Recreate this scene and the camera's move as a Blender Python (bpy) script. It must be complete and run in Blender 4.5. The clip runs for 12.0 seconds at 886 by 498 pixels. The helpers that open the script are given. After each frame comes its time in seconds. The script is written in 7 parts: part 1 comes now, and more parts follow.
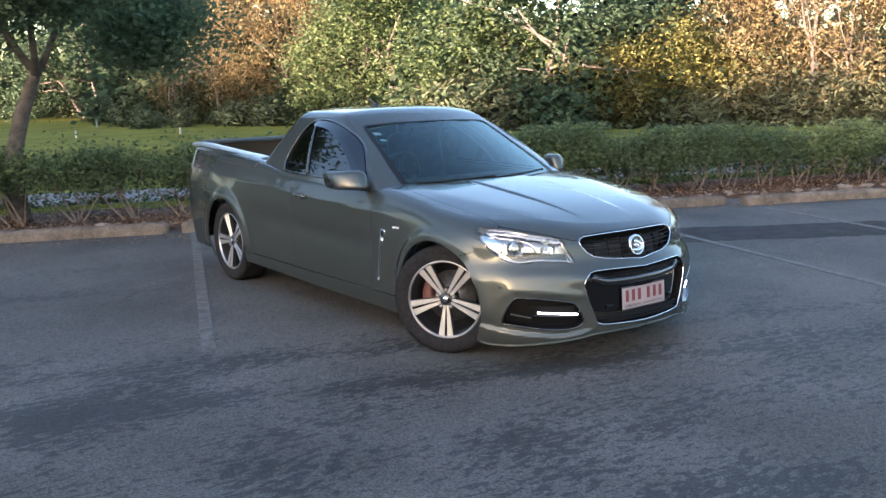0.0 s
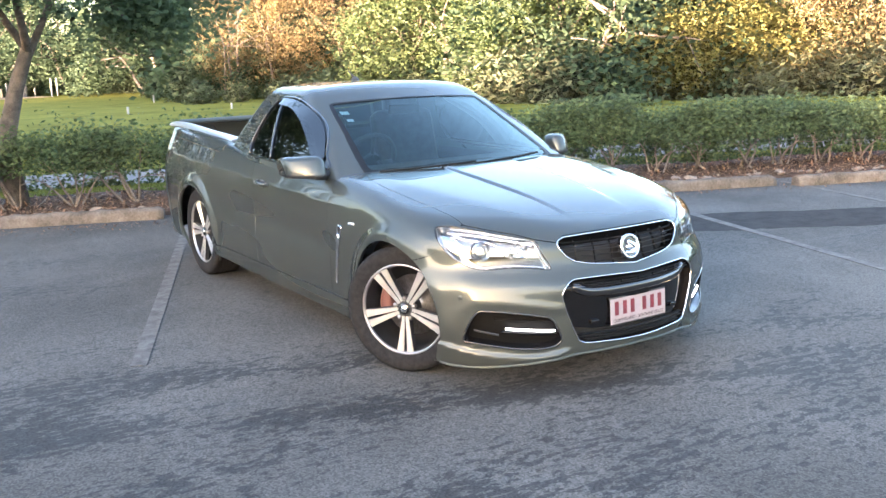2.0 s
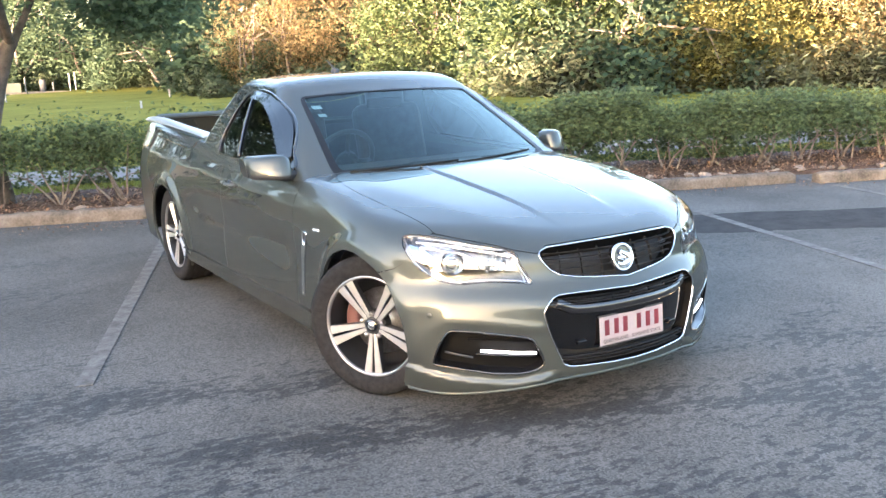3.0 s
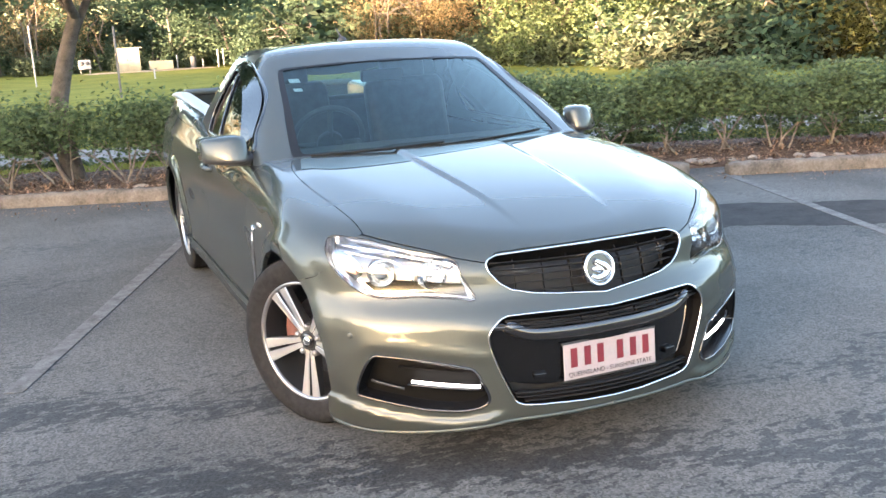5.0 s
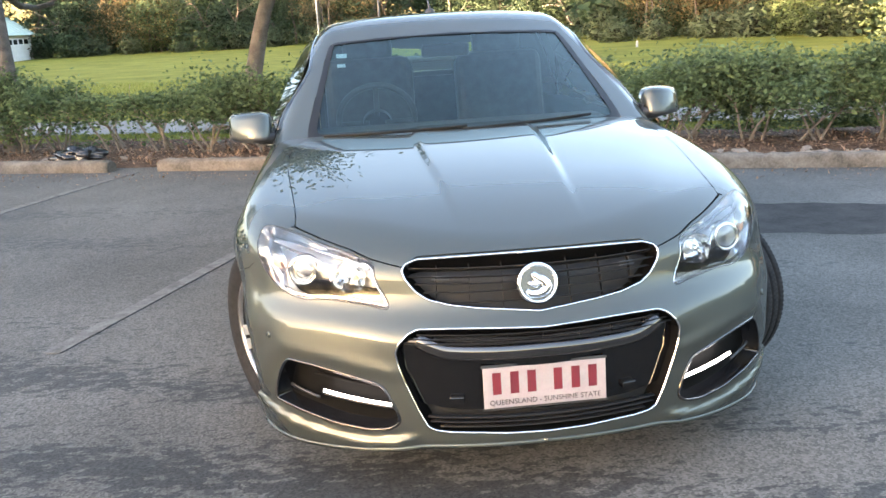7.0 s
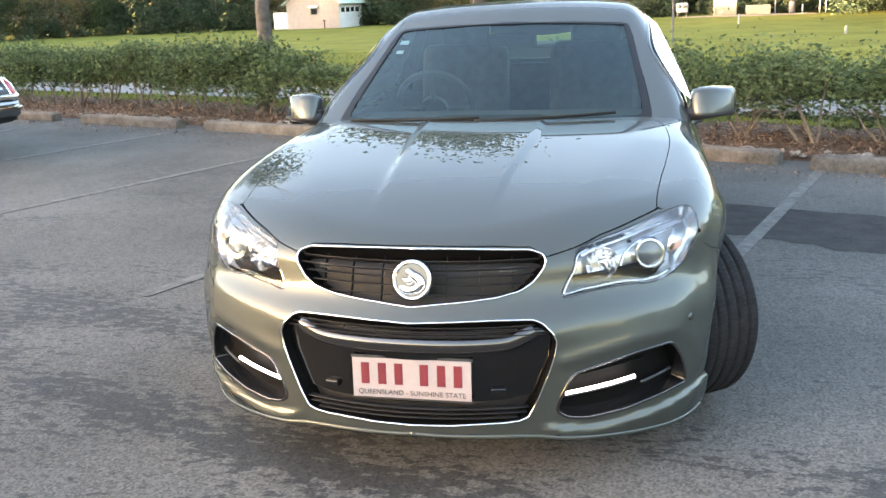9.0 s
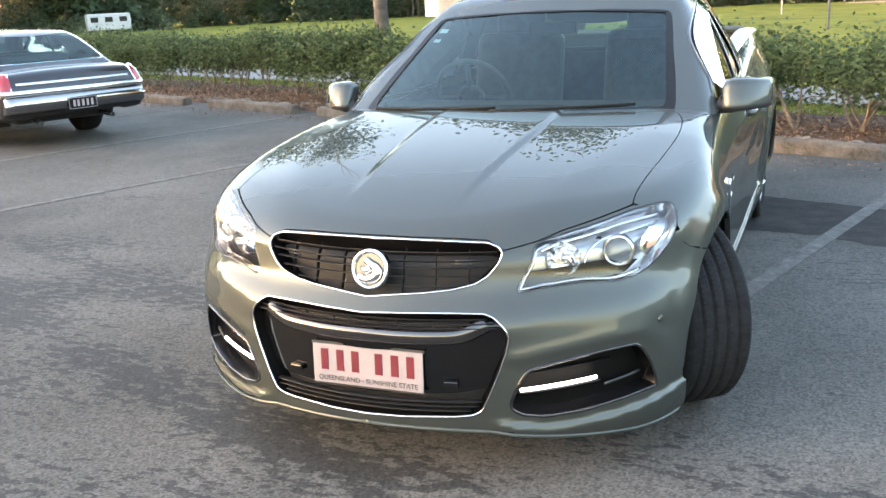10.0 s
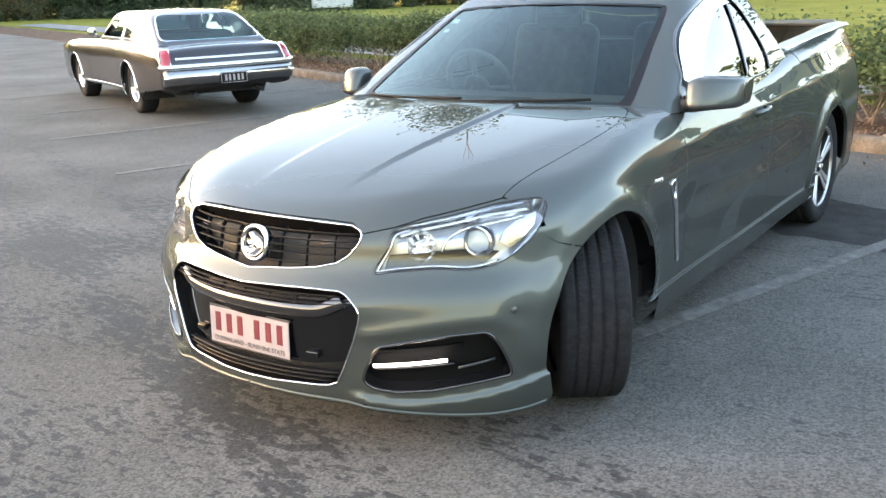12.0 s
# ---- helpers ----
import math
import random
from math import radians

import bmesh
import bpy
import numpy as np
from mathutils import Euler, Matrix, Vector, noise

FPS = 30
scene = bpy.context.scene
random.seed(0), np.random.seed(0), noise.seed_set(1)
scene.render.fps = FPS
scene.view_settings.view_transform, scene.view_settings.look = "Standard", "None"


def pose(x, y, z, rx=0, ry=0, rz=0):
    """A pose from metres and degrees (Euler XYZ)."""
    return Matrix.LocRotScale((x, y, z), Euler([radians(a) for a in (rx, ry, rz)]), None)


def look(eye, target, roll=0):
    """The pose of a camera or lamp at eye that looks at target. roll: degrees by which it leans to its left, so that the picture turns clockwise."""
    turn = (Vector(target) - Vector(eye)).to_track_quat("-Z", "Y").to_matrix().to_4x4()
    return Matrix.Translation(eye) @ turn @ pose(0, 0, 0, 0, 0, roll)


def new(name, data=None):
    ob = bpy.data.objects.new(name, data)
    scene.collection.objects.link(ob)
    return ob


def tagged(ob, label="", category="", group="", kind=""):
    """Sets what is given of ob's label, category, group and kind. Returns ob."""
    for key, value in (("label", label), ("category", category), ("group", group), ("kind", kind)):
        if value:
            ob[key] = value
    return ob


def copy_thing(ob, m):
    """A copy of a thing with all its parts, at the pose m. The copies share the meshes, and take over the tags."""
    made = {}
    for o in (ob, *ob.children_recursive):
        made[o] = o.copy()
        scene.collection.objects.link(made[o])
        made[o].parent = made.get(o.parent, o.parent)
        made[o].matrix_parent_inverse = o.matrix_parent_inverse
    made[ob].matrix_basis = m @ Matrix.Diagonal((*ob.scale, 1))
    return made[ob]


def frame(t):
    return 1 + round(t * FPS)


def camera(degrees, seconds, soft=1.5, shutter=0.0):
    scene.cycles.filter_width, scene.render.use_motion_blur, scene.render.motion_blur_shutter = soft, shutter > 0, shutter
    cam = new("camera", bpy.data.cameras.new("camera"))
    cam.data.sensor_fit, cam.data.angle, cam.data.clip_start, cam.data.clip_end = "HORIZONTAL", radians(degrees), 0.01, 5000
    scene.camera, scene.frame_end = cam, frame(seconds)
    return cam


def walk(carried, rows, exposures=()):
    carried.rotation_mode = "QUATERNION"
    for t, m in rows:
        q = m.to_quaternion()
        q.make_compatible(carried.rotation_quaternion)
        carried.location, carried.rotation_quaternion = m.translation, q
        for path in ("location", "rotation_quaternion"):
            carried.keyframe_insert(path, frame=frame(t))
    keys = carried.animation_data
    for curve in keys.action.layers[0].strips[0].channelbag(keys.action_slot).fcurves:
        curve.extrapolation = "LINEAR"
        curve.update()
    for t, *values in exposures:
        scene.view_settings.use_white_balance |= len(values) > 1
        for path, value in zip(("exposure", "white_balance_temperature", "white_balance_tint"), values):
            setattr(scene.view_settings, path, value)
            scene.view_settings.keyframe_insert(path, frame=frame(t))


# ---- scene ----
cam = camera(50.1, 12.0)
PATH = [
    (0, (-4.291, -4.527, 1.647), (-3.105, -2.954, 1.301), -1.1),
    (0.5, (-4.027, -4.389, 1.628), (-2.86, -2.805, 1.271), -1.1),
    (1, (-3.804, -4.282, 1.626), (-2.654, -2.687, 1.257), -1.2),
    (1.5, (-3.531, -4.204, 1.612), (-2.429, -2.58, 1.228), -1.5),
    (2, (-3.289, -4.131, 1.624), (-2.224, -2.486, 1.225), -1.8),
    (2.5, (-3.05, -3.961, 1.595), (-2.004, -2.305, 1.191), -1.8),
    (3, (-2.815, -3.822, 1.59), (-1.788, -2.155, 1.179), -2.0),
    (3.2, (-2.731, -3.807, 1.593), (-1.714, -2.137, 1.172), -2.1),
    (4.8, (-1.818, -3.513, 1.494), (-1.037, -1.723, 1.062), -3.2),
    (5, (-1.729, -3.505, 1.506), (-0.98, -1.706, 1.055), -2.9),
    (5.5, (-1.39, -3.556, 1.503), (-0.809, -1.699, 1.043), -3.5),
    (6, (-1.096, -3.533, 1.495), (-0.647, -1.642, 1.024), -3.5),
    (6.5, (-0.801, -3.435, 1.491), (-0.482, -1.52, 1.009), -3.4),
    (7, (-0.543, -3.44, 1.466), (-0.352, -1.508, 0.983), -3.2),
    (7.5, (-0.208, -3.504, 1.475), (-0.176, -1.565, 0.984), -3.4),
    (7.7, (-0.094, -3.486, 1.471), (-0.123, -1.548, 0.98), -2.9),
    (9.3, (0.9, -3.402, 1.489), (0.362, -1.544, 0.978), -2.9),
    (9.5, (1.007, -3.369, 1.48), (0.405, -1.531, 0.968), -3.3),
    (10, (1.27, -3.245, 1.469), (0.533, -1.46, 0.95), -2.7),
    (10.5, (1.521, -3.192, 1.479), (0.681, -1.456, 0.951), -3.0),
    (11, (1.838, -3.17, 1.5), (0.866, -1.505, 0.969), -2.6),
    (11.5, (2.076, -3.036, 1.471), (1.053, -1.403, 0.936), -2.2),
    (12, (2.29, -2.885, 1.477), (1.17, -1.318, 0.939), -2.1),
]
walk(cam, [(t, look(eye, target, roll)) for t, eye, target, roll in PATH],
     [(0, 3.15, 5600, 19), (0.6, 3.45, 5650, 19), (1.0, 3.8, 5750, 20), (1.4, 4.17, 5850, 20), (5.0, 4.3, 6350, 20), (7.5, 4.33, 6750, 20), (12, 4.4, 7100, 20)])
# ---------------------------------------------------------------- light: low sun behind the first standpoint, clear evening sky
SUN_EL, SUN_AZ = radians(5.0), radians(242.0)   # azimuth: compass-like, from +y towards +x
world = bpy.data.worlds.new("evening_sky")
scene.world = world
world.use_nodes = True
wt = world.node_tree
sky = wt.nodes.new("ShaderNodeTexSky")
sky.sky_type, sky.sun_disc, sky.sun_elevation, sky.sun_rotation = "NISHITA", False, SUN_EL, SUN_AZ
sky.air_density, sky.dust_density, sky.ozone_density = 0.9, 2.0, 1.0
wt.links.new(sky.outputs[0], wt.nodes["Background"].inputs[0])
wt.nodes["Background"].inputs[1].default_value = 0.15
sun_way = Vector((math.sin(SUN_AZ) * math.cos(SUN_EL), math.cos(SUN_AZ) * math.cos(SUN_EL), math.sin(SUN_EL)))
sun = new("sun", bpy.data.lights.new("sun", "SUN"))
sun.data.energy, sun.data.angle, sun.data.color = 5.0, radians(0.5), (1.0, 0.70, 0.46)
sun.matrix_world = look(sun_way * 50, (0, 0, 0))
# ---------------------------------------------------------------- materials
def mat(name, base=(0.5, 0.5, 0.5), rough=0.5, metal=0.0, coat=0.0, spec=0.5, emit=None, power=0.0):
    m = bpy.data.materials.new(name)
    m.use_nodes = True
    b = m.node_tree.nodes["Principled BSDF"]
    b.inputs["Base Color"].default_value = (*base, 1)
    b.inputs["Roughness"].default_value, b.inputs["Metallic"].default_value = rough, metal
    b.inputs["Coat Weight"].default_value, b.inputs["Coat Roughness"].default_value = coat, 0.03
    b.inputs["Specular IOR Level"].default_value = spec
    if emit:
        b.inputs["Emission Color"].default_value, b.inputs["Emission Strength"].default_value = (*emit, 1), power
    return m


def node(m, kind, **values):
    n = m.node_tree.nodes.new(kind)
    for key, value in values.items():
        n.inputs[key.replace("_", " ")].default_value = value
    return n


def link(m, a, out, b, inp):
    m.node_tree.links.new(a.outputs[out], b.inputs[inp])


def mottled(name, dark, light, scale=8.0, rough=0.85, bump=0.0, fine=0.0, low=0.35, high=0.65, detail=6.0, metal=0.0, coat=0.0, spec=0.5, per_object=0.0, per_island=0.0):
    """A surface whose colour runs between two tones at two scales, with fine relief."""
    m = mat(name, dark, rough, metal, coat, spec)
    b = m.node_tree.nodes["Principled BSDF"]
    co = node(m, "ShaderNodeTexCoord")
    n1 = node(m, "ShaderNodeTexNoise", Scale=scale, Detail=detail, Roughness=0.6)
    n2 = node(m, "ShaderNodeTexNoise", Scale=scale * 9, Detail=3.0, Roughness=0.6)
    mix = node(m, "ShaderNodeMix")
    mix.data_type = "FLOAT"
    mix.inputs[0].default_value = 0.35
    rmp = node(m, "ShaderNodeMapRange")
    rmp.inputs[1].default_value, rmp.inputs[2].default_value = low, high
    col = node(m, "ShaderNodeMix")
    col.data_type = "RGBA"
    col.inputs[6].default_value, col.inputs[7].default_value = (*dark, 1), (*light, 1)
    link(m, co, "Object", n1, "Vector")
    link(m, co, "Object", n2, "Vector")
    link(m, n1, 0, mix, 2)
    link(m, n2, 0, mix, 3)
    link(m, mix, 0, rmp, 0)
    fac = rmp
    if per_object or per_island:
        src = node(m, "ShaderNodeObjectInfo") if per_object else node(m, "ShaderNodeNewGeometry")
        add = node(m, "ShaderNodeMath")
        add.operation, add.use_clamp = "MULTIPLY_ADD", True
        link(m, src, "Random" if per_object else "Random Per Island", add, 0)
        add.inputs[1].default_value = per_object or per_island
        link(m, rmp, 0, add, 2)
        fac = add
    link(m, fac, 0, col, 0)
    link(m, col, 2, b, "Base Color")
    if bump:
        bp = node(m, "ShaderNodeBump", Strength=min(1.0, bump), Distance=fine or 0.005)
        link(m, mix, 0, bp, "Height")
        link(m, bp, 0, b, "Normal")
    return m
# ---------------------------------------------------------------- helpers for meshes
def mesh_of(bm, name, material, smooth=False):
    me = bpy.data.meshes.new(name)
    bm.to_mesh(me)
    bm.free()
    if smooth:
        me.shade_smooth()
    for m in (material if isinstance(material, (list, tuple)) else [material]):
        me.materials.append(m)
    return me


def part(name, bm, material, parent=None, label="", smooth=False):
    ob = new(name, mesh_of(bm, name, material, smooth))
    if parent:
        ob.parent = parent
    if label:
        ob["label"] = label
    return ob


def cube(bm, size, at=(0, 0, 0), turn=None, bevel=0.0, seg=2, index=0):
    made = bmesh.ops.create_cube(bm, size=1.0)["verts"]
    m = Matrix.Translation(at) @ (turn or Matrix()) @ Matrix.Diagonal((*size, 1))
    bmesh.ops.transform(bm, matrix=m, verts=made)
    faces = list({f for v in made for f in v.link_faces})
    if bevel:
        edges = list({e for v in made for e in v.link_edges})
        faces += bmesh.ops.bevel(bm, geom=edges, offset=bevel, segments=seg, profile=0.5, affect="EDGES")["faces"]
    if index:
        for f in faces:
            if f.is_valid:
                f.material_index = index
    return bm


def tube(bm, path, radii, sides=8, caps=True, index=0):
    """A round bar along a path of points."""
    path = [Vector(p) for p in path]
    radii = radii if isinstance(radii, (list, tuple)) else [radii] * len(path)
    rings = []
    for i, p in enumerate(path):
        d = (path[min(i + 1, len(path) - 1)] - path[max(i - 1, 0)]).normalized()
        a = d.orthogonal().normalized() if i == 0 else (a - d * a.dot(d)).normalized()
        b = d.cross(a)
        rings.append([bm.verts.new(p + (a * math.cos(k * math.tau / sides) + b * math.sin(k * math.tau / sides)) * radii[i]) for k in range(sides)])
    for r, s in zip(rings, rings[1:]):
        for k in range(sides):
            f = bm.faces.new((r[k], r[(k + 1) % sides], s[(k + 1) % sides], s[k]))
            f.smooth, f.material_index = True, index
    if caps:
        bm.faces.new(rings[0][::-1]).material_index = index
        bm.faces.new(rings[-1]).material_index = index
    return bm


def from_arrays(name, verts, faces, material, parent=None, label="", smooth=False):
    me = bpy.data.meshes.new(name)
    me.vertices.add(len(verts))
    me.vertices.foreach_set("co", np.asarray(verts, np.float32).ravel())
    n = faces.shape[1]
    me.loops.add(faces.size)
    me.loops.foreach_set("vertex_index", faces.astype(np.int32).ravel())
    me.polygons.add(len(faces))
    me.polygons.foreach_set("loop_start", np.arange(0, faces.size, n, dtype=np.int32))
    me.update(calc_edges=True)
    if smooth:
        me.shade_smooth()
    me.materials.append(material)
    ob = new(name, me)
    if parent:
        ob.parent = parent
    if label:
        ob["label"] = label
    return ob


# the car park's own axes: u along the wheel stops, v from the lane towards the hedge
VX, VY = 0.37, 0.929


def bay(u, v, z=0.0):
    return Vector((u * VY + v * VX, -u * VX + v * VY, z))


BAY = Matrix(((VY, VX, 0, 0), (-VX, VY, 0, 0), (0, 0, 1, 0), (0, 0, 0, 1)))

# ---------------------------------------------------------------- ground
def asphalt_material():
    """Worn asphalt: stones of mixed tone in the binder, broad tonal patches, and dark damp stains in bands along the bay ends."""
    m = mat("asphalt", (0.07, 0.07, 0.07), 0.9, spec=0.15)
    b = m.node_tree.nodes["Principled BSDF"]
    co = node(m, "ShaderNodeTexCoord")
    broad = node(m, "ShaderNodeTexNoise", Scale=0.55, Detail=6.0, Roughness=0.62)
    fine = node(m, "ShaderNodeTexNoise", Scale=26.0, Detail=5.0, Roughness=0.75)
    grit = node(m, "ShaderNodeTexVoronoi", Scale=120.0)
    for n in (broad, fine, grit):
        link(m, co, "Object", n, "Vector")
    base = node(m, "ShaderNodeMix")
    base.data_type = "RGBA"
    base.inputs[6].default_value, base.inputs[7].default_value = (0.052, 0.051, 0.046, 1), (0.098, 0.095, 0.086, 1)
    r1 = node(m, "ShaderNodeMapRange")
    r1.inputs[1].default_value, r1.inputs[2].default_value = 0.32, 0.68
    link(m, broad, 0, r1, 0)
    link(m, r1, 0, base, 0)
    # each stone has its own tone
    r2 = node(m, "ShaderNodeMapRange")
    r2.inputs[1].default_value, r2.inputs[2].default_value, r2.inputs[3].default_value, r2.inputs[4].default_value = 0.15, 0.85, 0.66, 1.4
    link(m, grit, "Color", r2, 0)
    r4 = node(m, "ShaderNodeMapRange")
    r4.inputs[1].default_value, r4.inputs[2].default_value, r4.inputs[3].default_value, r4.inputs[4].default_value = 0.32, 0.68, 0.86, 1.14
    link(m, fine, 0, r4, 0)
    tone = node(m, "ShaderNodeMath")
    tone.operation = "MULTIPLY"
    link(m, r2, 0, tone, 0)
    link(m, r4, 0, tone, 1)
    stone = node(m, "ShaderNodeMix")
    stone.data_type, stone.blend_type = "RGBA", "MULTIPLY"
    stone.inputs[0].default_value = 1.0
    link(m, base, 2, stone, 6)
    link(m, tone, 0, stone, 7)
    # damp stains: drip bands across the mouths of the bays, ragged and speckled at the edge
    across = node(m, "ShaderNodeVectorMath")
    across.operation = "DOT_PRODUCT"
    across.inputs[1].default_value = (VX, VY, 0)
    link(m, co, "Object", across, 0)
    place = node(m, "ShaderNodeMapRange")
    place.inputs[1].default_value, place.inputs[2].default_value = -3.0, 3.0
    link(m, across, "Value", place, 0)
    bands = node(m, "ShaderNodeValToRGB")
    ramp_c = bands.color_ramp
    for v, g in ((-2.5, 0.45), (-1.8, 0.68), (-1.25, 0.45), (-1.0, 0.75), (-0.82, 1.0), (-0.62, 0.8), (-0.42, 0.15), (-0.26, 0.3), (-0.12, 0.85), (0.02, 0.5), (0.2, 0.12), (1.8, 0.15), (2.2, 0.5), (2.5, 0.1)):
        e = ramp_c.elements.new((v + 3) / 6)
        e.color = (g, g, g, 1)
    ramp_c.elements[0].color, ramp_c.elements[-1].color = (0.35, 0.35, 0.35, 1), (0.05, 0.05, 0.05, 1)
    link(m, place, 0, bands, 0)
    mp = node(m, "ShaderNodeMapping")
    mp.inputs["Rotation"].default_value = (0, 0, radians(21.7))
    mp.inputs["Scale"].default_value = (0.45, 1.0, 1.0)
    link(m, co, "Object", mp, 0)
    stain = node(m, "ShaderNodeTexNoise", Scale=1.7, Detail=4.0, Roughness=0.6, Distortion=0.3)
    speck = node(m, "ShaderNodeTexNoise", Scale=24.0, Detail=3.0, Roughness=0.6)
    link(m, mp, 0, stain, "Vector")
    link(m, mp, 0, speck, "Vector")
    add = node(m, "ShaderNodeMath")
    add.operation = "MULTIPLY_ADD"
    add.inputs[1].default_value = 1.35
    link(m, speck, 0, add, 0)
    link(m, stain, 0, add, 2)
    lean = node(m, "ShaderNodeMath")
    lean.operation = "MULTIPLY_ADD"
    lean.inputs[1].default_value = 0.30
    link(m, bands, 0, lean, 0)
    link(m, add, 0, lean, 2)
    # spills with a place of their own
    spill = node(m, "ShaderNodeAttribute")
    spill.attribute_name = "damp"
    pool = node(m, "ShaderNodeMath")
    pool.operation = "MULTIPLY_ADD"
    pool.inputs[1].default_value = 0.20
    link(m, spill, "Fac", pool, 0)
    link(m, lean, 0, pool, 2)
    r3 = node(m, "ShaderNodeMapRange")
    r3.inputs[1].default_value, r3.inputs[2].default_value = 1.425, 1.47
    link(m, pool, 0, r3, 0)
    wet = node(m, "ShaderNodeMix")
    wet.data_type, wet.blend_type = "RGBA", "MULTIPLY"
    wet.inputs[7].default_value = (0.42, 0.43, 0.45, 1)
    link(m, r3, 0, wet, 0)
    link(m, stone, 2, wet, 6)
    link(m, wet, 2, b, "Base Color")
    rg = node(m, "ShaderNodeMapRange")
    rg.inputs[3].default_value, rg.inputs[4].default_value = 0.88, 0.7
    link(m, r3, 0, rg, 0)
    link(m, rg, 0, b, "Roughness")
    bp = node(m, "ShaderNodeBump", Strength=0.35, Distance=0.004)
    link(m, tone, 0, bp, "Height")
    link(m, bp, 0, b, "Normal")
    return m


asphalt = asphalt_material()
paint_mat = mottled("worn_line_paint", (0.068, 0.065, 0.060), (0.175, 0.17, 0.158), 11.0, 0.9, 0.3, 0.002, 0.38, 0.72, spec=0.15)
grass_mat = mottled("grass", (0.080, 0.085, 0.016), (0.165, 0.165, 0.036), 0.5, 1.0, 0.5, 0.02, spec=0.03)
mulch_mat = mottled("bark_mulch", (0.035, 0.022, 0.015), (0.13, 0.085, 0.06), 9.0, 0.95, 1.0, 0.03, spec=0.1)
concrete = mottled("weathered_concrete", (0.06, 0.05, 0.04), (0.17, 0.145, 0.12), 5.0, 0.9, 0.6, 0.008, spec=0.15)
path_mat = mottled("footpath_concrete", (0.11, 0.11, 0.11), (0.17, 0.168, 0.165), 2.0, 0.9, 0.2, 0.003, spec=0.15)


def sheet(name, u0, u1, v0, v1, z, nu, nv, material, bumpy=0.0):
    us, vs = np.linspace(u0, u1, nu + 1), np.linspace(v0, v1, nv + 1)
    pts = [bay(u, v, -0.03 if bumpy and v == v0 else z + (bumpy * noise.noise((u * 2.1, v * 2.1, 3.0)) if bumpy else 0)) for v in vs for u in us]
    idx = np.array([(j * (nu + 1) + i, j * (nu + 1) + i + 1, (j + 1) * (nu + 1) + i + 1, (j + 1) * (nu + 1) + i) for j in range(nv) for i in range(nu)])
    return from_arrays(name, pts, idx, material, smooth=True)


def ground_z(v):
    """The lawn falls away gently behind the footpath."""
    return -0.03 - 0.6 * ramp01((v - 11.0) / 60.0)


def ramp01(x):
    x = min(max(x, 0.0), 1.0)
    return x * (1.5 - 0.5 * x * x)


us_g = np.concatenate([[-3000, -800, -300], np.linspace(-150, 150, 101), [300, 800, 3000]])
vs_g = np.concatenate([[-3000, -600, -150, -60, 0, 5, 8, 11], np.linspace(12, 90, 66), [110, 150, 300, 800, 3000]])
pts_g = [bay(u, v, ground_z(v) + (0.05 * noise.noise((u * 0.3, v * 0.3, 0.0)) if 12 < v < 95 and abs(u) < 151 else 0.0)) for v in vs_g for u in us_g]
n_u, n_v = len(us_g), len(vs_g)
idx_g = np.array([(j * n_u + i, j * n_u + i + 1, (j + 1) * n_u + i + 1, (j + 1) * n_u + i) for j in range(n_v - 1) for i in range(n_u - 1)])
tagged(from_arrays("ground", pts_g, idx_g, grass_mat, smooth=True), "green mown lawn falling away to the woods", "lawn", kind="structure")
SPILLS = ((-2.9, 0.05, 0.9, 0.22, 0.9), (-2.7, -0.75, 0.8, 0.2, 0.9), (-3.1, -1.18, 0.2, 0.12, 1.0), (-1.5, -0.8, 0.22, 0.14, 1.0), (-1.55, -1.3, 0.35, 0.2, 0.8),
          (-0.8, -1.8, 0.5, 0.25, 0.9), (-0.1, -1.85, 0.35, 0.18, 0.8), (-0.4, -0.85, 0.9, 0.12, 0.9), (0.95, -0.85, 0.45, 0.09, 1.0), (0.1, -2.6, 0.7, 0.25, 0.8),
          (-3.5, 2.3, 0.9, 0.3, 0.8), (-4.0, 3.2, 1.2, 0.35, 0.6), (-3.4, 0.2, 0.7, 0.25, 0.8), (-2.3, -0.45, 0.6, 0.3, 0.7), (-5.6, 2.6, 1.2, 0.4, 0.7), (-5.0, 3.2, 2.5, 0.35, 0.9), (-3.2, 3.2, 1.0, 0.4, 0.9))


def spread(around, reach, step, near):
    """Steps that are fine round the parked car and coarse far off."""
    a, b = near
    return np.concatenate([np.arange(around[0], a, reach), np.arange(a, b, step), np.linspace(b, around[1], int((around[1] - b) / reach) + 2)])


us_r, vs_r = spread((-70, 70), 4.0, 0.12, (-8, 6)), spread((-45, 5.66), 3.0, 0.08, (-4.0, 4.4))
n_u, n_v = len(us_r), len(vs_r)
idx_r = np.array([(j * n_u + i, j * n_u + i + 1, (j + 1) * n_u + i + 1, (j + 1) * n_u + i) for j in range(n_v - 1) for i in range(n_u - 1)])
road = from_arrays("road", [bay(u, v, 0.0) for v in vs_r for u in us_r], idx_r, asphalt, smooth=True)
uu, vv = np.tile(us_r, n_v), np.repeat(vs_r, n_u)
damp = np.zeros(len(uu))
for u, v, ru, rv, k in SPILLS:
    damp = np.maximum(damp, k * np.exp(-((uu - u) / ru) ** 2 - ((vv - v) / rv) ** 2))
road.data.attributes.new("damp", "FLOAT", "POINT").data.foreach_set("value", damp.astype(np.float32))
tagged(road, "dark grey worn asphalt car park with damp stains", "asphalt", kind="structure")
tagged(sheet("garden_bed", -60, 40, 5.60, 7.7, 0.03, 700, 24, mulch_mat, 0.05), "brown bark mulch bed under the hedge", "mulch", kind="structure")
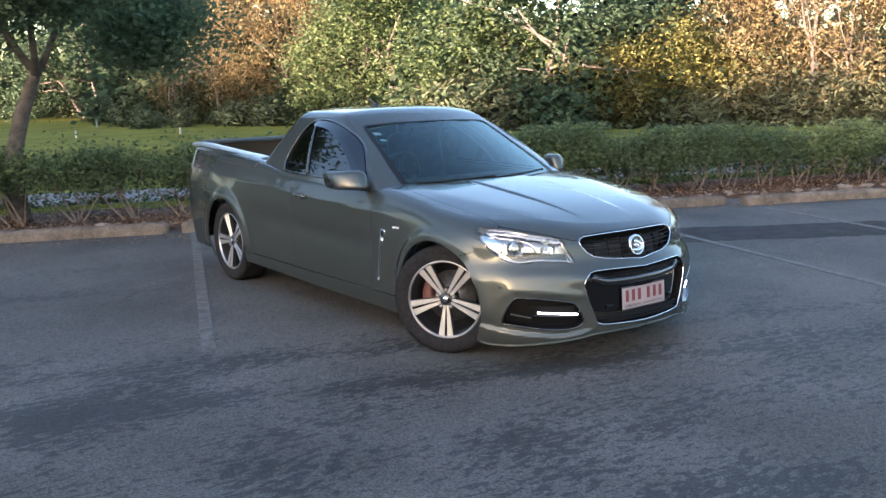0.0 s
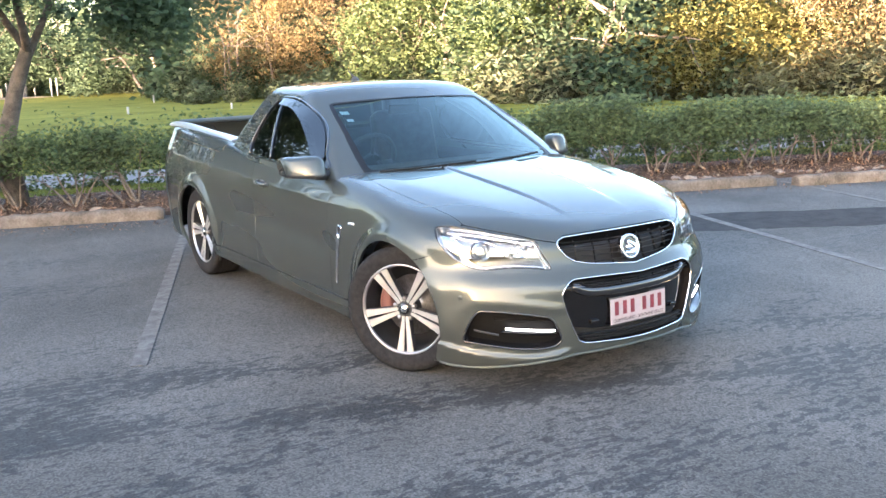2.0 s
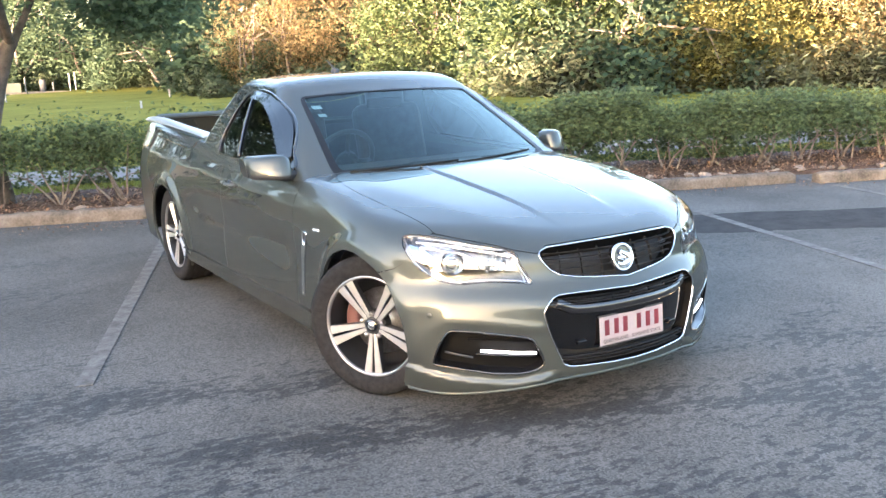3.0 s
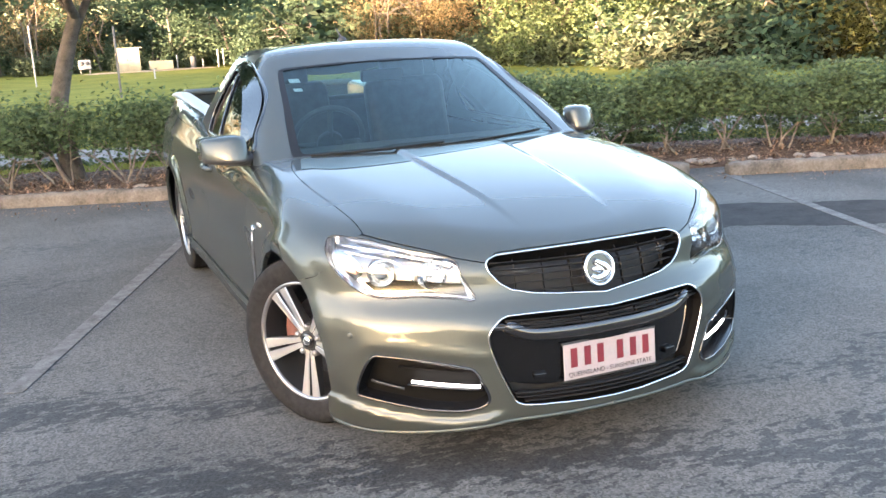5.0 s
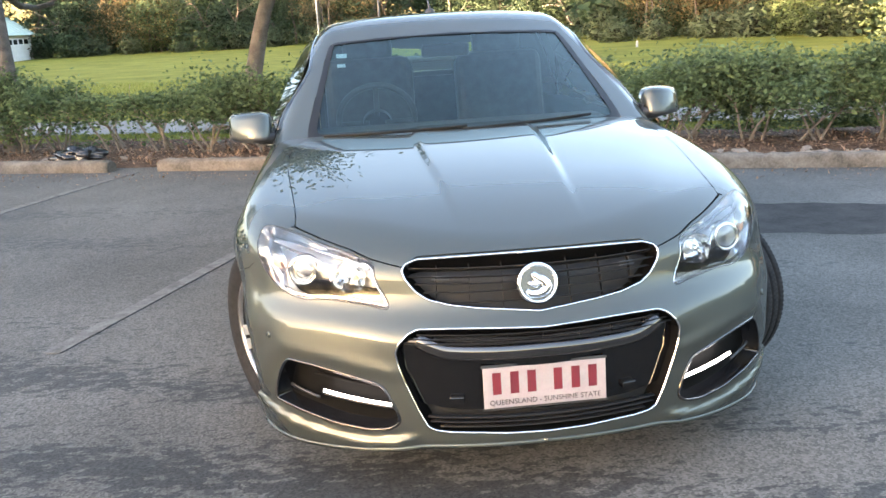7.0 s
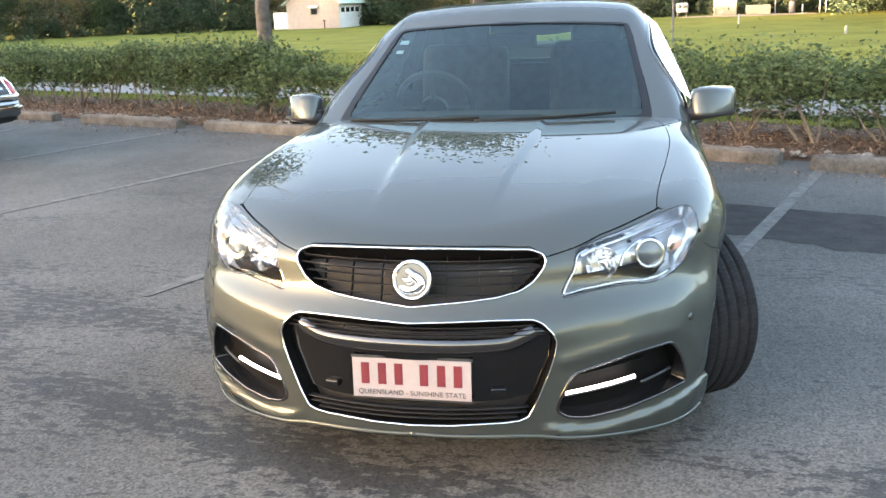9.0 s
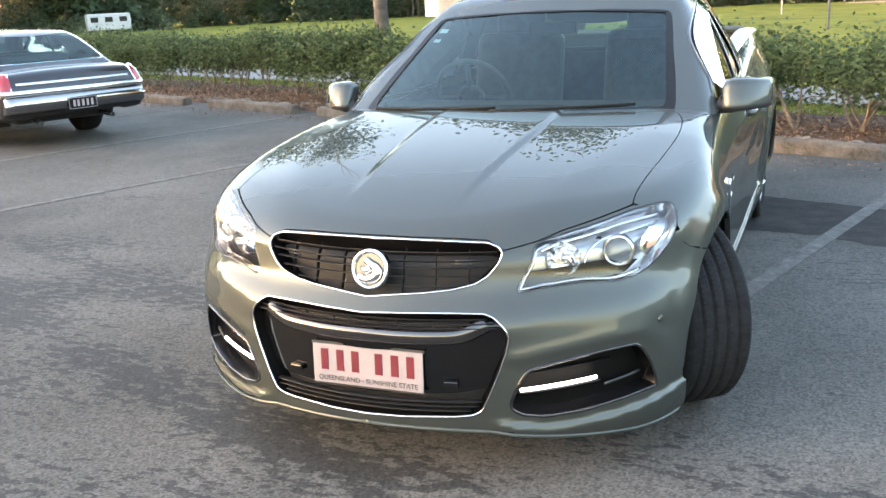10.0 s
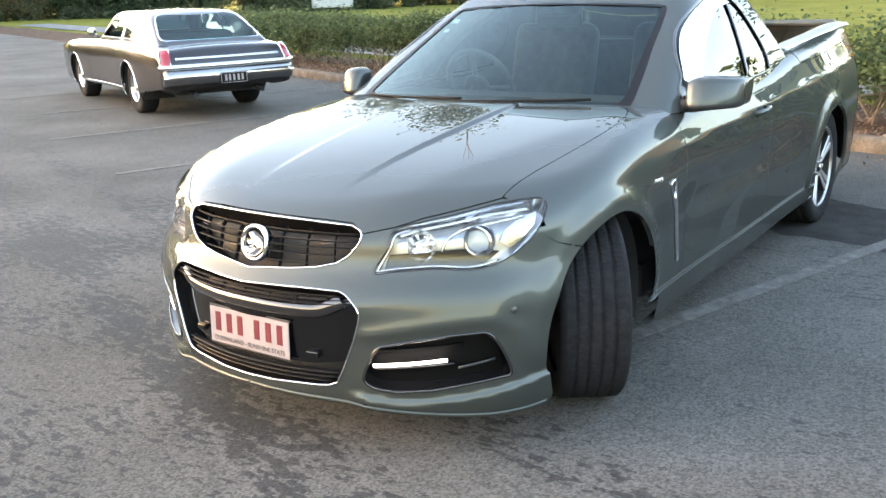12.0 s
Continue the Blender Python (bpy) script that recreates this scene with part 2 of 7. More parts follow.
tagged(sheet("footpath", -60, 60, 8.75, 10.6, 0.0, 10, 2, path_mat), "pale grey concrete footpath behind the hedge", "footpath", kind="structure")
for u in (-12.9, -10.3, -7.72, -5.1, -2.22, 0.29, 2.80, 4.95, 7.6, 10.2):
    bm = bmesh.new()
    cube(bm, (0.09, 5.2, 0.003), bay(u, 2.78, 0.0035), BAY @ Matrix.Rotation(0.075 if u > 0 else 0.0, 4, "Z"))
    tagged(part("bay_marking", bm, paint_mat), "worn white painted parking bay line on the asphalt", "road marking", "parking bay lines", "structure")


# a darker strip of asphalt laid across the bays
strip_mat = mottled("dark_patch_asphalt", (0.016, 0.0155, 0.015), (0.042, 0.040, 0.038), 5.0, 0.9, 0.6, 0.004, spec=0.12)
strip_u = np.linspace(-1.3, 10, 230)
strip_pts = []
for u in strip_u:
    top, low = 3.70 - 0.62 * ramp01((u - 2.2) / 5.0), 2.78 - 0.62 * ramp01((u - 2.2) / 5.0)
    for v, a, b in ((low, 0.10, 0.0), (top, 0.07, 9.0)):
        strip_pts.append(bay(u, v + a * noise.noise((u * 1.7, b, 0)) + a * 0.6 * noise.noise((u * 7.0, b, 5.0)), 0.002))
strip_idx = np.array([(2 * k, 2 * k + 2, 2 * k + 3, 2 * k + 1) for k in range(len(strip_u) - 1)])
tagged(from_arrays("road_patch", strip_pts, strip_idx, strip_mat), "darker relaid strip of asphalt across the bays", "asphalt", kind="structure")


# wheel stops: heavy weathered concrete bars with chipped edges
def wheel_stop(u0, u1, v, seed):
    rnd = random.Random(seed)
    bm = bmesh.new()
    n = max(8, int((u1 - u0) / 0.06))
    prof = [(-0.085, 0.0), (-0.085, 0.085), (-0.070, 0.115), (0.0, 0.125), (0.070, 0.115), (0.085, 0.085), (0.085, 0.0)]
    rows = []
    for k in range(n + 1):
        u = u0 + (u1 - u0) * k / n
        end = 0.02 if k in (0, n) else 0.0
        rows.append([bm.verts.new(bay(u, v + dv * (1 - end * 3) + rnd.gauss(0, 0.003), max(0.0, h - end + (rnd.gauss(0, 0.005) if h > 0.05 else 0)))) for dv, h in prof])
    for a, b in zip(rows, rows[1:]):
        for j in range(6):
            bm.faces.new((a[j], b[j], b[j + 1], a[j + 1])).smooth = True
    bm.faces.new(rows[0])
    bm.faces.new(rows[-1][::-1])
    bmesh.ops.recalc_face_normals(bm, faces=bm.faces)
    return tagged(part("wheel_stop", bm, concrete), "long weathered concrete wheel stop on the asphalt", "wheel stop", "concrete wheel stops")


for k, (u0, u1, v) in enumerate(((-17.6, -15.4, 5.35), (-15.2, -13.1, 5.35), (-12.8, -10.6, 5.35), (-9.98, -7.95, 5.38), (-7.45, -5.42, 5.40), (-4.86, -2.50, 5.47), (-2.36, -0.28, 5.45), (0.02, 2.28, 5.32), (2.62, 4.52, 5.15), (4.72, 6.9, 5.0), (7.2, 9.3, 4.95), (9.6, 11.8, 4.9))):
    wheel_stop(u0, u1, v, k)
# ---------------------------------------------------------------- plants
def leaf_material(name, dark, light, trans=0.35):
    m = mat(name, dark, 0.6, spec=0.15)
    b = m.node_tree.nodes["Principled BSDF"]
    geo = node(m, "ShaderNodeNewGeometry")
    rmp = node(m, "ShaderNodeMix")
    rmp.data_type = "RGBA"
    rmp.inputs[6].default_value, rmp.inputs[7].default_value = (*dark, 1), (*light, 1)
    link(m, geo, "Random Per Island", rmp, 0)
    link(m, rmp, 2, b, "Base Color")
    tr = node(m, "ShaderNodeBsdfTranslucent")
    link(m, rmp, 2, tr, "Color")
    mix = node(m, "ShaderNodeMixShader")
    mix.inputs[0].default_value = trans
    out = m.node_tree.nodes["Material Output"]
    link(m, b, 0, mix, 1)
    link(m, tr, 0, mix, 2)
    link(m, mix, 0, out, 0)
    return m


hedge_leaf = leaf_material("hedge_leaves", (0.034, 0.054, 0.024), (0.115, 0.155, 0.068))
fig_leaf = leaf_material("dark_tree_leaves", (0.055, 0.09, 0.05), (0.11, 0.16, 0.085), 0.55)
# far-wood leaf tones are lifted: distance haze is put into their colour
gum_leaf = leaf_material("dry_gum_leaves", (0.25, 0.195, 0.095), (0.36, 0.28, 0.135), 0.5)
wattle_leaf = leaf_material("yellow_green_leaves", (0.20, 0.20, 0.065), (0.30, 0.285, 0.095), 0.5)
broad_leaf = leaf_material("broad_green_leaves", (0.12, 0.17, 0.07), (0.21, 0.27, 0.11), 0.55)
scrub_leaf = leaf_material("scrub_leaves", (0.10, 0.13, 0.07), (0.17, 0.205, 0.11), 0.5)
mound_leaf = leaf_material("fine_scrub_foliage", (0.17, 0.19, 0.11), (0.26, 0.285, 0.17), 0.55)
bark_pale = mottled("pale_bark", (0.05, 0.042, 0.035), (0.17, 0.135, 0.105), 6.0, 0.9, 0.6, 0.01)
bark_dark = mottled("dark_bark", (0.03, 0.026, 0.022), (0.11, 0.094, 0.08), 9.0, 0.95, 1.0, 0.015)
twig_mat = mottled("twig_bark", (0.09, 0.07, 0.052), (0.21, 0.17, 0.135), 20.0, 0.9, 0.3, 0.003)


def leaves(centres, size, rng, droop=0.0, flat=0.5, slim=0.5):
    """Small diamond leaves at the given places: vertices and faces."""
    n = len(centres)
    d = rng.normal(size=(n, 3))
    d[:, 2] = d[:, 2] * 0.5 - droop
    d /= np.linalg.norm(d, axis=1)[:, None]
    up = rng.normal(size=(n, 3)) * (1 - flat) + np.array((0, 0, 1.0)) * flat
    w = np.cross(d, up)
    w /= np.maximum(np.linalg.norm(w, axis=1), 1e-6)[:, None]
    s = size * rng.uniform(0.6, 1.35, n)[:, None]
    v = np.stack([centres - d * s, centres + w * s * slim, centres + d * s, centres - w * s * slim], 1).reshape(-1, 3)
    return v, np.arange(n * 4).reshape(-1, 4)


def grow(rng, base, way, length, radius, depth, spread, twigs, tips, lift=0.15, parts=3, rigid=0.0):
    """Limbs that fork: collects (path, radii) and the tips."""
    p, d, path, radii = np.array(base, float), np.array(way, float), [], []
    n = 4
    for k in range(n + 1):
        path.append(p.copy())
        radii.append(radius * (1 - 0.45 * k / n))
        d = d + rng.normal(size=3) * spread * 0.22 * (1 - rigid) + np.array((0, 0, lift)) * 0.3
        d /= np.linalg.norm(d)
        p = p + d * length / n
    twigs.append((path, radii))
    if depth == 0:
        tips.append(path[-1])
        tips.append(path[-2])
        return
    for k in range(parts):
        nd = d + rng.normal(size=3) * spread
        nd /= np.linalg.norm(nd)
        start = path[-1] if k < 2 else path[n // 2 + 1]
        grow(rng, start, nd, length * rng.uniform(0.55, 0.8), radii[-1] * rng.uniform(0.6, 0.85), depth - 1, spread, twigs, tips, lift, parts)


def plant(name, seed, trunks, leaf_mat, bark, leaf_n, leaf_size, clump, droop=0.0, depth=2, spread=0.6, flat=0.4, slim=0.5, sides=6, lift=0.15, squash=None, thin=0.004, parts=3, skirt=0.0):
    """A tree or shrub: an empty with a trunk mesh and a crown mesh. trunks: (base, way, length, radius)."""
    rng = np.random.default_rng(seed)
    twigs, tips = [], []
    for base, way, length, radius in trunks:
        grow(rng, base, way, length, radius, depth, spread, twigs, tips, lift, parts)
    thing = new(name)
    bm = bmesh.new()
    for path, radii in twigs:
        if radii[0] > thin:
            tube(bm, path, [max(r, thin) for r in radii], sides if radii[0] > 0.03 else 4, False)
    part("trunk", bm, bark, thing)
    tips = np.array(tips)
    if skirt:
        low = tips[rng.integers(0, len(tips), int(len(tips) * skirt))].copy()
        low[:, 2] *= rng.uniform(0.15, 0.8, len(low))
        low[:, :2] *= rng.uniform(0.8, 1.15, (len(low), 1))
        tips = np.concatenate([tips[rng.integers(0, len(tips), int(len(tips) * 0.7))], low])
    off = rng.normal(size=(leaf_n, 3)) * clump * (1, 1, 0.75)
    centres = tips[rng.integers(0, len(tips), leaf_n)] + off
    if squash:
        centres = squash(centres, rng)
    v, f = leaves(centres, leaf_size, rng, droop, flat, slim)
    crown = from_arrays("crown", v, f, leaf_mat, thing)
    if skirt:
        # leaves of a clump are shaded as one soft mass
        face = off + rng.normal(size=off.shape) * clump * 0.45 + np.array((0, 0, 0.3)) * clump
        face /= np.linalg.norm(face, axis=1)[:, None]
        crown.data.normals_split_custom_set_from_vertices(np.repeat(face, 4, 0).tolist())
    return thing


def put(thing, m):
    thing.matrix_basis = m
    return thing


# hedge shrubs: bare stems below, clipped foliage above
def clip_hedge(top, low, wide, open_front):
    def f(c, rng):
        c = c.copy()
        n = len(c)
        c[:, 0] += rng.normal(size=n) * 0.08
        over = c[:, 2] > top
        c[over, 2] = top - np.abs(rng.normal(size=over.sum())) * 0.06 + (rng.random(over.sum()) < 0.03) * rng.uniform(0, 0.07, over.sum())
        under = c[:, 2] < low
        c[under, 2] = low + np.abs(rng.normal(size=under.sum())) * 0.25
        c[:, 1] = np.clip(c[:, 1], -wide, wide) + rng.normal(size=n) * 0.03
        # bare stems show in front; the lower leaves sit behind them
        bare = (c[:, 2] < open_front + rng.normal(size=n) * 0.07) & (c[:, 1] < 0.15)
        back = bare & (rng.random(n) < 0.8)
        c[back, 1] = 0.2 + np.abs(rng.normal(size=back.sum())) * 0.2
        c[back, 2] = np.maximum(low * 0.5, c[back, 2] - rng.uniform(0, 0.35, back.sum()))
        return c
    return f


def shrub(seed, top, low, wide=0.48, n=3000, stems=5, leaf=0.034, open_front=0.55):
    rng = np.random.default_rng(seed)
    tr = []
    for k in range(stems):
        a = rng.uniform(0, math.tau)
        d = np.array((math.cos(a) * 0.62, math.sin(a) * 0.35, 0.85))
        tr.append(((rng.normal() * 0.05, rng.normal() * 0.05, -0.02), d, 0.42, 0.017))
    return plant("hedge_shrub", seed, tr, hedge_leaf, twig_mat, n, leaf, 0.12, depth=2, spread=0.5, flat=0.35, slim=0.52, lift=0.1, squash=clip_hedge(top, low, wide, open_front), thin=0.003, parts=3)


tidy = [shrub(s, 1.0, 0.22, 0.52, 5400, 4, 0.027, 0.47) for s in (11, 12, 13, 14)]
rough = [shrub(s, 0.98, 0.36, 0.55, 3600, 5, 0.028, 0.46) for s in (21, 22, 23)]
thick = [shrub(s, 1.17, 0.04, 0.75, 7000, 6, 0.029, 0.12) for s in (31, 32, 33)]
low_bush = [shrub(s, 0.66, 0.08, 0.5, 1500, 5, 0.028, 0.3) for s in (41, 42)]
used = set()
rnd = random.Random(5)
shrub_rows = [(u, 6.62, tidy, "clipped green hedge shrub with bare pale stems") for u in np.arange(0.55, 16.5, 0.62)]
shrub_rows += [(u, 6.70, rough, "leafy green hedge shrub with bare stems over mulch") for u in np.arange(-4.95, 0.4, 0.66)]
shrub_rows += [(u, 6.75, low_bush, "low straggling green shrub beside the hedge") for u in (-7.0, -6.2, -5.5)]
shrub_rows += [(u, 6.75, thick, "dense overgrown green hedge shrub in the bed") for u in np.arange(-25.0, -7.3, 0.76)]
for u, v, kinds, text in shrub_rows:
    fresh = [k for k in kinds if k.name not in used]
    src = fresh[0] if fresh else rnd.choice(kinds)
    sc = rnd.uniform(0.93, 1.06)
    if u < -7.3 and u > -9.2:
        sc = 1.05
    m = Matrix.Translation(bay(u, v + rnd.uniform(-0.08, 0.08), 0.03)) @ BAY @ Matrix.Rotation(rnd.uniform(-0.3, 0.3), 4, "Z")
    if src.name in used:
        ob = copy_thing(src, m)
    else:
        ob = put(src, m)
        used.add(src.name)
    ob.scale = (1.06, 1.0, sc)
    tagged(ob, text, "hedge shrub", "hedge along the car park")

def crown_under(top, low):
    """Keeps a crown between two heights, thinning towards both."""
    def f(c, rng):
        z = c[:, 2]
        t = (z - z.min()) / (z.max() - z.min())
        c[:, 2] = low + (top - low) * t ** 1.7 + rng.normal(size=len(c)) * 0.12
        return c
    return f


# trees standing in the hedge bed and on the lawn
near_a = put(plant("tree", 101, [((0, 0, 0), (-0.05, 0.02, 1), 1.95, 0.13)], fig_leaf, bark_dark, 34000, 0.044, 0.36, depth=3, spread=0.85, sides=12, lift=0.05, parts=3, squash=crown_under(4.9, 1.85)), Matrix.Translation(bay(-4.28, 6.95, 0)))
tagged(near_a, "dark-barked tree with dense green crown in the hedge bed", "tree", "trees in the bed")
near_b = put(plant("tree", 102, [((0, 0, 0), (-0.03, 0.0, 1), 2.9, 0.13)], fig_leaf, bark_dark, 20000, 0.046, 0.36, depth=3, spread=0.65, sides=12, lift=0.1, parts=3, squash=crown_under(5.0, 2.2)), Matrix.Translation(bay(-7.78, 6.75, 0)))
tagged(near_b, "dark-barked tree with leaning trunk above the overgrown hedge", "tree", "trees in the bed")


# the far woods: trees and scrub of several kinds
def gum(seed, h, leaf, leaf_n=16000, leaf_size=0.105):
    rng = np.random.default_rng(seed)
    tr = [((rng.normal() * 0.5, rng.normal() * 0.5, -0.3), (rng.normal() * 0.12, rng.normal() * 0.12, 1), h * 0.36, 0.13) for k in range(3)]
    return plant("gum_tree", seed, tr, leaf, bark_pale, leaf_n, leaf_size, 0.55, droop=0.8, depth=3, spread=0.55, flat=0.1, slim=0.3, sides=6, lift=0.2, thin=0.025, parts=3, skirt=0.45)


def round_tree(seed, h, leaf, name="broadleaf_tree", leaf_n=16000, leaf_size=0.10):
    rng = np.random.default_rng(seed)
    tr = [((rng.normal() * 0.3, rng.normal() * 0.3, -0.3), (rng.normal() * 0.25, rng.normal() * 0.25, 1), h * 0.30, 0.17) for k in range(2)]
    return plant(name, seed, tr, leaf, bark_pale, leaf_n, leaf_size, 0.6, depth=3, spread=0.75, flat=0.35, slim=0.55, sides=6, lift=0.12, thin=0.03, parts=3, skirt=0.4)


def scrub(seed, leaf):
    rng = np.random.default_rng(seed)
    tr = [((0, 0, -0.2), (rng.normal() * 0.2, rng.normal() * 0.2, 1), 0.9, 0.08)]
    return plant("scrub_bush", seed, tr, leaf, bark_dark, 1500, 0.15, 0.5, depth=2, spread=1.0, flat=0.3, slim=0.4, sides=5, lift=0.1, thin=0.02, parts=3, skirt=0.5)


def mound(seed):
    """A broad soft mound of fine foliage."""
    rng = np.random.default_rng(seed)
    tr = [((0, 0, -0.2), (rng.normal() * 0.2, rng.normal() * 0.2, 1), 0.8, 0.09)]
    return plant("scrub_mound", seed, tr, mound_leaf, bark_dark, 8000, 0.075, 0.45, droop=0.3, depth=2, spread=1.3, flat=0.1, slim=0.3, sides=5, lift=0.1, thin=0.02, parts=4, skirt=0.6)


def thicket(seed, leaf):
    rng = np.random.default_rng(seed)
    tr = [((0, 0, -0.3), (rng.normal() * 0.15, rng.normal() * 0.15, 1), 2.0, 0.10)]
    return plant("thicket_bush", seed, tr, leaf, bark_dark, 1150, 0.27, 0.8, depth=2, spread=0.9, flat=0.2, slim=0.45, sides=5, lift=0.15, thin=0.03, parts=3, skirt=0.6)


KINDS = {
    "gum": ([gum(201, 13, gum_leaf), gum(202, 15, gum_leaf), gum(203, 12, gum_leaf)], "tall sparse gum tree with dry orange-brown foliage", "tree"),
    "wattle": ([round_tree(211, 11, wattle_leaf, "wattle_tree"), round_tree(212, 12, wattle_leaf, "wattle_tree")], "spreading tree with yellow-green foliage at the wood's edge", "tree"),
    "broad": ([round_tree(221, 12, broad_leaf), round_tree(222, 13, broad_leaf)], "broad green tree with pale forked stems", "tree"),
    "dark": ([round_tree(231, 14, fig_leaf, "dark_tree", 9500, 0.14), round_tree(232, 15, fig_leaf, "dark_tree", 9500, 0.14)], "tall dark green tree deep in the wood", "tree"),
    "screen": ([round_tree(251, 14, fig_leaf, "screen_tree", 1300, 0.42), round_tree(252, 13, fig_leaf, "screen_tree", 1300, 0.42)], "tall dark green tree in the belt beyond the lane", "tree"),
    "thicket": ([thicket(261, scrub_leaf), thicket(262, fig_leaf), thicket(263, scrub_leaf)], "dense dark understorey thicket between the trees", "bush"),
    "mound": ([mound(271), mound(272), mound(273)], "soft rounded grey-green scrub behind the hedge", "bush"),
    "scrub": ([scrub(241, scrub_leaf), scrub(242, scrub_leaf), scrub(243, scrub_leaf)], "low grey-green scrub bush at the wood's edge", "bush")}


def place_kind(kind, x, y, z, scale, rnd):
    kinds, text, cat = KINDS[kind]
    fresh = [k for k in kinds if k.name not in used]
    src = fresh[0] if fresh else rnd.choice(kinds)
    m = Matrix.Translation((x, y, z)) @ Matrix.Rotation(rnd.uniform(0, math.tau), 4, "Z")
    if src.name in used:
        ob = copy_thing(src, m)
    else:
        ob = put(src, m)
        used.add(src.name)
    ob.scale = (scale, scale, scale * rnd.uniform(0.92, 1.1))
    tagged(ob, text, cat, {"bush": "scrub along the wood"}.get(cat, "trees of the wood"))


rnd = random.Random(77)


def wood_kind(a):
    """Which trees stand at a bearing (degrees, from +x)."""
    for low, high, kinds in ((-20, 20, ("gum", "wattle", "broad")), (20, 31, ("dark", "gum", "broad")), (31, 38, ("gum",)), (38, 45, ("wattle",)), (45, 49, ("dark",)), (49, 60, ("broad",)), (60, 73, ("gum",)), (73, 88, ("dark",))):
        if low <= a < high:
            return kinds
    return ("dark", "broad", "gum", "dark")


def wood_edge(a):
    """How far off the wood begins at a bearing."""
    return float(np.interp(a, (-20, 50, 56, 62, 72, 76, 98, 104, 122, 130, 160), (37, 37, 40, 52, 54, 86, 89, 97, 98, 80, 70)))


for row, (extra, step, kinds_of) in enumerate(((4, 2.9, lambda a: wood_kind(a) if a > 22 else ("screen",)), (11, 3.4, lambda a: ("screen", "thicket")), (20, 5.0, lambda a: ("screen",)))):
    for a in np.arange(-16, 158, step):
        aa = a + rnd.uniform(-1.2, 1.2)
        d = wood_edge(aa) + extra + rnd.uniform(-2.5, 2.5)
        x, y = -2 + d * math.cos(radians(aa)), -4 + d * math.sin(radians(aa))
        place_kind(kinds_of(aa)[int(a / step) % len(kinds_of(aa))], x, y, -0.65, rnd.uniform(0.72, 1.02) * (1.6 if row > 1 else 1.0) * (1.0 if aa > 58 else 0.92 if row == 0 else 0.7), rnd)
for extra, step in ((2.0, 2.5), (8.0, 4.2)):
    for a in np.arange(-2, 158, step):
        aa = a + rnd.uniform(-0.9, 0.9)
        d = wood_edge(aa) + extra + rnd.uniform(-1.5, 1.5)
        if 24 < aa < 58 and extra < 5:
            place_kind("mound", -2 + d * math.cos(radians(aa)), -4 + d * math.sin(radians(aa)), -0.6, rnd.uniform(1.3, 2.1), rnd)
            continue
        place_kind("thicket", -2 + d * math.cos(radians(aa)), -4 + d * math.sin(radians(aa)), -0.6, rnd.uniform(0.8, 1.1) * (0.30 + 0.09 * extra), rnd)
for a in np.arange(58, 158, 2.0):
    aa = a + rnd.uniform(-0.8, 0.8)
    d = wood_edge(aa) + rnd.uniform(-1.5, 1.5)
    place_kind("scrub", -2 + d * math.cos(radians(aa)), -4 + d * math.sin(radians(aa)), -0.6, rnd.uniform(0.55, 1.05) * (1.2 if 40 < aa < 52 else 0.8 if aa < 56 else 1.0), rnd)

# unseen trees added on the sunny side to keep the car park in shade
side_v = Vector((sun_way.y, -sun_way.x, 0)).normalized()
flat_sun = Vector((sun_way.x, sun_way.y, 0)).normalized()
for k in range(26):
    for row in range(2):
        p = flat_sun * (84 + row * 7 + rnd.uniform(-1.5, 1.5)) + side_v * (-70 + k * 5.4 + rnd.uniform(-1, 1))
        place_kind("screen", p.x, p.y, -0.1, rnd.uniform(0.92, 1.08), rnd)
for k in range(34):
    for row in range(2):
        p = flat_sun * (78 + row * 4 + rnd.uniform(-1, 1)) + side_v * (-70 + (k + row * 0.5) * 4.1)
        place_kind("thicket", p.x, p.y, -0.1, rnd.uniform(2.0, 2.35), rnd)

# unseen sunny-side trees added to darken the flank's reflections, nearer past 187 degrees
for a in np.arange(160, 204, 3.4):
    near = a > 187
    for kind, back, size in (("screen", 4.0, 0.95 if near else 1.3), ("thicket", 0.0, 1.5)):
        d = (40 if near else 64) + back + rnd.uniform(-1.5, 1.5)
        aa = a + rnd.uniform(-0.8, 0.8)
        place_kind(kind, -2 + d * math.cos(radians(aa)), -4 + d * math.sin(radians(aa)), -0.1, size * rnd.uniform(0.92, 1.08), rnd)

# kinds that found no place are taken out again
for kinds, text, cat in KINDS.values():
    for spare in kinds:
        if spare.name not in used:
            for ob in [*spare.children, spare]:
                bpy.data.objects.remove(ob)
# ---------------------------------------------------------------- the ute's surfaces: front axle at y = 0, nose towards -y
def spline(*pts):
    """A smooth (natural cubic) curve through a few (x, y) knots."""
    xs, ys = np.array([p[0] for p in pts], float), np.array([p[1] for p in pts], float)
    n, h = len(xs), np.diff(xs)
    a, b = np.eye(n), np.zeros(n)
    for i in range(1, n - 1):
        a[i, i - 1:i + 2] = h[i - 1], 2 * (h[i - 1] + h[i]), h[i]
        b[i] = 6 * ((ys[i + 1] - ys[i]) / h[i] - (ys[i] - ys[i - 1]) / h[i - 1])
    m = np.linalg.solve(a, b)

    def value(x):
        x = np.clip(np.asarray(x, float), xs[0], xs[-1])
        i = np.clip(np.searchsorted(xs, x) - 1, 0, n - 2)
        l, r = x - xs[i], xs[i + 1] - x
        return (m[i] * r ** 3 + m[i + 1] * l ** 3) / (6 * h[i]) + (ys[i] / h[i] - m[i] * h[i] / 6) * r + (ys[i + 1] / h[i] - m[i + 1] * h[i] / 6) * l
    return value


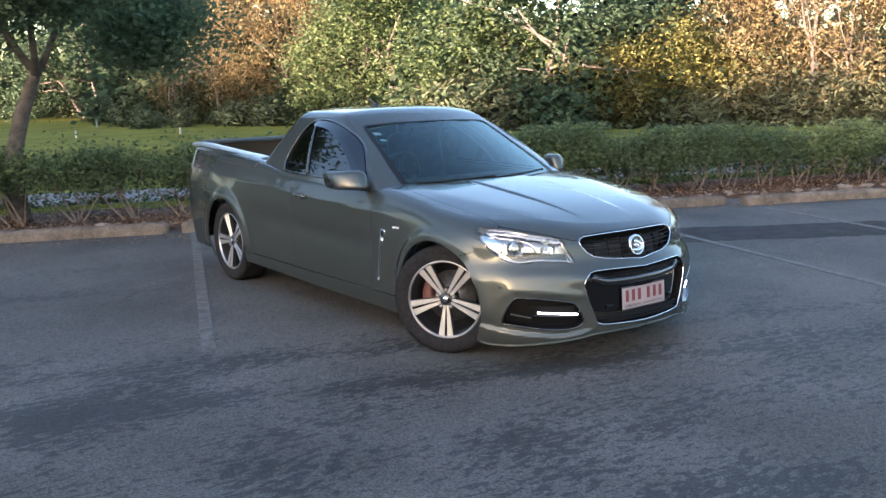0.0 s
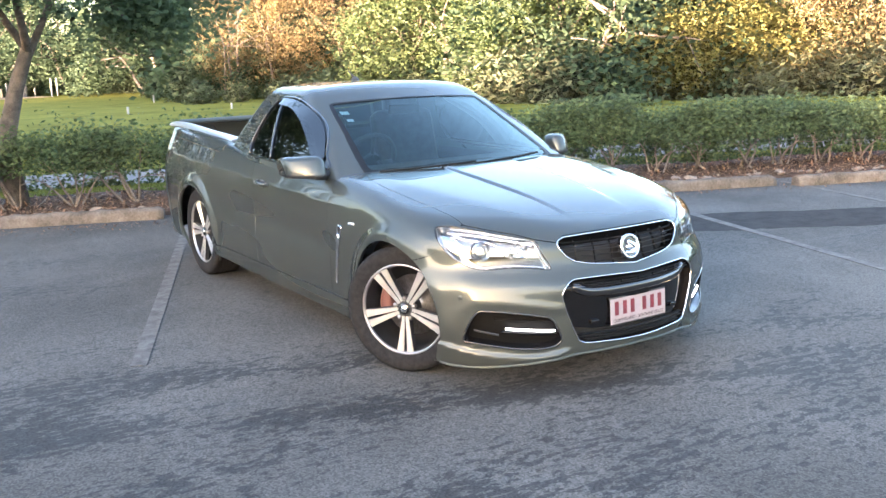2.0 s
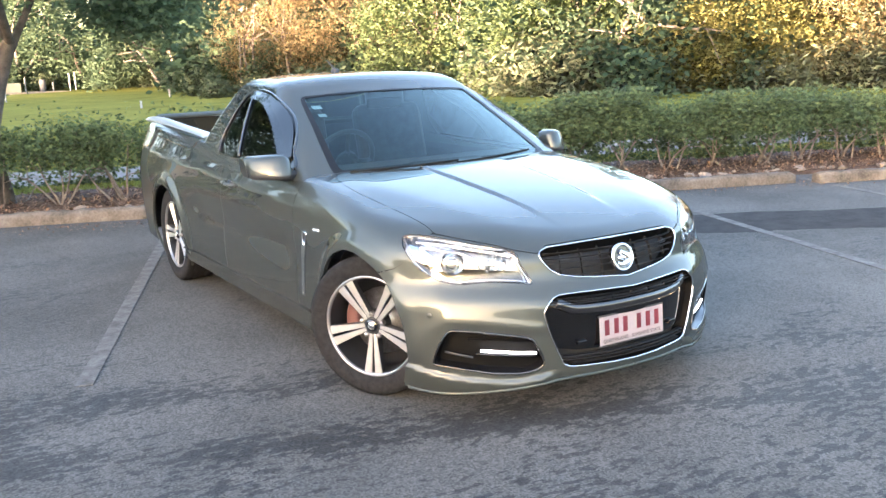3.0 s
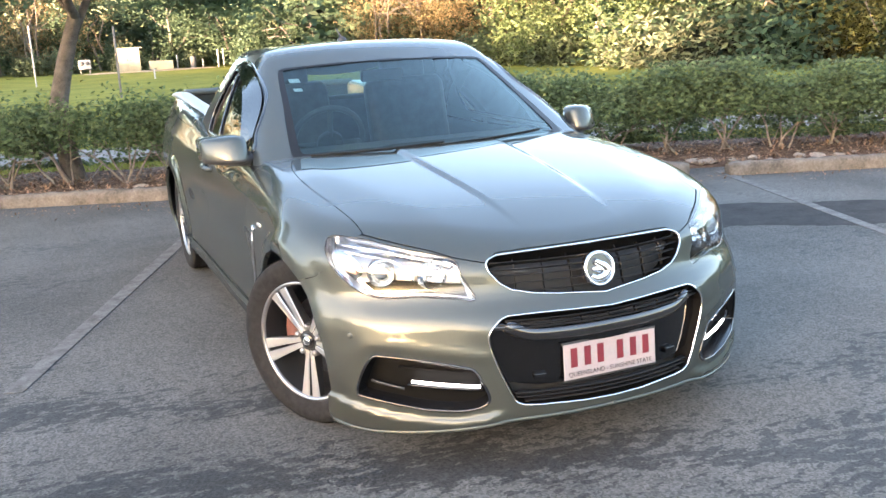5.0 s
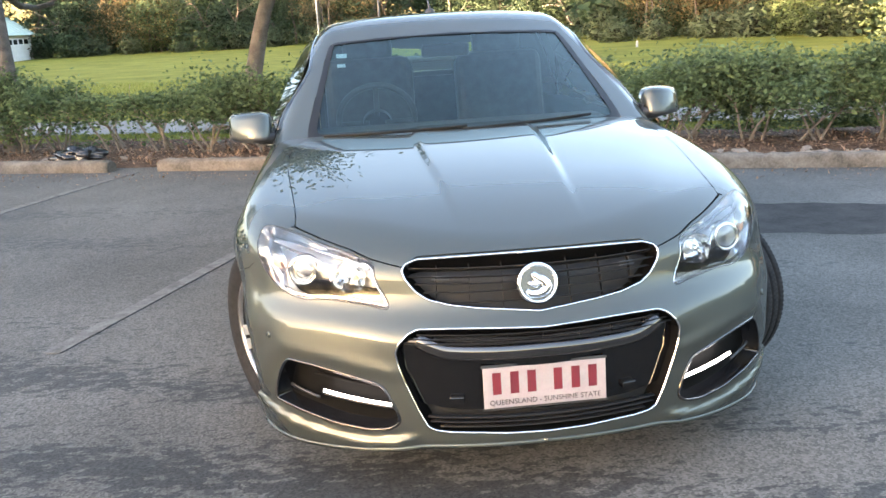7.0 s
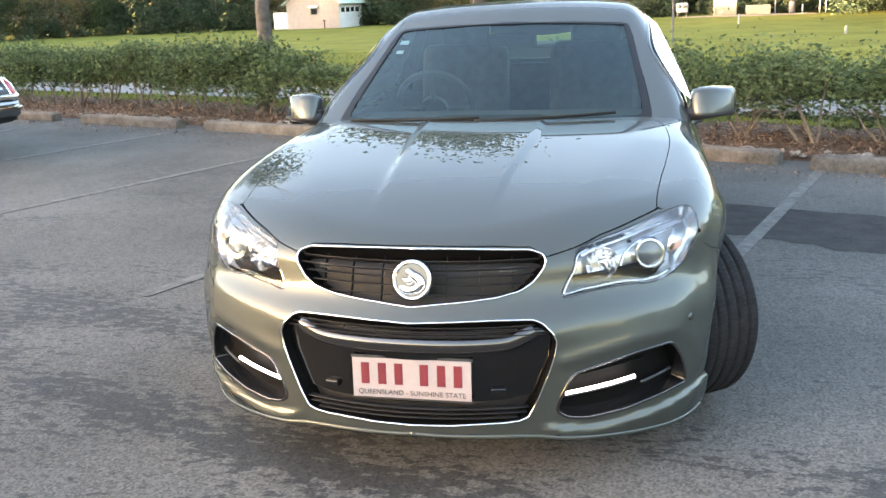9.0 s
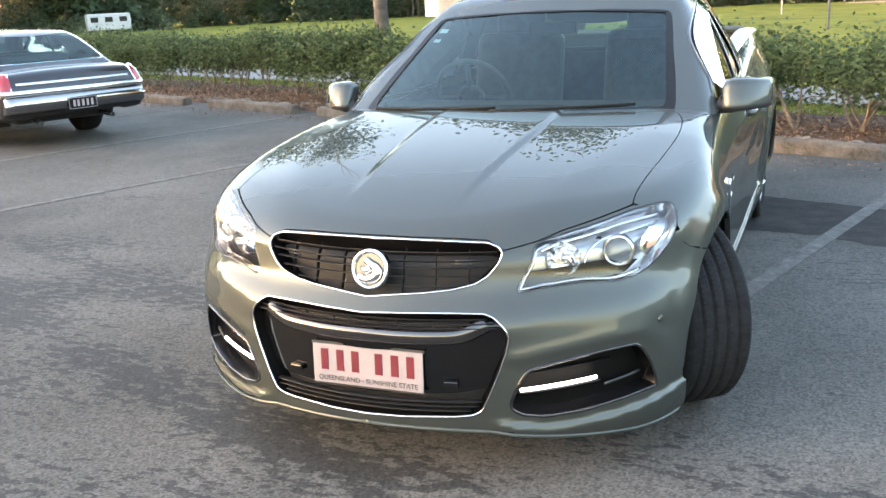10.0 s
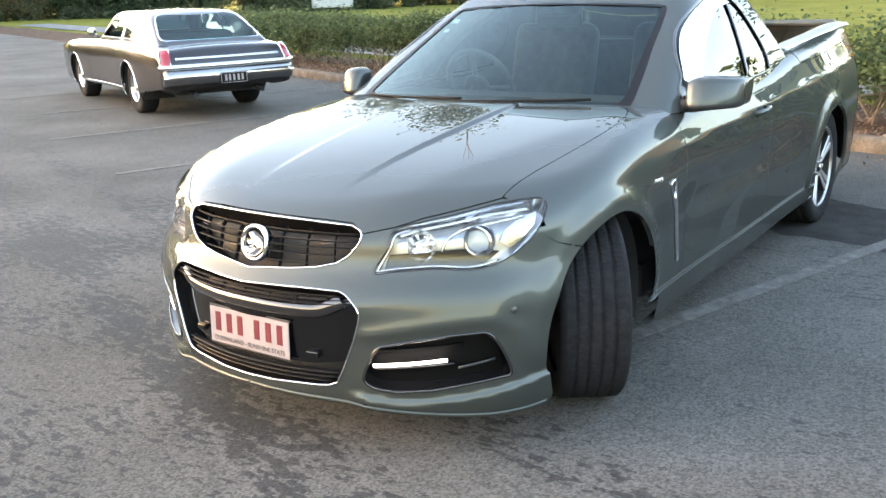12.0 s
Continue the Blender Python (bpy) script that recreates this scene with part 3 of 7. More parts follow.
def ramp(x, a, b):
    s = np.clip((x - a) / (b - a), 0, 1)
    return s * s * (3 - 2 * s)


def smax(a, b, k):
    s = np.clip(0.5 + 0.5 * (a - b) / k, 0, 1)
    return b + (a - b) * s + k * s * (1 - s)


nose = spline((0.10, -0.79), (0.17, -0.83), (0.25, -0.846), (0.36, -0.852), (0.47, -0.852), (0.54, -0.84), (0.60, -0.79), (0.66, -0.767), (0.72, -0.752), (0.78, -0.70), (0.9, -0.5))
hood_line = spline((-0.9, 0.70), (-0.65, 0.783), (-0.4, 0.85), (0.0, 0.918), (0.4, 0.970), (0.8, 1.005), (1.1, 1.02))
side_z = spline((0.10, 0.88), (0.22, 0.915), (0.40, 0.930), (0.62, 0.938), (0.76, 0.930), (0.86, 0.908), (0.95, 0.872), (1.1, 0.80))
side_y = spline((-1.0, -0.03), (-0.35, 0.0), (0.0, 0.006), (0.7, -0.014), (1.5, -0.014), (2.4, -0.008), (3.0, 0.004), (3.5, -0.01), (4.0, -0.05), (4.3, -0.09))
belt_line = spline((0.5, 0.975), (0.9, 0.985), (1.5, 1.0), (2.1, 1.02), (2.6, 1.075), (3.0, 1.10), (3.6, 1.135), (4.0, 1.15), (4.3, 1.13))
lip_line = spline((0.0, 0.19), (0.40, 0.228), (0.50, 0.207), (0.62, 0.205), (0.78, 0.228), (0.86, 0.25), (0.95, 0.285))
FRONT_AXLE, REAR_AXLE, WHEEL_R = 0.0, 3.009, 0.338


def half_width(y, z):
    flare = 0.0
    for c in (FRONT_AXLE, REAR_AXLE):
        d = np.hypot(y - c, z - 0.34)
        flare = flare + (0.010 * np.exp(-((d - 0.37) / 0.085) ** 2) + 0.014 * (1 - ramp(d, 0.405, 0.465))) * ramp(z, 0.2, 0.4)
    scoop = -0.016 * np.exp(-((z - 0.60 - 0.02 * (y - 1.5)) / 0.09) ** 2) * ramp(y, 0.55, 0.9) * (1 - ramp(y, 2.2, 2.6))
    # the shoulder crease that climbs from the front wing to the tail lamp
    up = z - (0.795 + 0.034 * y)
    crease = 0.011 * np.exp(-np.sqrt(up * up + 1e-5) / 0.045) * ramp(y, 0.3, 0.8) * (1 - 0.6 * ramp(y, 3.6, 4.2))
    return side_z(z) + side_y(y) + flare + scoop + crease


def hood_height(x, y):
    ax = np.abs(x)
    edge = 0.245 - 0.055 * ramp(y, 0.5, -0.7)
    bulge = 0.010 * (1 - ramp(ax, edge - 0.012, edge + 0.026)) * ramp(y, -0.66, 0.1)
    k = (ax - np.interp(y, (-0.65, 0.3), (0.40, 0.66))) / 0.022
    fold = 0.022 * np.logaddexp(0.0, np.clip(k, -40, 40))
    return hood_line(y) - 0.018 * (ax / 0.75) ** 2 - 0.09 * fold + bulge


CHEEK = np.array([(20.5, 0.425), (25.0, 0.440), (31.4, 0.458), (37.5, 0.462), (41.0, 0.415), (43.5, 0.30)]) * (0.0125, 1)
SCOOP = np.array([(24.0, 0.515), (33.0, 0.525), (42.0, 0.535), (50.0, 0.55)]) * (0.0125, 1)


def off_line(line, a, z):
    """How far (a, z) lies from a bent line."""
    best = np.full(np.broadcast(a, z).shape, 9.0)
    for (a0, z0), (a1, z1) in zip(line, line[1:]):
        da, dz = a1 - a0, z1 - z0
        t = np.clip(((a - a0) * da + (z - z0) * dz) / (da * da + dz * dz), 0, 1)
        best = np.minimum(best, np.hypot(a - a0 - t * da, z - z0 - t * dz))
    return best


def f_body(x, y, z):
    """Below zero inside the lower body."""
    ax = np.abs(x)
    # brow over the bumper pocket and the hollow between it and the lamp
    turn = np.degrees(np.arctan2(ax, np.maximum(0.5 - y, 1e-3))) * 0.0125
    cheek = 0.008 * np.exp(-(off_line(CHEEK, turn, z) / 0.026) ** 2) - 0.005 * np.exp(-(off_line(SCOOP, turn, z) / 0.034) ** 2)
    cheek = np.where(y < 0.0, cheek * ramp(z, 0.22, 0.34) * ramp(y, -0.12, -0.32), 0.0)
    slope = 0.92 * ax + 0.4 * ax ** 3
    lip = 0.020 * (1 - ramp(z, lip_line(ax) - 0.024, lip_line(ax) + 0.006)) * ramp(ax, 0.36, 0.46) * ramp(y, 0.3, 0.0)
    front = (nose(z) - lip - cheek + 0.46 * ax ** 2 + 0.1 * ax ** 4 - y) / np.sqrt(1 + slope ** 2)
    side = ax - half_width(y, z) - 0.8 * lip - 0.6 * cheek
    back = y - (4.16 - 0.10 * ax ** 2 - 0.25 * ax ** 6 - 0.10 * ramp(z, 0.55, 0.2))
    s = ramp(y, 0.55, 1.15)
    top = (z - (1 - s) * hood_height(x, y) - s * (belt_line(y) - 0.03 * ax)) * 0.96
    shell = smax(smax(front, side, 0.16), back, 0.15)
    return smax(shell, top, 0.075 * (1 - s) + 0.05 * s)


def f_cabin(x, y, z):
    ax = np.abs(x)
    screen = (0.50 + 0.38 * ax ** 2 + (z - 0.975) * 1.86 + 0.30 * (z - 0.975) ** 2 - y) * 0.46
    roof = z - (1.472 - 0.06 * ax ** 2 - 0.12 * ax ** 4 - 0.04 * (y - 1.9) ** 2 - 0.05 * (y - 1.9) ** 4)
    side = (ax - (0.845 - 0.40 * (z - 0.98) - 0.30 * (z - 0.98) ** 2 - 0.03 * ramp(y, 1.6, 2.8))) * 0.92
    back = ((y - 2.46 + (z - 1.1) * 0.75)) * 0.8
    return smax(smax(smax(screen, roof, 0.045), side, 0.06), back, 0.04)


def cast(f, origin, way, near, far):
    """Where rays that start inside leave the shape f: bisection along each."""
    a, b = np.full(len(origin), float(near)), np.full(len(origin), float(far))
    done = np.zeros(len(origin), bool)
    for m in np.linspace(near, far, 40)[1:]:
        p = origin + way * m
        inside = f(p[:, 0], p[:, 1], p[:, 2]) < 0
        a = np.where(inside & ~done, m, a)
        b = np.where(~inside & ~done, m, b)
        done |= ~inside
    for _ in range(18):
        m = (a + b) / 2
        p = origin + way * m[:, None]
        inside = f(p[:, 0], p[:, 1], p[:, 2]) < 0
        a, b = np.where(inside, m, a), np.where(inside, b, m)
    return origin + way * a[:, None]
# ---------------------------------------------------------------- panels: a surface patch is cut along shut lines and mapped onto the shape
def gradient(f, p, e=2e-3):
    g = np.stack([f(*(p + d).T) - f(*(p - d).T) for d in np.eye(3) * e], -1)
    return g / np.maximum(np.linalg.norm(g, axis=1), 1e-9)[:, None]


class Patch:
    """A way to lay (u, v) on a shape by rays from inside."""

    def __init__(self, f, rays, flat, far=2.4):
        self.f, self.rays, self.flat, self.far = f, rays, flat, far

    def at(self, uv, push=0.0):
        uv = np.atleast_2d(np.asarray(uv, float))
        o, d = self.rays(uv[:, 0], uv[:, 1])
        p = cast(self.f, o, d, 0.0, self.far)
        return p + gradient(self.f, p) * push if push else p

    def uv(self, p):
        p = np.atleast_2d(np.asarray(p, float))
        return np.stack(self.flat(p[:, 0], p[:, 1], p[:, 2]), -1)


def front_rays(u, v):
    return np.stack([0 * u, 0 * u + 0.5, v], -1), np.stack([np.sin(u / 1.25), -np.cos(u / 1.25), 0 * u], -1)


def side_rays(u, v):
    return np.stack([0 * u, u, 0 * u + 0.55], -1), np.stack([np.cos(v / 0.95), 0 * u, np.sin(v / 0.95)], -1)


def hood_rays(u, v):
    return np.stack([u, v, 0 * u + 0.45], -1), np.stack([0 * u, 0 * u, 1 + 0 * u], -1)


CAB = (0.0, 1.70, 0.85)


def cab_rays(u, v):
    o = np.broadcast_to(np.array(CAB), (len(u), 3))
    return o, np.stack([np.sin(u) * np.cos(v), -np.cos(u) * np.cos(v), np.sin(v)], -1)


FRONT = Patch(f_body, front_rays, lambda x, y, z: (np.arctan2(x, 0.5 - y) * 1.25, z))
SIDE = Patch(f_body, side_rays, lambda x, y, z: (y, np.arctan2(z - 0.55, x) * 0.95))
HOOD = Patch(f_body, hood_rays, lambda x, y, z: (x, y), 1.2)
CABIN = Patch(f_cabin, cab_rays, lambda x, y, z: (np.arctan2(x, CAB[1] - y), np.arctan2(z - CAB[2], np.hypot(x, y - CAB[1]))))
ROOF = Patch(f_cabin, lambda u, v: (np.stack([u, v, 0 * u + 1.0], -1), np.stack([0 * u, 0 * u, 1 + 0 * u], -1)), lambda x, y, z: (x, y), 1.0)


def on_side(f, yz):
    """Points on the left flank at the given (y, z)."""
    yz = np.atleast_2d(np.asarray(yz, float))
    return cast(f, np.stack([0 * yz[:, 0], yz[:, 0], yz[:, 1]], -1), np.tile([1.0, 0, 0], (len(yz), 1)), 0.0, 1.3)


def dense(pts, step=0.015, closed=False):
    pts = [np.asarray(p, float) for p in pts]
    if closed:
        pts = pts + [pts[0]]
    out = []
    for a, b in zip(pts, pts[1:]):
        n = max(1, int(np.linalg.norm(b - a) / step))
        out += [a + (b - a) * k / n for k in range(n)]
    return np.array(out if closed else out + [pts[-1]])


def flowing(pts, closed=False, n=8):
    """A Catmull-Rom curve through the points."""
    p = np.array(pts, float)
    m, out = len(p), []
    for i in range(m if closed else m - 1):
        q = [p[(i + k) % m] if closed else p[min(max(i + k, 0), m - 1)] for k in (-1, 0, 1, 2)]
        for s in np.arange(n) / n:
            out.append(0.5 * (2 * q[1] + (q[2] - q[0]) * s + (2 * q[0] - 5 * q[1] + 4 * q[2] - q[3]) * s ** 2 + (3 * q[1] - q[0] - 3 * q[2] + q[3]) * s ** 3))
    return np.array(out if closed else out + [p[-1]])


def rounded(pts, r, n=4):
    """A closed outline with its corners rounded off."""
    p, out = np.array(pts, float), []
    for i in range(len(p)):
        a, b, c = p[i - 1], p[i], p[(i + 1) % len(p)]
        la, lc = np.linalg.norm(a - b), np.linalg.norm(c - b)
        s, e = b + (a - b) * min(r, la * 0.45) / la, b + (c - b) * min(r, lc * 0.45) / lc
        out += [(1 - k) ** 2 * s + 2 * k * (1 - k) * b + k * k * e for k in np.linspace(0, 1, n + 1)]
    return np.array(out)


def inside(poly, pts):
    x, y = pts[:, 0], pts[:, 1]
    res = np.zeros(len(pts), bool)
    for (ax, ay), (bx, by) in zip(poly, np.roll(poly, -1, 0)):
        if ay != by:
            res ^= ((ay > y) != (by > y)) & (x < (bx - ax) * (y - ay) / (by - ay) + ax)
    return res


def nearness(line, pts):
    best = np.full(len(pts), 1e9)
    for a, b in zip(line, line[1:]):
        d = b - a
        t = np.clip(((pts - a) @ d) / max(d @ d, 1e-12), 0, 1)
        best = np.minimum(best, np.linalg.norm(pts - a - t[:, None] * d, axis=1))
    return best


def shifted(line, w):
    line = np.asarray(line, float)
    d = np.gradient(line, axis=0)
    n = np.stack([-d[:, 1], d[:, 0]], -1)
    return line + n / np.maximum(np.linalg.norm(n, axis=1), 1e-9)[:, None] * w


def cut_grid(us, vs, lines):
    """A flat grid whose cells are split along the lines: vertices and faces."""
    nu, nv = len(us) - 1, len(vs) - 1
    cells = {(i, j): [[(us[i], vs[j]), (us[i + 1], vs[j]), (us[i + 1], vs[j + 1]), (us[i], vs[j + 1])]] for i in range(nu) for j in range(nv)}
    for line in lines:
        for a, b in zip(line, line[1:]):
            dx, dy = b[0] - a[0], b[1] - a[1]
            if abs(dx) + abs(dy) < 1e-9:
                continue
            i0, i1 = np.searchsorted(us, (min(a[0], b[0]) - 1e-6, max(a[0], b[0]) + 1e-6)) - (1, 0)
            j0, j1 = np.searchsorted(vs, (min(a[1], b[1]) - 1e-6, max(a[1], b[1]) + 1e-6)) - (1, 0)
            for i in range(max(i0, 0), min(i1, nu)):
                for j in range(max(j0, 0), min(j1, nv)):
                    made = []
                    for poly in cells[i, j]:
                        s = [(x - a[0]) * dy - (y - a[1]) * dx for x, y in poly]
                        tol = 1e-7 * math.hypot(dx, dy)
                        if max(s) <= tol or min(s) >= -tol:
                            made.append(poly)
                            continue
                        lo, hi = [], []
                        for k in range(len(poly)):
                            p, q, sp, sq = poly[k - 1], poly[k], s[k - 1], s[k]
                            if (sp < -tol and sq > tol) or (sp > tol and sq < -tol):
                                t = sp / (sp - sq)
                                x = (p[0] + (q[0] - p[0]) * t, p[1] + (q[1] - p[1]) * t)
                                lo.append(x)
                                hi.append(x)
                            if sq <= tol:
                                lo.append(q)
                            if sq >= -tol:
                                hi.append(q)
                        made += [w for w in (lo, hi) if len(w) > 2]
                    cells[i, j] = made
    index, faces = {}, []
    for polys in cells.values():
        for poly in polys:
            f = []
            for x, y in poly:
                k = index.setdefault((round(x, 6), round(y, 6)), len(index))
                if k not in f:
                    f.append(k)
            if len(f) > 2:
                faces.append(f)
    return np.array(list(index), float), faces


def skin(name, patch, us, vs, lines, keep, material, parent, label="", rims=(), depth=0.012, push=0.0, mirror=False, flip=False, sides=(1,)):
    """One panel: the kept cells of a cut grid, with folded edges along rims. sides: 1 left, -1 right; both in one mesh when mirror."""
    uv, faces = cut_grid(us, vs, lines)
    mid = np.array([uv[f].mean(0) for f in faces])
    faces = [f for f, k in zip(faces, keep(mid)) if k]
    used = np.unique(np.concatenate([np.array(f) for f in faces]))
    back = -np.ones(len(uv), int)
    back[used] = np.arange(len(used))
    faces, uv = [back[np.array(f)] for f in faces], uv[used]
    p = patch.at(uv)
    n = gradient(patch.f, p)
    p = p + n * push
    flat_n = len(p)
    for line in rims:
        q = patch.at(line)
        g = gradient(patch.f, q)
        q = q + g * push
        base = len(p)
        p = np.concatenate([p, q, q - g * depth])
        t = np.gradient(q, axis=0)
        w = np.cross(t, g)
        w /= np.maximum(np.linalg.norm(w, axis=1), 1e-9)[:, None]
        n = np.concatenate([n, w, w])
        m = len(q)
        faces += [np.array((base + k, base + k + 1, base + m + k + 1, base + m + k)) for k in range(m - 1)]
    obs = []
    variants = [(1, -1)] if mirror else [(s,) for s in sides]
    for signs in variants:
        pp, nn, ff = [], [], []
        for s in signs:
            off = sum(len(a) for a in pp)
            sign = np.array((s, 1, 1))
            pp.append(p * sign)
            nn.append(n * sign)
            ff += [[int(k) + off for k in (f if s > 0 else f[::-1])] for f in faces]
        pp, nn = np.concatenate(pp), np.concatenate(nn)
        key, one = {}, np.empty(len(pp), int)
        for k, q in enumerate(np.round(pp, 5).tolist()):
            one[k] = key.setdefault((*q, k % len(p) >= flat_n), k)
        ff = [[k for j, k in enumerate(f) if one[k] != one[f[j - 1]]] for f in ff]
        ff = [f for f in ff if len(f) > 2]
        a, b, c = pp[[f[0] for f in ff]], pp[[f[1] for f in ff]], pp[[f[2] for f in ff]]
        face_n = np.cross(b - a, c - a)
        mean_n = np.array([nn[f].mean(0) for f in ff])
        ff = [f[::-1] if (x * y).sum() < 0 else f for f, x, y in zip(ff, face_n, mean_n)]
        me = bpy.data.meshes.new(name)
        live, place = np.unique(one[np.concatenate([np.array(f) for f in ff])], return_inverse=True)
        back = {int(k): j for j, k in enumerate(live)}
        me.from_pydata(pp[live].tolist(), [], [[back[int(one[k])] for k in f] for f in ff])
        me.shade_smooth()
        me.normals_split_custom_set(nn[np.concatenate([np.array(f) for f in ff])].tolist())
        me.materials.append(material)
        ob = new(name, me)
        ob.parent = parent
        if label:
            ob["label"] = label
        obs.append(ob)
    return obs


def sweep(name, pts, normals, width, height, material, parent, label="", closed=False, mirror=False, side=1, bm=None):
    """A flat-oval moulding along surface points, its height along the normals."""
    own = bm is None
    bm = bm or bmesh.new()
    m = len(pts)
    for s in ((1, -1) if mirror else (side,)):
        sg, rings = np.array((s, 1, 1)), []
        for i in range(m):
            a, b = (pts[i - 1], pts[(i + 1) % m]) if closed else (pts[max(i - 1, 0)], pts[min(i + 1, m - 1)])
            t = (b - a) / max(np.linalg.norm(b - a), 1e-9)
            g = normals[i]
            w = np.cross(t, g)
            w /= max(np.linalg.norm(w), 1e-9)
            rings.append([bm.verts.new(Vector((pts[i] + w * width / 2 * math.cos(k * math.tau / 8) + g * height * math.sin(k * math.tau / 8)) * sg)) for k in range(8)])
        for i in range(m if closed else m - 1):
            r, q = rings[i], rings[(i + 1) % m]
            for k in range(8):
                bm.faces.new((r[k], r[(k + 1) % 8], q[(k + 1) % 8], q[k])).smooth = True
        if not closed:
            bm.faces.new(rings[0])
            bm.faces.new(rings[-1])
    if not own:
        return bm
    bmesh.ops.recalc_face_normals(bm, faces=bm.faces)
    return part(name, bm, material, parent, label)
# ---------------------------------------------------------------- the ute
paint = mat("grey_metallic_paint", (0.068, 0.076, 0.070), 0.46, 0.7, 0.80, 0.1)
paint.node_tree.nodes["Principled BSDF"].inputs["Specular Tint"].default_value = (0.2, 0.2, 0.2, 1)
paint.node_tree.nodes["Principled BSDF"].inputs["Coat IOR"].default_value = 1.4
paint.node_tree.nodes["Principled BSDF"].inputs["Coat Roughness"].default_value = 0.008
gloss_black = mat("gloss_black_plastic", (0.010, 0.010, 0.011), 0.08, 0.0, 0.6)
matt_black = mottled("matt_black_plastic", (0.012, 0.012, 0.013), (0.022, 0.022, 0.023), 30.0, 0.6, 0.2, 0.001)
chrome = mat("chrome", (0.78, 0.79, 0.80), 0.07, 1.0)
satin = mat("machined_alloy", (0.62, 0.61, 0.60), 0.36, 0.9)
rim_alloy = mat("rim_alloy", (0.34, 0.34, 0.34), 0.34, 0.9)
dark_alloy = mat("dark_alloy", (0.05, 0.052, 0.055), 0.4, 0.6)
rubber = mottled("tyre_rubber", (0.008, 0.008, 0.009), (0.02, 0.02, 0.021), 40.0, 0.8, 0.4, 0.002, spec=0.12)
lamp_glow = mat("daylight_led", (0.9, 0.9, 0.88), 0.3, emit=(1.0, 0.97, 0.9), power=1.3)
seat_mat = mottled("dark_leather", (0.03, 0.032, 0.033), (0.06, 0.062, 0.064), 20.0, 0.55, 0.3, 0.001)
amber = mat("indicator_reflector", (0.75, 0.42, 0.30), 0.25, 0.3)
red_lens = mat("red_lamp_lens", (0.30, 0.01, 0.012), 0.12, 0.0, 1.0)
steel = mottled("brake_steel", (0.20, 0.19, 0.18), (0.42, 0.41, 0.40), 30.0, 0.35, 0.1, 0.001, metal=0.9)
caliper_mat = mat("brake_caliper_red", (0.11, 0.045, 0.036), 0.5)
plate_white = mottled("plate_enamel", (0.235, 0.205, 0.21), (0.285, 0.25, 0.255), 20.0, 0.35, 0.0)
maroon = mat("plate_maroon", (0.115, 0.010, 0.018), 0.4)
ink = mat("plate_ink", (0.03, 0.02, 0.02), 0.5)
tray_mat = mottled("tray_liner", (0.44, 0.28, 0.16), (0.60, 0.41, 0.25), 6.0, 0.7, 0.3, 0.003)


def pane_material(name, tint, rough=0.0, ior=1.5, sheen=(1, 1, 1)):
    m = bpy.data.materials.new(name)
    m.use_nodes = True
    t = m.node_tree
    t.nodes.remove(t.nodes["Principled BSDF"])
    clear, shine, mix = t.nodes.new("ShaderNodeBsdfTransparent"), t.nodes.new("ShaderNodeBsdfGlossy"), t.nodes.new("ShaderNodeMixShader")
    fr = t.nodes.new("ShaderNodeFresnel")
    fr.inputs["IOR"].default_value = ior
    clear.inputs[0].default_value, shine.inputs["Roughness"].default_value = (*tint, 1), rough
    shine.inputs["Color"].default_value = (*sheen, 1)
    t.links.new(fr.outputs[0], mix.inputs[0])
    t.links.new(clear.outputs[0], mix.inputs[1])
    t.links.new(shine.outputs[0], mix.inputs[2])
    t.links.new(mix.outputs[0], t.nodes["Material Output"].inputs[0])
    return m


screen_glass = pane_material("windscreen_glass", (0.62, 0.78, 0.75), 0.0, 1.43, (0.78, 0.93, 0.90))
tint_glass = pane_material("tinted_side_glass", (0.10, 0.11, 0.11), 0.0, 1.5)
lamp_glass = pane_material("lamp_cover", (0.93, 0.94, 0.94), 0.0, 1.45)

ute = tagged(new("ute"), "grey-green metallic utility car parked across the bays", "ute")


def deg(pts):
    return np.array([(math.radians(a) * 1.25, z) for a, z in pts])


def closed_line(loop):
    return np.concatenate([loop, loop[:1]])


def shrunk(loop, w):
    c = loop.mean(0)
    d = np.roll(loop, -1, 0) - np.roll(loop, 1, 0)
    n = np.stack([-d[:, 1], d[:, 0]], -1)
    n /= np.maximum(np.linalg.norm(n, axis=1), 1e-9)[:, None]
    if ((c - loop) * n).sum() < 0:
        n = -n
    return loop + n * w


# outlines on the nose: degrees round the nose, height
lamp_loop = deg(flowing([(46.6, 0.806), (40.6, 0.802), (35.7, 0.787), (31.9, 0.774), (27.7, 0.760), (23.5, 0.738), (22.4, 0.685), (20.5, 0.608), (24.3, 0.611), (29.8, 0.617), (34.2, 0.610), (37.8, 0.620), (40.6, 0.645), (43.4, 0.686), (45.6, 0.733), (47.0, 0.775)], True, 5))
fog_loop = deg(rounded([(36.9, 0.426), (31.4, 0.420), (25.0, 0.401), (21.2, 0.383), (19.6, 0.312), (18.9, 0.262), (20.5, 0.234), (23.6, 0.222), (29.0, 0.228), (34.5, 0.248), (40.6, 0.266), (38.8, 0.368)], 0.9))
upper_loop = np.array([(0.0, 0.752), (4, 0.752), (11.7, 0.749), (16.8, 0.745), (18.4, 0.733), (18.75, 0.716), (18.2, 0.692), (16.8, 0.657), (15.0, 0.633), (11.8, 0.617), (8, 0.608), (4, 0.601), (0.0, 0.592)])
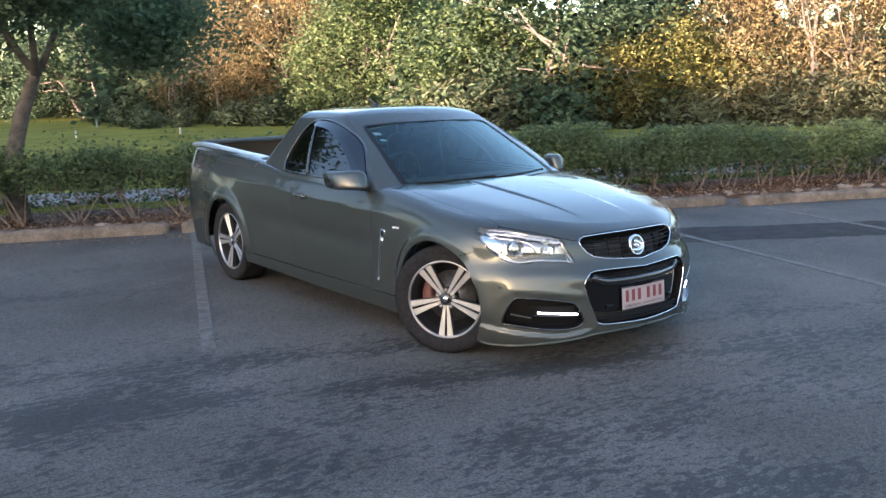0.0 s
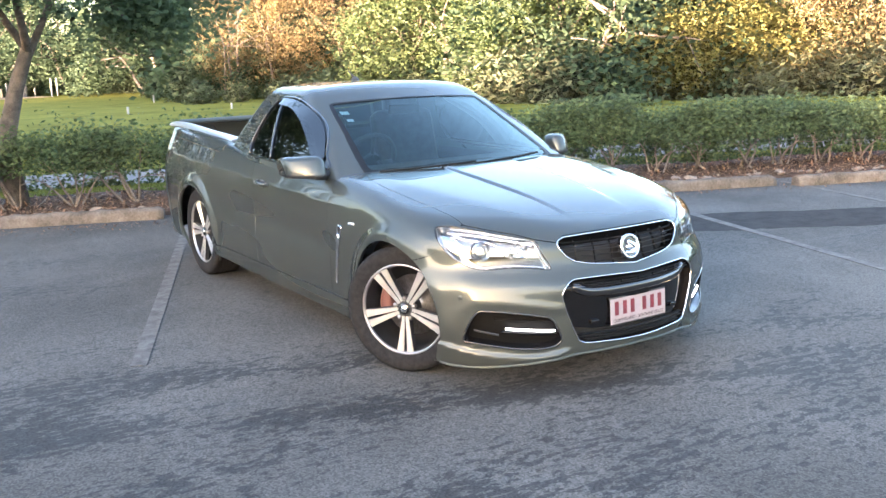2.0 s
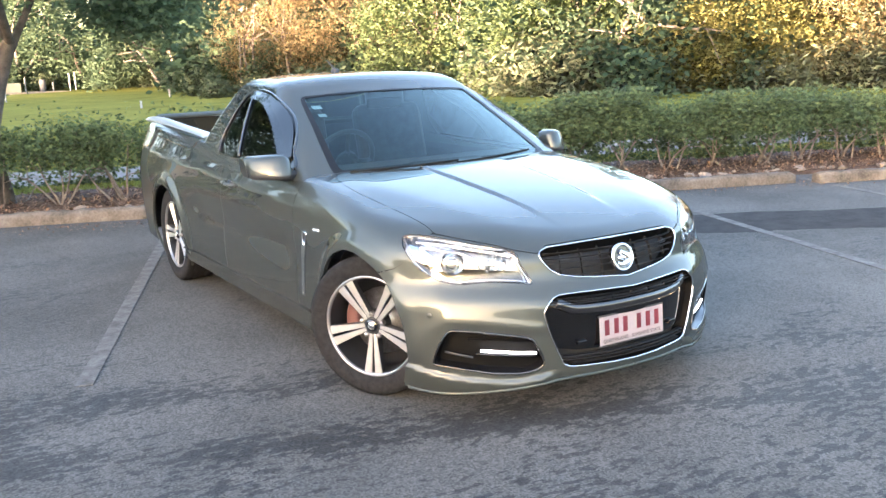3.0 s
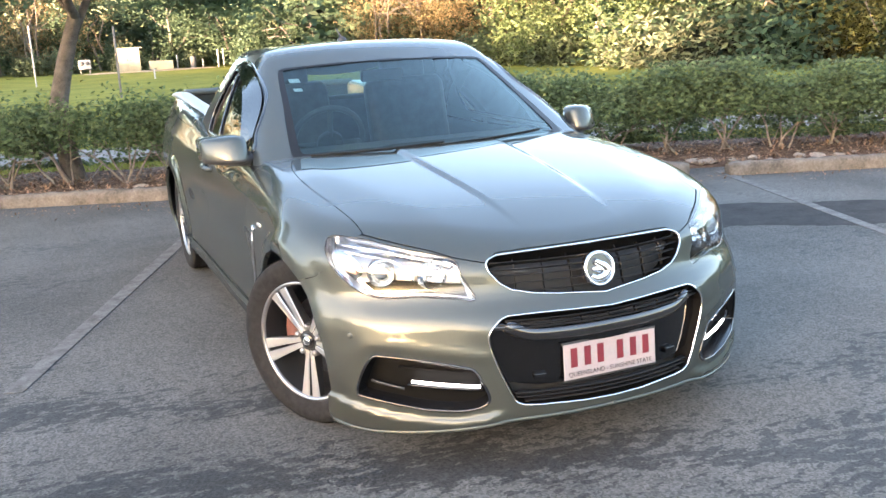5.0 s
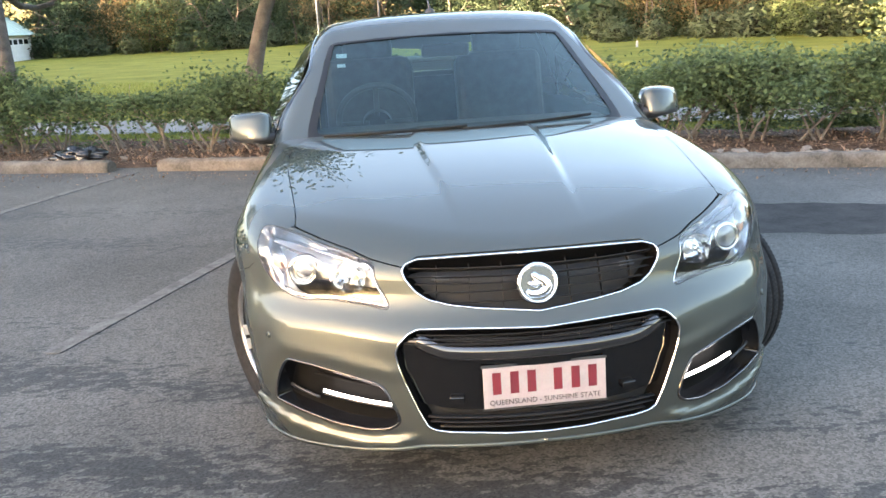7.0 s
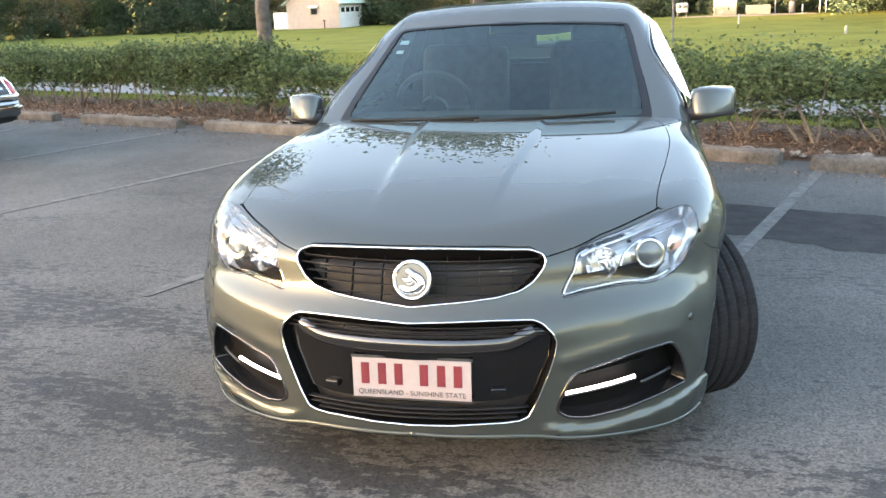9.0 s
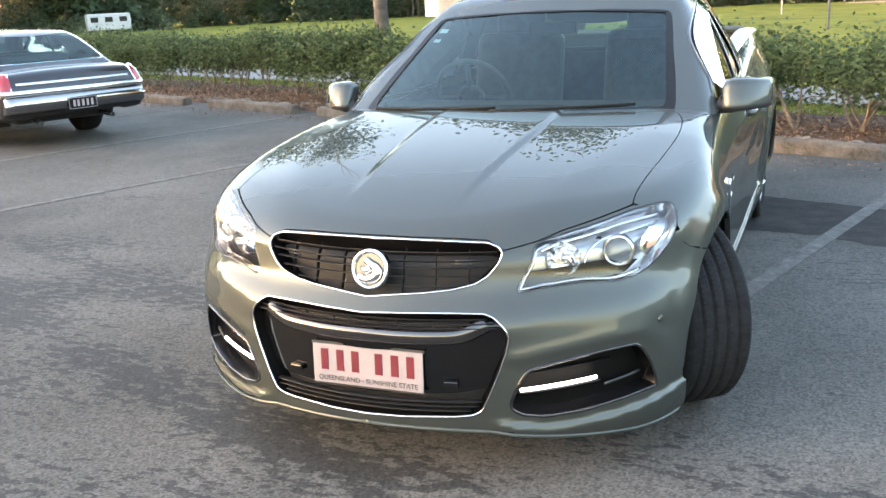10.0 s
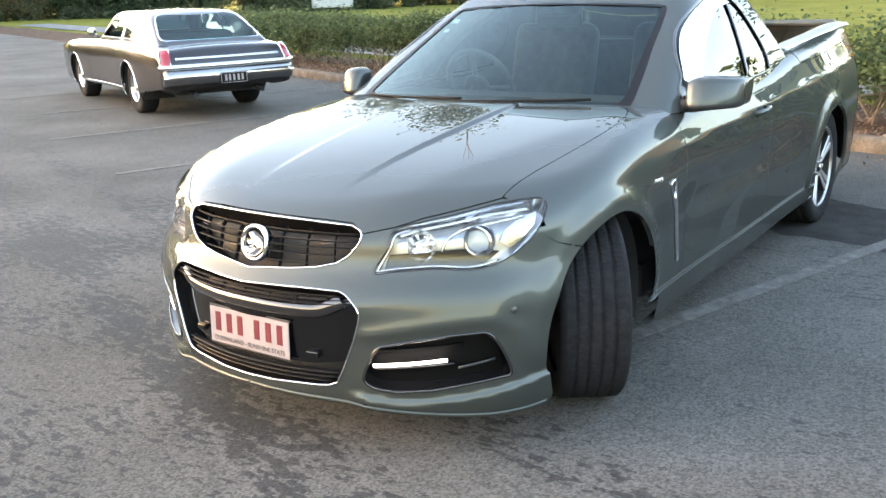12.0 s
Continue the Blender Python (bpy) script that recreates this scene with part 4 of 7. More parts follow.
lower_loop = np.array([(0.0, 0.553), (5, 0.557), (11.7, 0.559), (16.2, 0.556), (17.4, 0.545), (18.7, 0.515), (19.2, 0.488), (18.9, 0.45), (18.1, 0.394), (16.5, 0.305), (15.4, 0.254), (14.2, 0.242), (12.2, 0.238), (5, 0.232), (0.0, 0.230)])


def both_ways(half):
    """A closed outline from its left half."""
    right = [(-a, z) for a, z in half[::-1] if a > 0]
    return rounded(deg(list(map(tuple, half)) + right), 0.008, 3)


upper_all, lower_all = both_ways(upper_loop), both_ways(lower_loop)
nose_shut = deg([(-0.5, 0.759), (11.7, 0.757), (16.8, 0.752), (18.9, 0.726), (23.5, 0.744), (27.7, 0.767), (32.0, 0.782), (36.0, 0.796), (40.7, 0.811)])
nose_shut = dense(nose_shut, 0.012)
chin_edge = deg(flowing([(-0.5, 0.196), (15, 0.184), (25, 0.156), (34, 0.138), (42, 0.135), (50, 0.15), (58, 0.17)]))
arch_yz = np.array([(0.375 * math.cos(a), 0.335 + 0.375 * math.sin(a)) for a in np.radians(np.arange(-28, 209, 4))])
arch_front = on_side(f_body, arch_yz)
arch_rear = on_side(f_body, arch_yz + (REAR_AXLE, 0))
arch_nose = FRONT.uv(arch_front[arch_yz[:, 0] < -0.05])
bumper_shut = deg([(44.8, 0.714), (48.4, 0.668), (55.0, 0.625)])
hood_side = flowing([(0.722, -0.372), (0.722, -0.28), (0.735, -0.1), (0.748, 0.03), (0.764, 0.27), (0.757, 0.44), (0.738, 0.55), (0.70, 0.635), (0.63, 0.685)])
GAP, SEAM = 0.0017, 0.0010

# front bumper
us, vs = np.linspace(0.0, math.radians(58) * 1.25, 84), np.linspace(0.12, 0.83, 56)


nose_low = shifted(nose_shut, -GAP)


def keep_bumper(c):
    shut_z = np.interp(c[:, 0], nose_low[:, 0], nose_low[:, 1])
    bump_z = np.interp(c[:, 0], bumper_shut[:, 0], bumper_shut[:, 1])
    low = c[:, 1] > np.interp(c[:, 0], chin_edge[:, 0], chin_edge[:, 1]) - 0.001
    top = np.where(c[:, 0] < lamp_loop[:, 0].max() * 0.96, shut_z, bump_z - SEAM)
    p = FRONT.at(c)
    out_of_arch = np.hypot(p[:, 1], p[:, 2] - 0.335) > 0.375
    behind = (p[:, 1] > -0.1)
    beyond = (c[:, 0] > bumper_shut[0, 0]) & (c[:, 1] > bump_z - SEAM)
    hole = inside(lamp_loop, c) | inside(fog_loop, c) | inside(upper_all, c) | inside(lower_all, c)
    lamp_back = (c[:, 0] > np.radians(40.6) * 1.25) & (c[:, 1] > 0.72)
    return low & (c[:, 1] < top) & out_of_arch & ~behind & ~beyond & ~hole & ~lamp_back


bumper = skin("front_bumper", FRONT, us, vs,
              [closed_line(lamp_loop), closed_line(fog_loop), closed_line(upper_all), closed_line(lower_all), shifted(nose_shut, -GAP), chin_edge, arch_nose, shifted(bumper_shut, -SEAM)],
              keep_bumper, paint, ute, "grey metallic bumper with chin spoiler",
              [closed_line(lamp_loop), closed_line(fog_loop), shifted(nose_shut, -GAP), chin_edge[:36], arch_nose], 0.02, mirror=True)[0]

# bonnet
nose_3d = FRONT.at(shifted(nose_shut, GAP))
hood_front = HOOD.uv(nose_3d)


def cowl_y(x):
    return 0.545 + 0.30 * x * x


cowl = np.array([(x, cowl_y(x)) for x in np.linspace(-0.03, 0.72, 26)])


side_in = shifted(hood_side, GAP)


def keep_hood(c):
    ok = c[:, 1] > np.interp(c[:, 0], hood_front[:, 0], hood_front[:, 1])
    ok &= c[:, 0] < np.interp(c[:, 1], side_in[:, 1], side_in[:, 0])
    return ok & (c[:, 1] < cowl_y(c[:, 0]))


skin("bonnet", HOOD, np.linspace(0.0, 0.80, 84), np.linspace(-0.80, 0.75, 84), [hood_front, side_in, cowl], keep_hood, paint, ute,
     "grey metallic bonnet with two raised ridges", [side_in, cowl, hood_front], 0.014, mirror=True)

# flanks: wing, door, bed side, sill
side_out = shifted(hood_side, -GAP)
hood_side_3d = HOOD.at(side_out)
wing_top = SIDE.uv(hood_side_3d)
lamp_side = SIDE.uv(FRONT.at(closed_line(lamp_loop)))
bump_side = SIDE.uv(FRONT.at(shifted(bumper_shut, SEAM)))
door_front = SIDE.uv(on_side(f_body, dense([(0.735, 0.95), (0.742, 0.80), (0.735, 0.55), (0.745, 0.295)], 0.03)))
door_rear = SIDE.uv(on_side(f_body, dense([(1.93, 0.955), (1.905, 0.90), (1.868, 0.80), (1.865, 0.62), (1.855, 0.295)], 0.03)))
sill_line = SIDE.uv(on_side(f_body, dense([(0.35, 0.287), (1.5, 0.287), (2.7, 0.30)], 0.05)))
sill_low = SIDE.uv(on_side(f_body, dense([(0.40, 0.172), (1.5, 0.185), (2.75, 0.22)], 0.05)))
arch_f, arch_r = SIDE.uv(arch_front), SIDE.uv(arch_rear)
rail_cut = SIDE.uv(on_side(f_body, dense([(2.55, 1.0), (2.62, 0.985), (3.2, 1.015), (3.95, 1.045), (4.3, 1.04)], 0.05)))
rear_low = SIDE.uv(on_side(f_body, dense([(3.2, 0.25), (4.3, 0.30)], 0.05)))
usd, vsd = np.linspace(-0.6, 4.22, 210), np.linspace(-0.40, 0.66, 60)
side_lines = [wing_top, lamp_side, bump_side, shifted(door_front, GAP), shifted(door_front, -GAP), shifted(door_rear, GAP), shifted(door_rear, -GAP), shifted(sill_line, GAP), shifted(sill_line, -GAP), sill_low, arch_f, arch_r, shifted(rail_cut, GAP), shifted(rail_cut, -GAP), rear_low]


def side_zone(c):
    p = SIDE.at(c)
    y, z = p[:, 1], p[:, 2]
    clear = (np.hypot(y, z - 0.335) > 0.375) & (np.hypot(y - REAR_AXLE, z - 0.335) > 0.375)
    over = c[:, 1] > np.interp(c[:, 0], sill_line[:, 0], sill_line[:, 1]) + GAP
    df = np.interp(c[:, 1], door_front[::-1, 1], door_front[::-1, 0])
    dr = np.interp(c[:, 1], door_rear[::-1, 1], door_rear[::-1, 0])
    return p, y, z, clear, over, df, dr


def keep_wing(c):
    p, y, z, clear, over, df, dr = side_zone(c)
    uvh = HOOD.uv(p)
    ok = clear & over & (y < df - GAP) & ~inside(lamp_side, c)
    ok &= (uvh[:, 0] > np.interp(uvh[:, 1], side_out[:, 1], side_out[:, 0])) | (z < 0.75)
    ok &= (uvh[:, 1] < cowl_y(uvh[:, 0]) + 0.16)
    uf = FRONT.uv(p)
    bump_z = np.interp(uf[:, 0], bumper_shut[:, 0], bumper_shut[:, 1])
    ok &= (z > bump_z + SEAM) | (y > 0.1)
    return ok & (uf[:, 0] > np.radians(40.4) * 1.25) & ~inside(lamp_loop, uf)


skin("front_wing", SIDE, usd[:60], vsd, side_lines[:5] + [side_lines[7], arch_f], keep_wing, paint, ute, "", [wing_top, shifted(door_front, GAP), arch_f[14:]], 0.018, sides=(1, -1))


def keep_door(c):
    p, y, z, clear, over, df, dr = side_zone(c)
    return over & (y > df + GAP) & (y < dr - GAP) & (np.abs(f_cabin(*p.T)) > -1) & (f_cabin(p[:, 0], p[:, 1], np.maximum(p[:, 2], 0.985)) > -0.012)


skin("door", SIDE, usd[54:118], vsd, side_lines[3:9], keep_door, paint, ute, "", [shifted(door_front, -GAP), shifted(door_rear, GAP), shifted(sill_line, GAP)], 0.018, sides=(1, -1))


def keep_bed(c):
    p, y, z, clear, over, df, dr = side_zone(c)
    under = c[:, 1] < np.interp(c[:, 0], rail_cut[:, 0], rail_cut[:, 1]) - GAP
    under |= y < 2.55
    ok = clear & (y > dr + GAP) & under & ((over & (y < 3.0)) | ((y > 3.0) & (z > 0.24)))
    return ok & ((y > 2.3) | (f_cabin(p[:, 0], p[:, 1], np.maximum(p[:, 2], 0.985)) > -0.012))


skin("bed_side", SIDE, usd[100:], vsd, side_lines[5:9] + [arch_r, shifted(rail_cut, -GAP), rear_low], keep_bed, paint, ute, "", [shifted(door_rear, -GAP), arch_r, shifted(rail_cut, -GAP)], 0.018, sides=(1, -1))


def keep_rail(c):
    p = SIDE.at(c)
    return (c[:, 1] > np.interp(c[:, 0], rail_cut[:, 0], rail_cut[:, 1]) + GAP) & (c[:, 0] > 2.57) & (p[:, 0] > 0.66)


skin("bed_rail", SIDE, usd[130:], vsd, [shifted(rail_cut, GAP), np.array([(2.57, 0), (2.57, 1.0)])], keep_rail, paint, ute, "", [shifted(rail_cut, GAP)], 0.018, sides=(1, -1))


def keep_sill(c):
    p, y, z, clear, over, df, dr = side_zone(c)
    return ~over & clear & (z > 0.10) & (c[:, 1] < np.interp(c[:, 0], sill_line[:, 0], sill_line[:, 1]) - GAP) & (c[:, 1] > np.interp(c[:, 0], sill_low[:, 0], sill_low[:, 1])) & (y > 0.45) & (y < 2.66)


skin("sill", SIDE, usd[40:150], vsd, [shifted(sill_line, -GAP), sill_low, arch_f, arch_r], keep_sill, paint, ute, "", [shifted(sill_line, -GAP), sill_low], 0.03, push=0.010, sides=(1, -1))

# dark inner shells behind the shut lines
clear_loops = [shrunk(q, -0.008) for q in (lamp_loop, fog_loop, lower_all, upper_all)]
for name, patch, a, b, cuts, keep in (
        ("nose_liner", FRONT, us[::3], vs[::3], [closed_line(q) for q in clear_loops], lambda c: (c[:, 1] > 0.24) & (c[:, 1] < 0.76) & ~np.any([inside(q, c) for q in clear_loops], axis=0) & (np.hypot(FRONT.at(c)[:, 1], c[:, 1] - 0.335) > 0.42) & (FRONT.at(c)[:, 1] < -0.3)),
        ("flank_liner", SIDE, usd[::3], vsd[::2], [], lambda c: (c[:, 0] > -0.2) & (c[:, 1] > -0.33) & (np.hypot(c[:, 0], SIDE.at(c)[:, 2] - 0.335) > 0.42) & (np.hypot(c[:, 0] - REAR_AXLE, SIDE.at(c)[:, 2] - 0.335) > 0.42) & (SIDE.at(c)[:, 2] < 0.93)),
        ("bonnet_liner", HOOD, np.linspace(0, 0.80, 20), np.linspace(-0.62, 0.70, 30), [], lambda c: (c[:, 1] > np.interp(c[:, 0], hood_front[:, 0], hood_front[:, 1]) + 0.03) & (c[:, 1] < cowl_y(c[:, 0]) + 0.03))):
    skin(name, patch, a, b, cuts, keep, matt_black, ute, "", push=-0.02, mirror=True)

# ---------------------------------------------------------------- cabin: roof, pillars, glass
roof_edge = np.array(dense([(-0.01, 1.312), (0.30, 1.334), (0.50, 1.375), (0.562, 1.40), (0.575, 1.55), (0.570, 1.9), (0.545, 2.15), (0.48, 2.21), (-0.01, 2.24)], 0.04))
roof_outline = np.concatenate([roof_edge, (roof_edge * (-1, 1))[::-1]])
skin("roof", ROOF, np.linspace(0.0, 0.70, 40), np.linspace(1.2, 2.3, 50), [roof_edge], lambda c: inside(roof_outline, c), paint, ute, "grey metallic roof", [roof_edge], 0.015, mirror=True)
roof_3d = ROOF.at(roof_edge)
roof_cab = CABIN.uv(roof_3d)
screen_loop = CABIN.uv(cast(f_cabin, *(lambda a: (np.stack([a[:, 0], 0 * a[:, 0] + 1.7, a[:, 1]], -1), np.tile([0, -1.0, 0], (len(a), 1))))(
    rounded([(-0.69, 0.955), (0.69, 0.955), (0.695, 0.995), (0.625, 1.20), (0.578, 1.335), (0.55, 1.352), (0.30, 1.366), (0.0, 1.372), (-0.30, 1.366), (-0.55, 1.352), (-0.578, 1.335), (-0.625, 1.20), (-0.695, 0.995)], 0.035)), 0.0, 1.6))
side_yz = flowing([(0.90, 0.985), (0.965, 1.075), (1.07, 1.165), (1.22, 1.255), (1.40, 1.325), (1.60, 1.370), (1.80, 1.385), (1.93, 1.370), (2.03, 1.30), (2.09, 1.19), (2.125, 1.09), (2.10, 1.02), (2.04, 0.997), (1.5, 0.985)], True, 6)
side_loop = CABIN.uv(on_side(f_cabin, side_yz))
rear_loop = CABIN.uv(cast(f_cabin, *(lambda a: (np.stack([a[:, 0], 0 * a[:, 0] + 1.7, a[:, 1]], -1), np.tile([0, 1.0, 0], (len(a), 1))))(
    rounded([(-0.52, 1.10), (0.52, 1.10), (0.46, 1.32), (-0.46, 1.32)], 0.05)), 0.0, 1.6))
rear_loop[:, 0] = np.where(rear_loop[:, 0] < 0, rear_loop[:, 0] + math.tau, rear_loop[:, 0])
ucb, vcb = np.linspace(0.0, math.pi, 150), np.linspace(0.06, 1.45, 90)


def keep_shell(c):
    p = CABIN.at(c)
    front_low = (p[:, 1] < 0.9) & (p[:, 2] < 0.95)
    return ~inside(roof_outline, p[:, :2]) & ~inside(screen_loop, c) & ~inside(side_loop, c) & ~inside(rear_loop, c) & (p[:, 2] > 0.93) & ~front_low


skin("cab_frame", CABIN, ucb, vcb, [roof_cab, closed_line(screen_loop), closed_line(side_loop), closed_line(rear_loop)], keep_shell, paint, ute, "grey metallic pillars and cab rear", [closed_line(side_loop), closed_line(screen_loop), roof_cab], 0.012, mirror=True)
windscreen = skin("windscreen", CABIN, ucb[:80], vcb, [closed_line(screen_loop)], lambda c: inside(screen_loop, c), screen_glass, ute, "curved tinted windscreen", push=-0.004, mirror=True)[0]
rear_window = skin("rear_window", CABIN, ucb[90:], vcb, [closed_line(rear_loop)], lambda c: inside(rear_loop, c), screen_glass, ute, "small rear cab window", push=-0.004, mirror=True)[0]
side_glass = skin("side_window", CABIN, ucb[20:130], vcb, [closed_line(side_loop)], lambda c: inside(side_loop, c), tint_glass, ute, "dark tinted side glass", push=-0.006, sides=(1, -1))
for pane in [windscreen, rear_window, *side_glass]:
    pane.visible_shadow = False


def moulding(name, patch, line, width, height, material, parent, label="", push=0.0, closed=False, mirror=False, side=1):
    p = patch.at(line)
    g = gradient(patch.f, p)
    return sweep(name, p + g * push, g, width, height, material, parent, label, closed, mirror, side)


def band(patch, outer, inner, name, material, parent, push=-0.002, mirror=False, side=1, label=""):
    """A flat strip between two outlines with as many points each."""
    a, b = patch.at(outer), patch.at(inner)
    a, b = a + gradient(patch.f, a) * push, b + gradient(patch.f, b) * push
    m = len(a)
    pts, faces = [], []
    for s in ((1, -1) if mirror else (side,)):
        k0 = len(pts)
        pts += [Vector(p * (s, 1, 1)) for p in np.concatenate([a, b])]
        faces += [(k0 + k, k0 + (k + 1) % m, k0 + m + (k + 1) % m, k0 + m + k) for k in range(m)]
    return from_arrays(name, pts, np.array(faces), material, parent, label, True)


ceramic_black = mat("ceramic_black_edge", (0.006, 0.006, 0.0065), 0.45, spec=0.15)
band(CABIN, screen_loop, shrunk(screen_loop, 0.030), "screen_border", ceramic_black, ute, 0.0)
for s in (1, -1):
    moulding("window_trim", CABIN, side_loop, 0.016, 0.006, gloss_black, ute, "black window surround", 0.0, True, side=s)
    post = CABIN.uv(on_side(f_cabin, dense([(1.715, 0.985), (1.80, 1.17), (1.86, 1.30), (1.885, 1.384)], 0.04)))
    moulding("window_post", CABIN, post, 0.035, 0.005, gloss_black, ute, "", 0.0, side=s)
    lead = CABIN.uv(on_side(f_cabin, dense([(1.03, 0.985), (1.005, 1.10)], 0.04)))
    moulding("sail_post", CABIN, lead, 0.02, 0.005, gloss_black, ute, "", 0.0, side=s)
    visor_out = CABIN.uv(on_side(f_cabin, flowing([(0.955, 1.055), (1.07, 1.155), (1.22, 1.245), (1.40, 1.315), (1.60, 1.360), (1.80, 1.375), (1.87, 1.372)], False, 5)))
    visor_in = CABIN.uv(on_side(f_cabin, flowing([(1.02, 1.0), (1.14, 1.09), (1.28, 1.175), (1.44, 1.25), (1.62, 1.305), (1.79, 1.325), (1.85, 1.325)], False, 5)))
    a, b = CABIN.at(visor_out), CABIN.at(visor_in)
    a, b = a + gradient(f_cabin, a) * 0.008, b + gradient(f_cabin, b) * 0.03
    m = len(a)
    from_arrays("weather_shield", [Vector(p * (s, 1, 1)) for p in np.concatenate([a, b])], np.array([(k, k + 1, m + k + 1, m + k) for k in range(m - 1)]), pane_material("smoked_acrylic", (0.14, 0.145, 0.15), 0.02, 1.6), ute, "smoked acrylic weather shield", True)
moulding("chin_lip", FRONT, chin_edge[:37], 0.016, 0.006, paint, ute, "rolled lower lip of the bumper", 0.0, mirror=True)
# ---------------------------------------------------------------- the ute's lamps, grilles, wheels and fittings
def walls(name, patch, loop, depth0, depth1, shrink, material, parent, side=1, label=""):
    """The sides of a recess, from an outline on the skin inwards."""
    a, b = patch.at(loop), patch.at(shrunk(loop, shrink))
    a, b = a - gradient(patch.f, a) * depth0, b - gradient(patch.f, b) * depth1
    m = len(a)
    return from_arrays(name, [Vector(p * (side, 1, 1)) for p in np.concatenate([a, b])], np.array([(k, (k + 1) % m, m + (k + 1) % m, m + k) for k in range(m)]), material, parent, label, True)


def fill(name, patch, loop, push, material, parent, side=1, label="", n=30):
    lo, hi = loop.min(0) - 0.01, loop.max(0) + 0.01
    return skin(name, patch, np.linspace(lo[0], hi[0], n), np.linspace(lo[1], hi[1], n), [closed_line(loop)], lambda c: inside(loop, c), material, parent, label, push=push, sides=(side,))[0]


def spot(d, z, push=0.0):
    """A place on the nose and the way it faces."""
    p = FRONT.at(deg([(d, z)]))
    g = gradient(f_body, p)
    return Vector((p + g * push)[0]), Vector(g[0])


def disc_frame(at, way):
    return Matrix.Translation(at) @ way.to_track_quat("Z", "Y").to_matrix().to_4x4()


def lathe(bm, profile, m=None, sides=40, index=0, smooth=True):
    """A turned body: profile of (radius, height) about the z axis of m."""
    m, rings = m or Matrix(), []
    for r, h in profile:
        if r < 1e-6:
            rings.append([bm.verts.new(m @ Vector((0, 0, h)))])
        else:
            rings.append([bm.verts.new(m @ Vector((r * math.cos(k * math.tau / sides), r * math.sin(k * math.tau / sides), h))) for k in range(sides)])
    for a, b in zip(rings, rings[1:]):
        for k in range(sides):
            q = [a[k % len(a)], a[(k + 1) % len(a)], b[(k + 1) % len(b)], b[k % len(b)]]
            q = list(dict.fromkeys(q))
            if len(q) > 2:
                f = bm.faces.new(q)
                f.smooth, f.material_index = smooth, index
    return bm


def mirrored(m, s):
    return Matrix.Diagonal((s, 1, 1, 1)) @ m


holder_black = mat("holder_black", (0.002, 0.002, 0.002), 0.6, spec=0.1)
pocket_black = mat("pocket_black", (0.005, 0.005, 0.0055), 0.18, spec=0.4)
reflector_chrome = mat("lamp_reflector", (0.80, 0.80, 0.80), 0.16, 1.0)
bezel_grey = mat("lamp_bezel", (0.55, 0.55, 0.55), 0.28, 0.85)
bulb_glass = mat("projector_lens", (0.55, 0.58, 0.60), 0.03, 0.0, 1.0)
bulb_glass.node_tree.nodes["Principled BSDF"].inputs["Transmission Weight"].default_value = 0.85

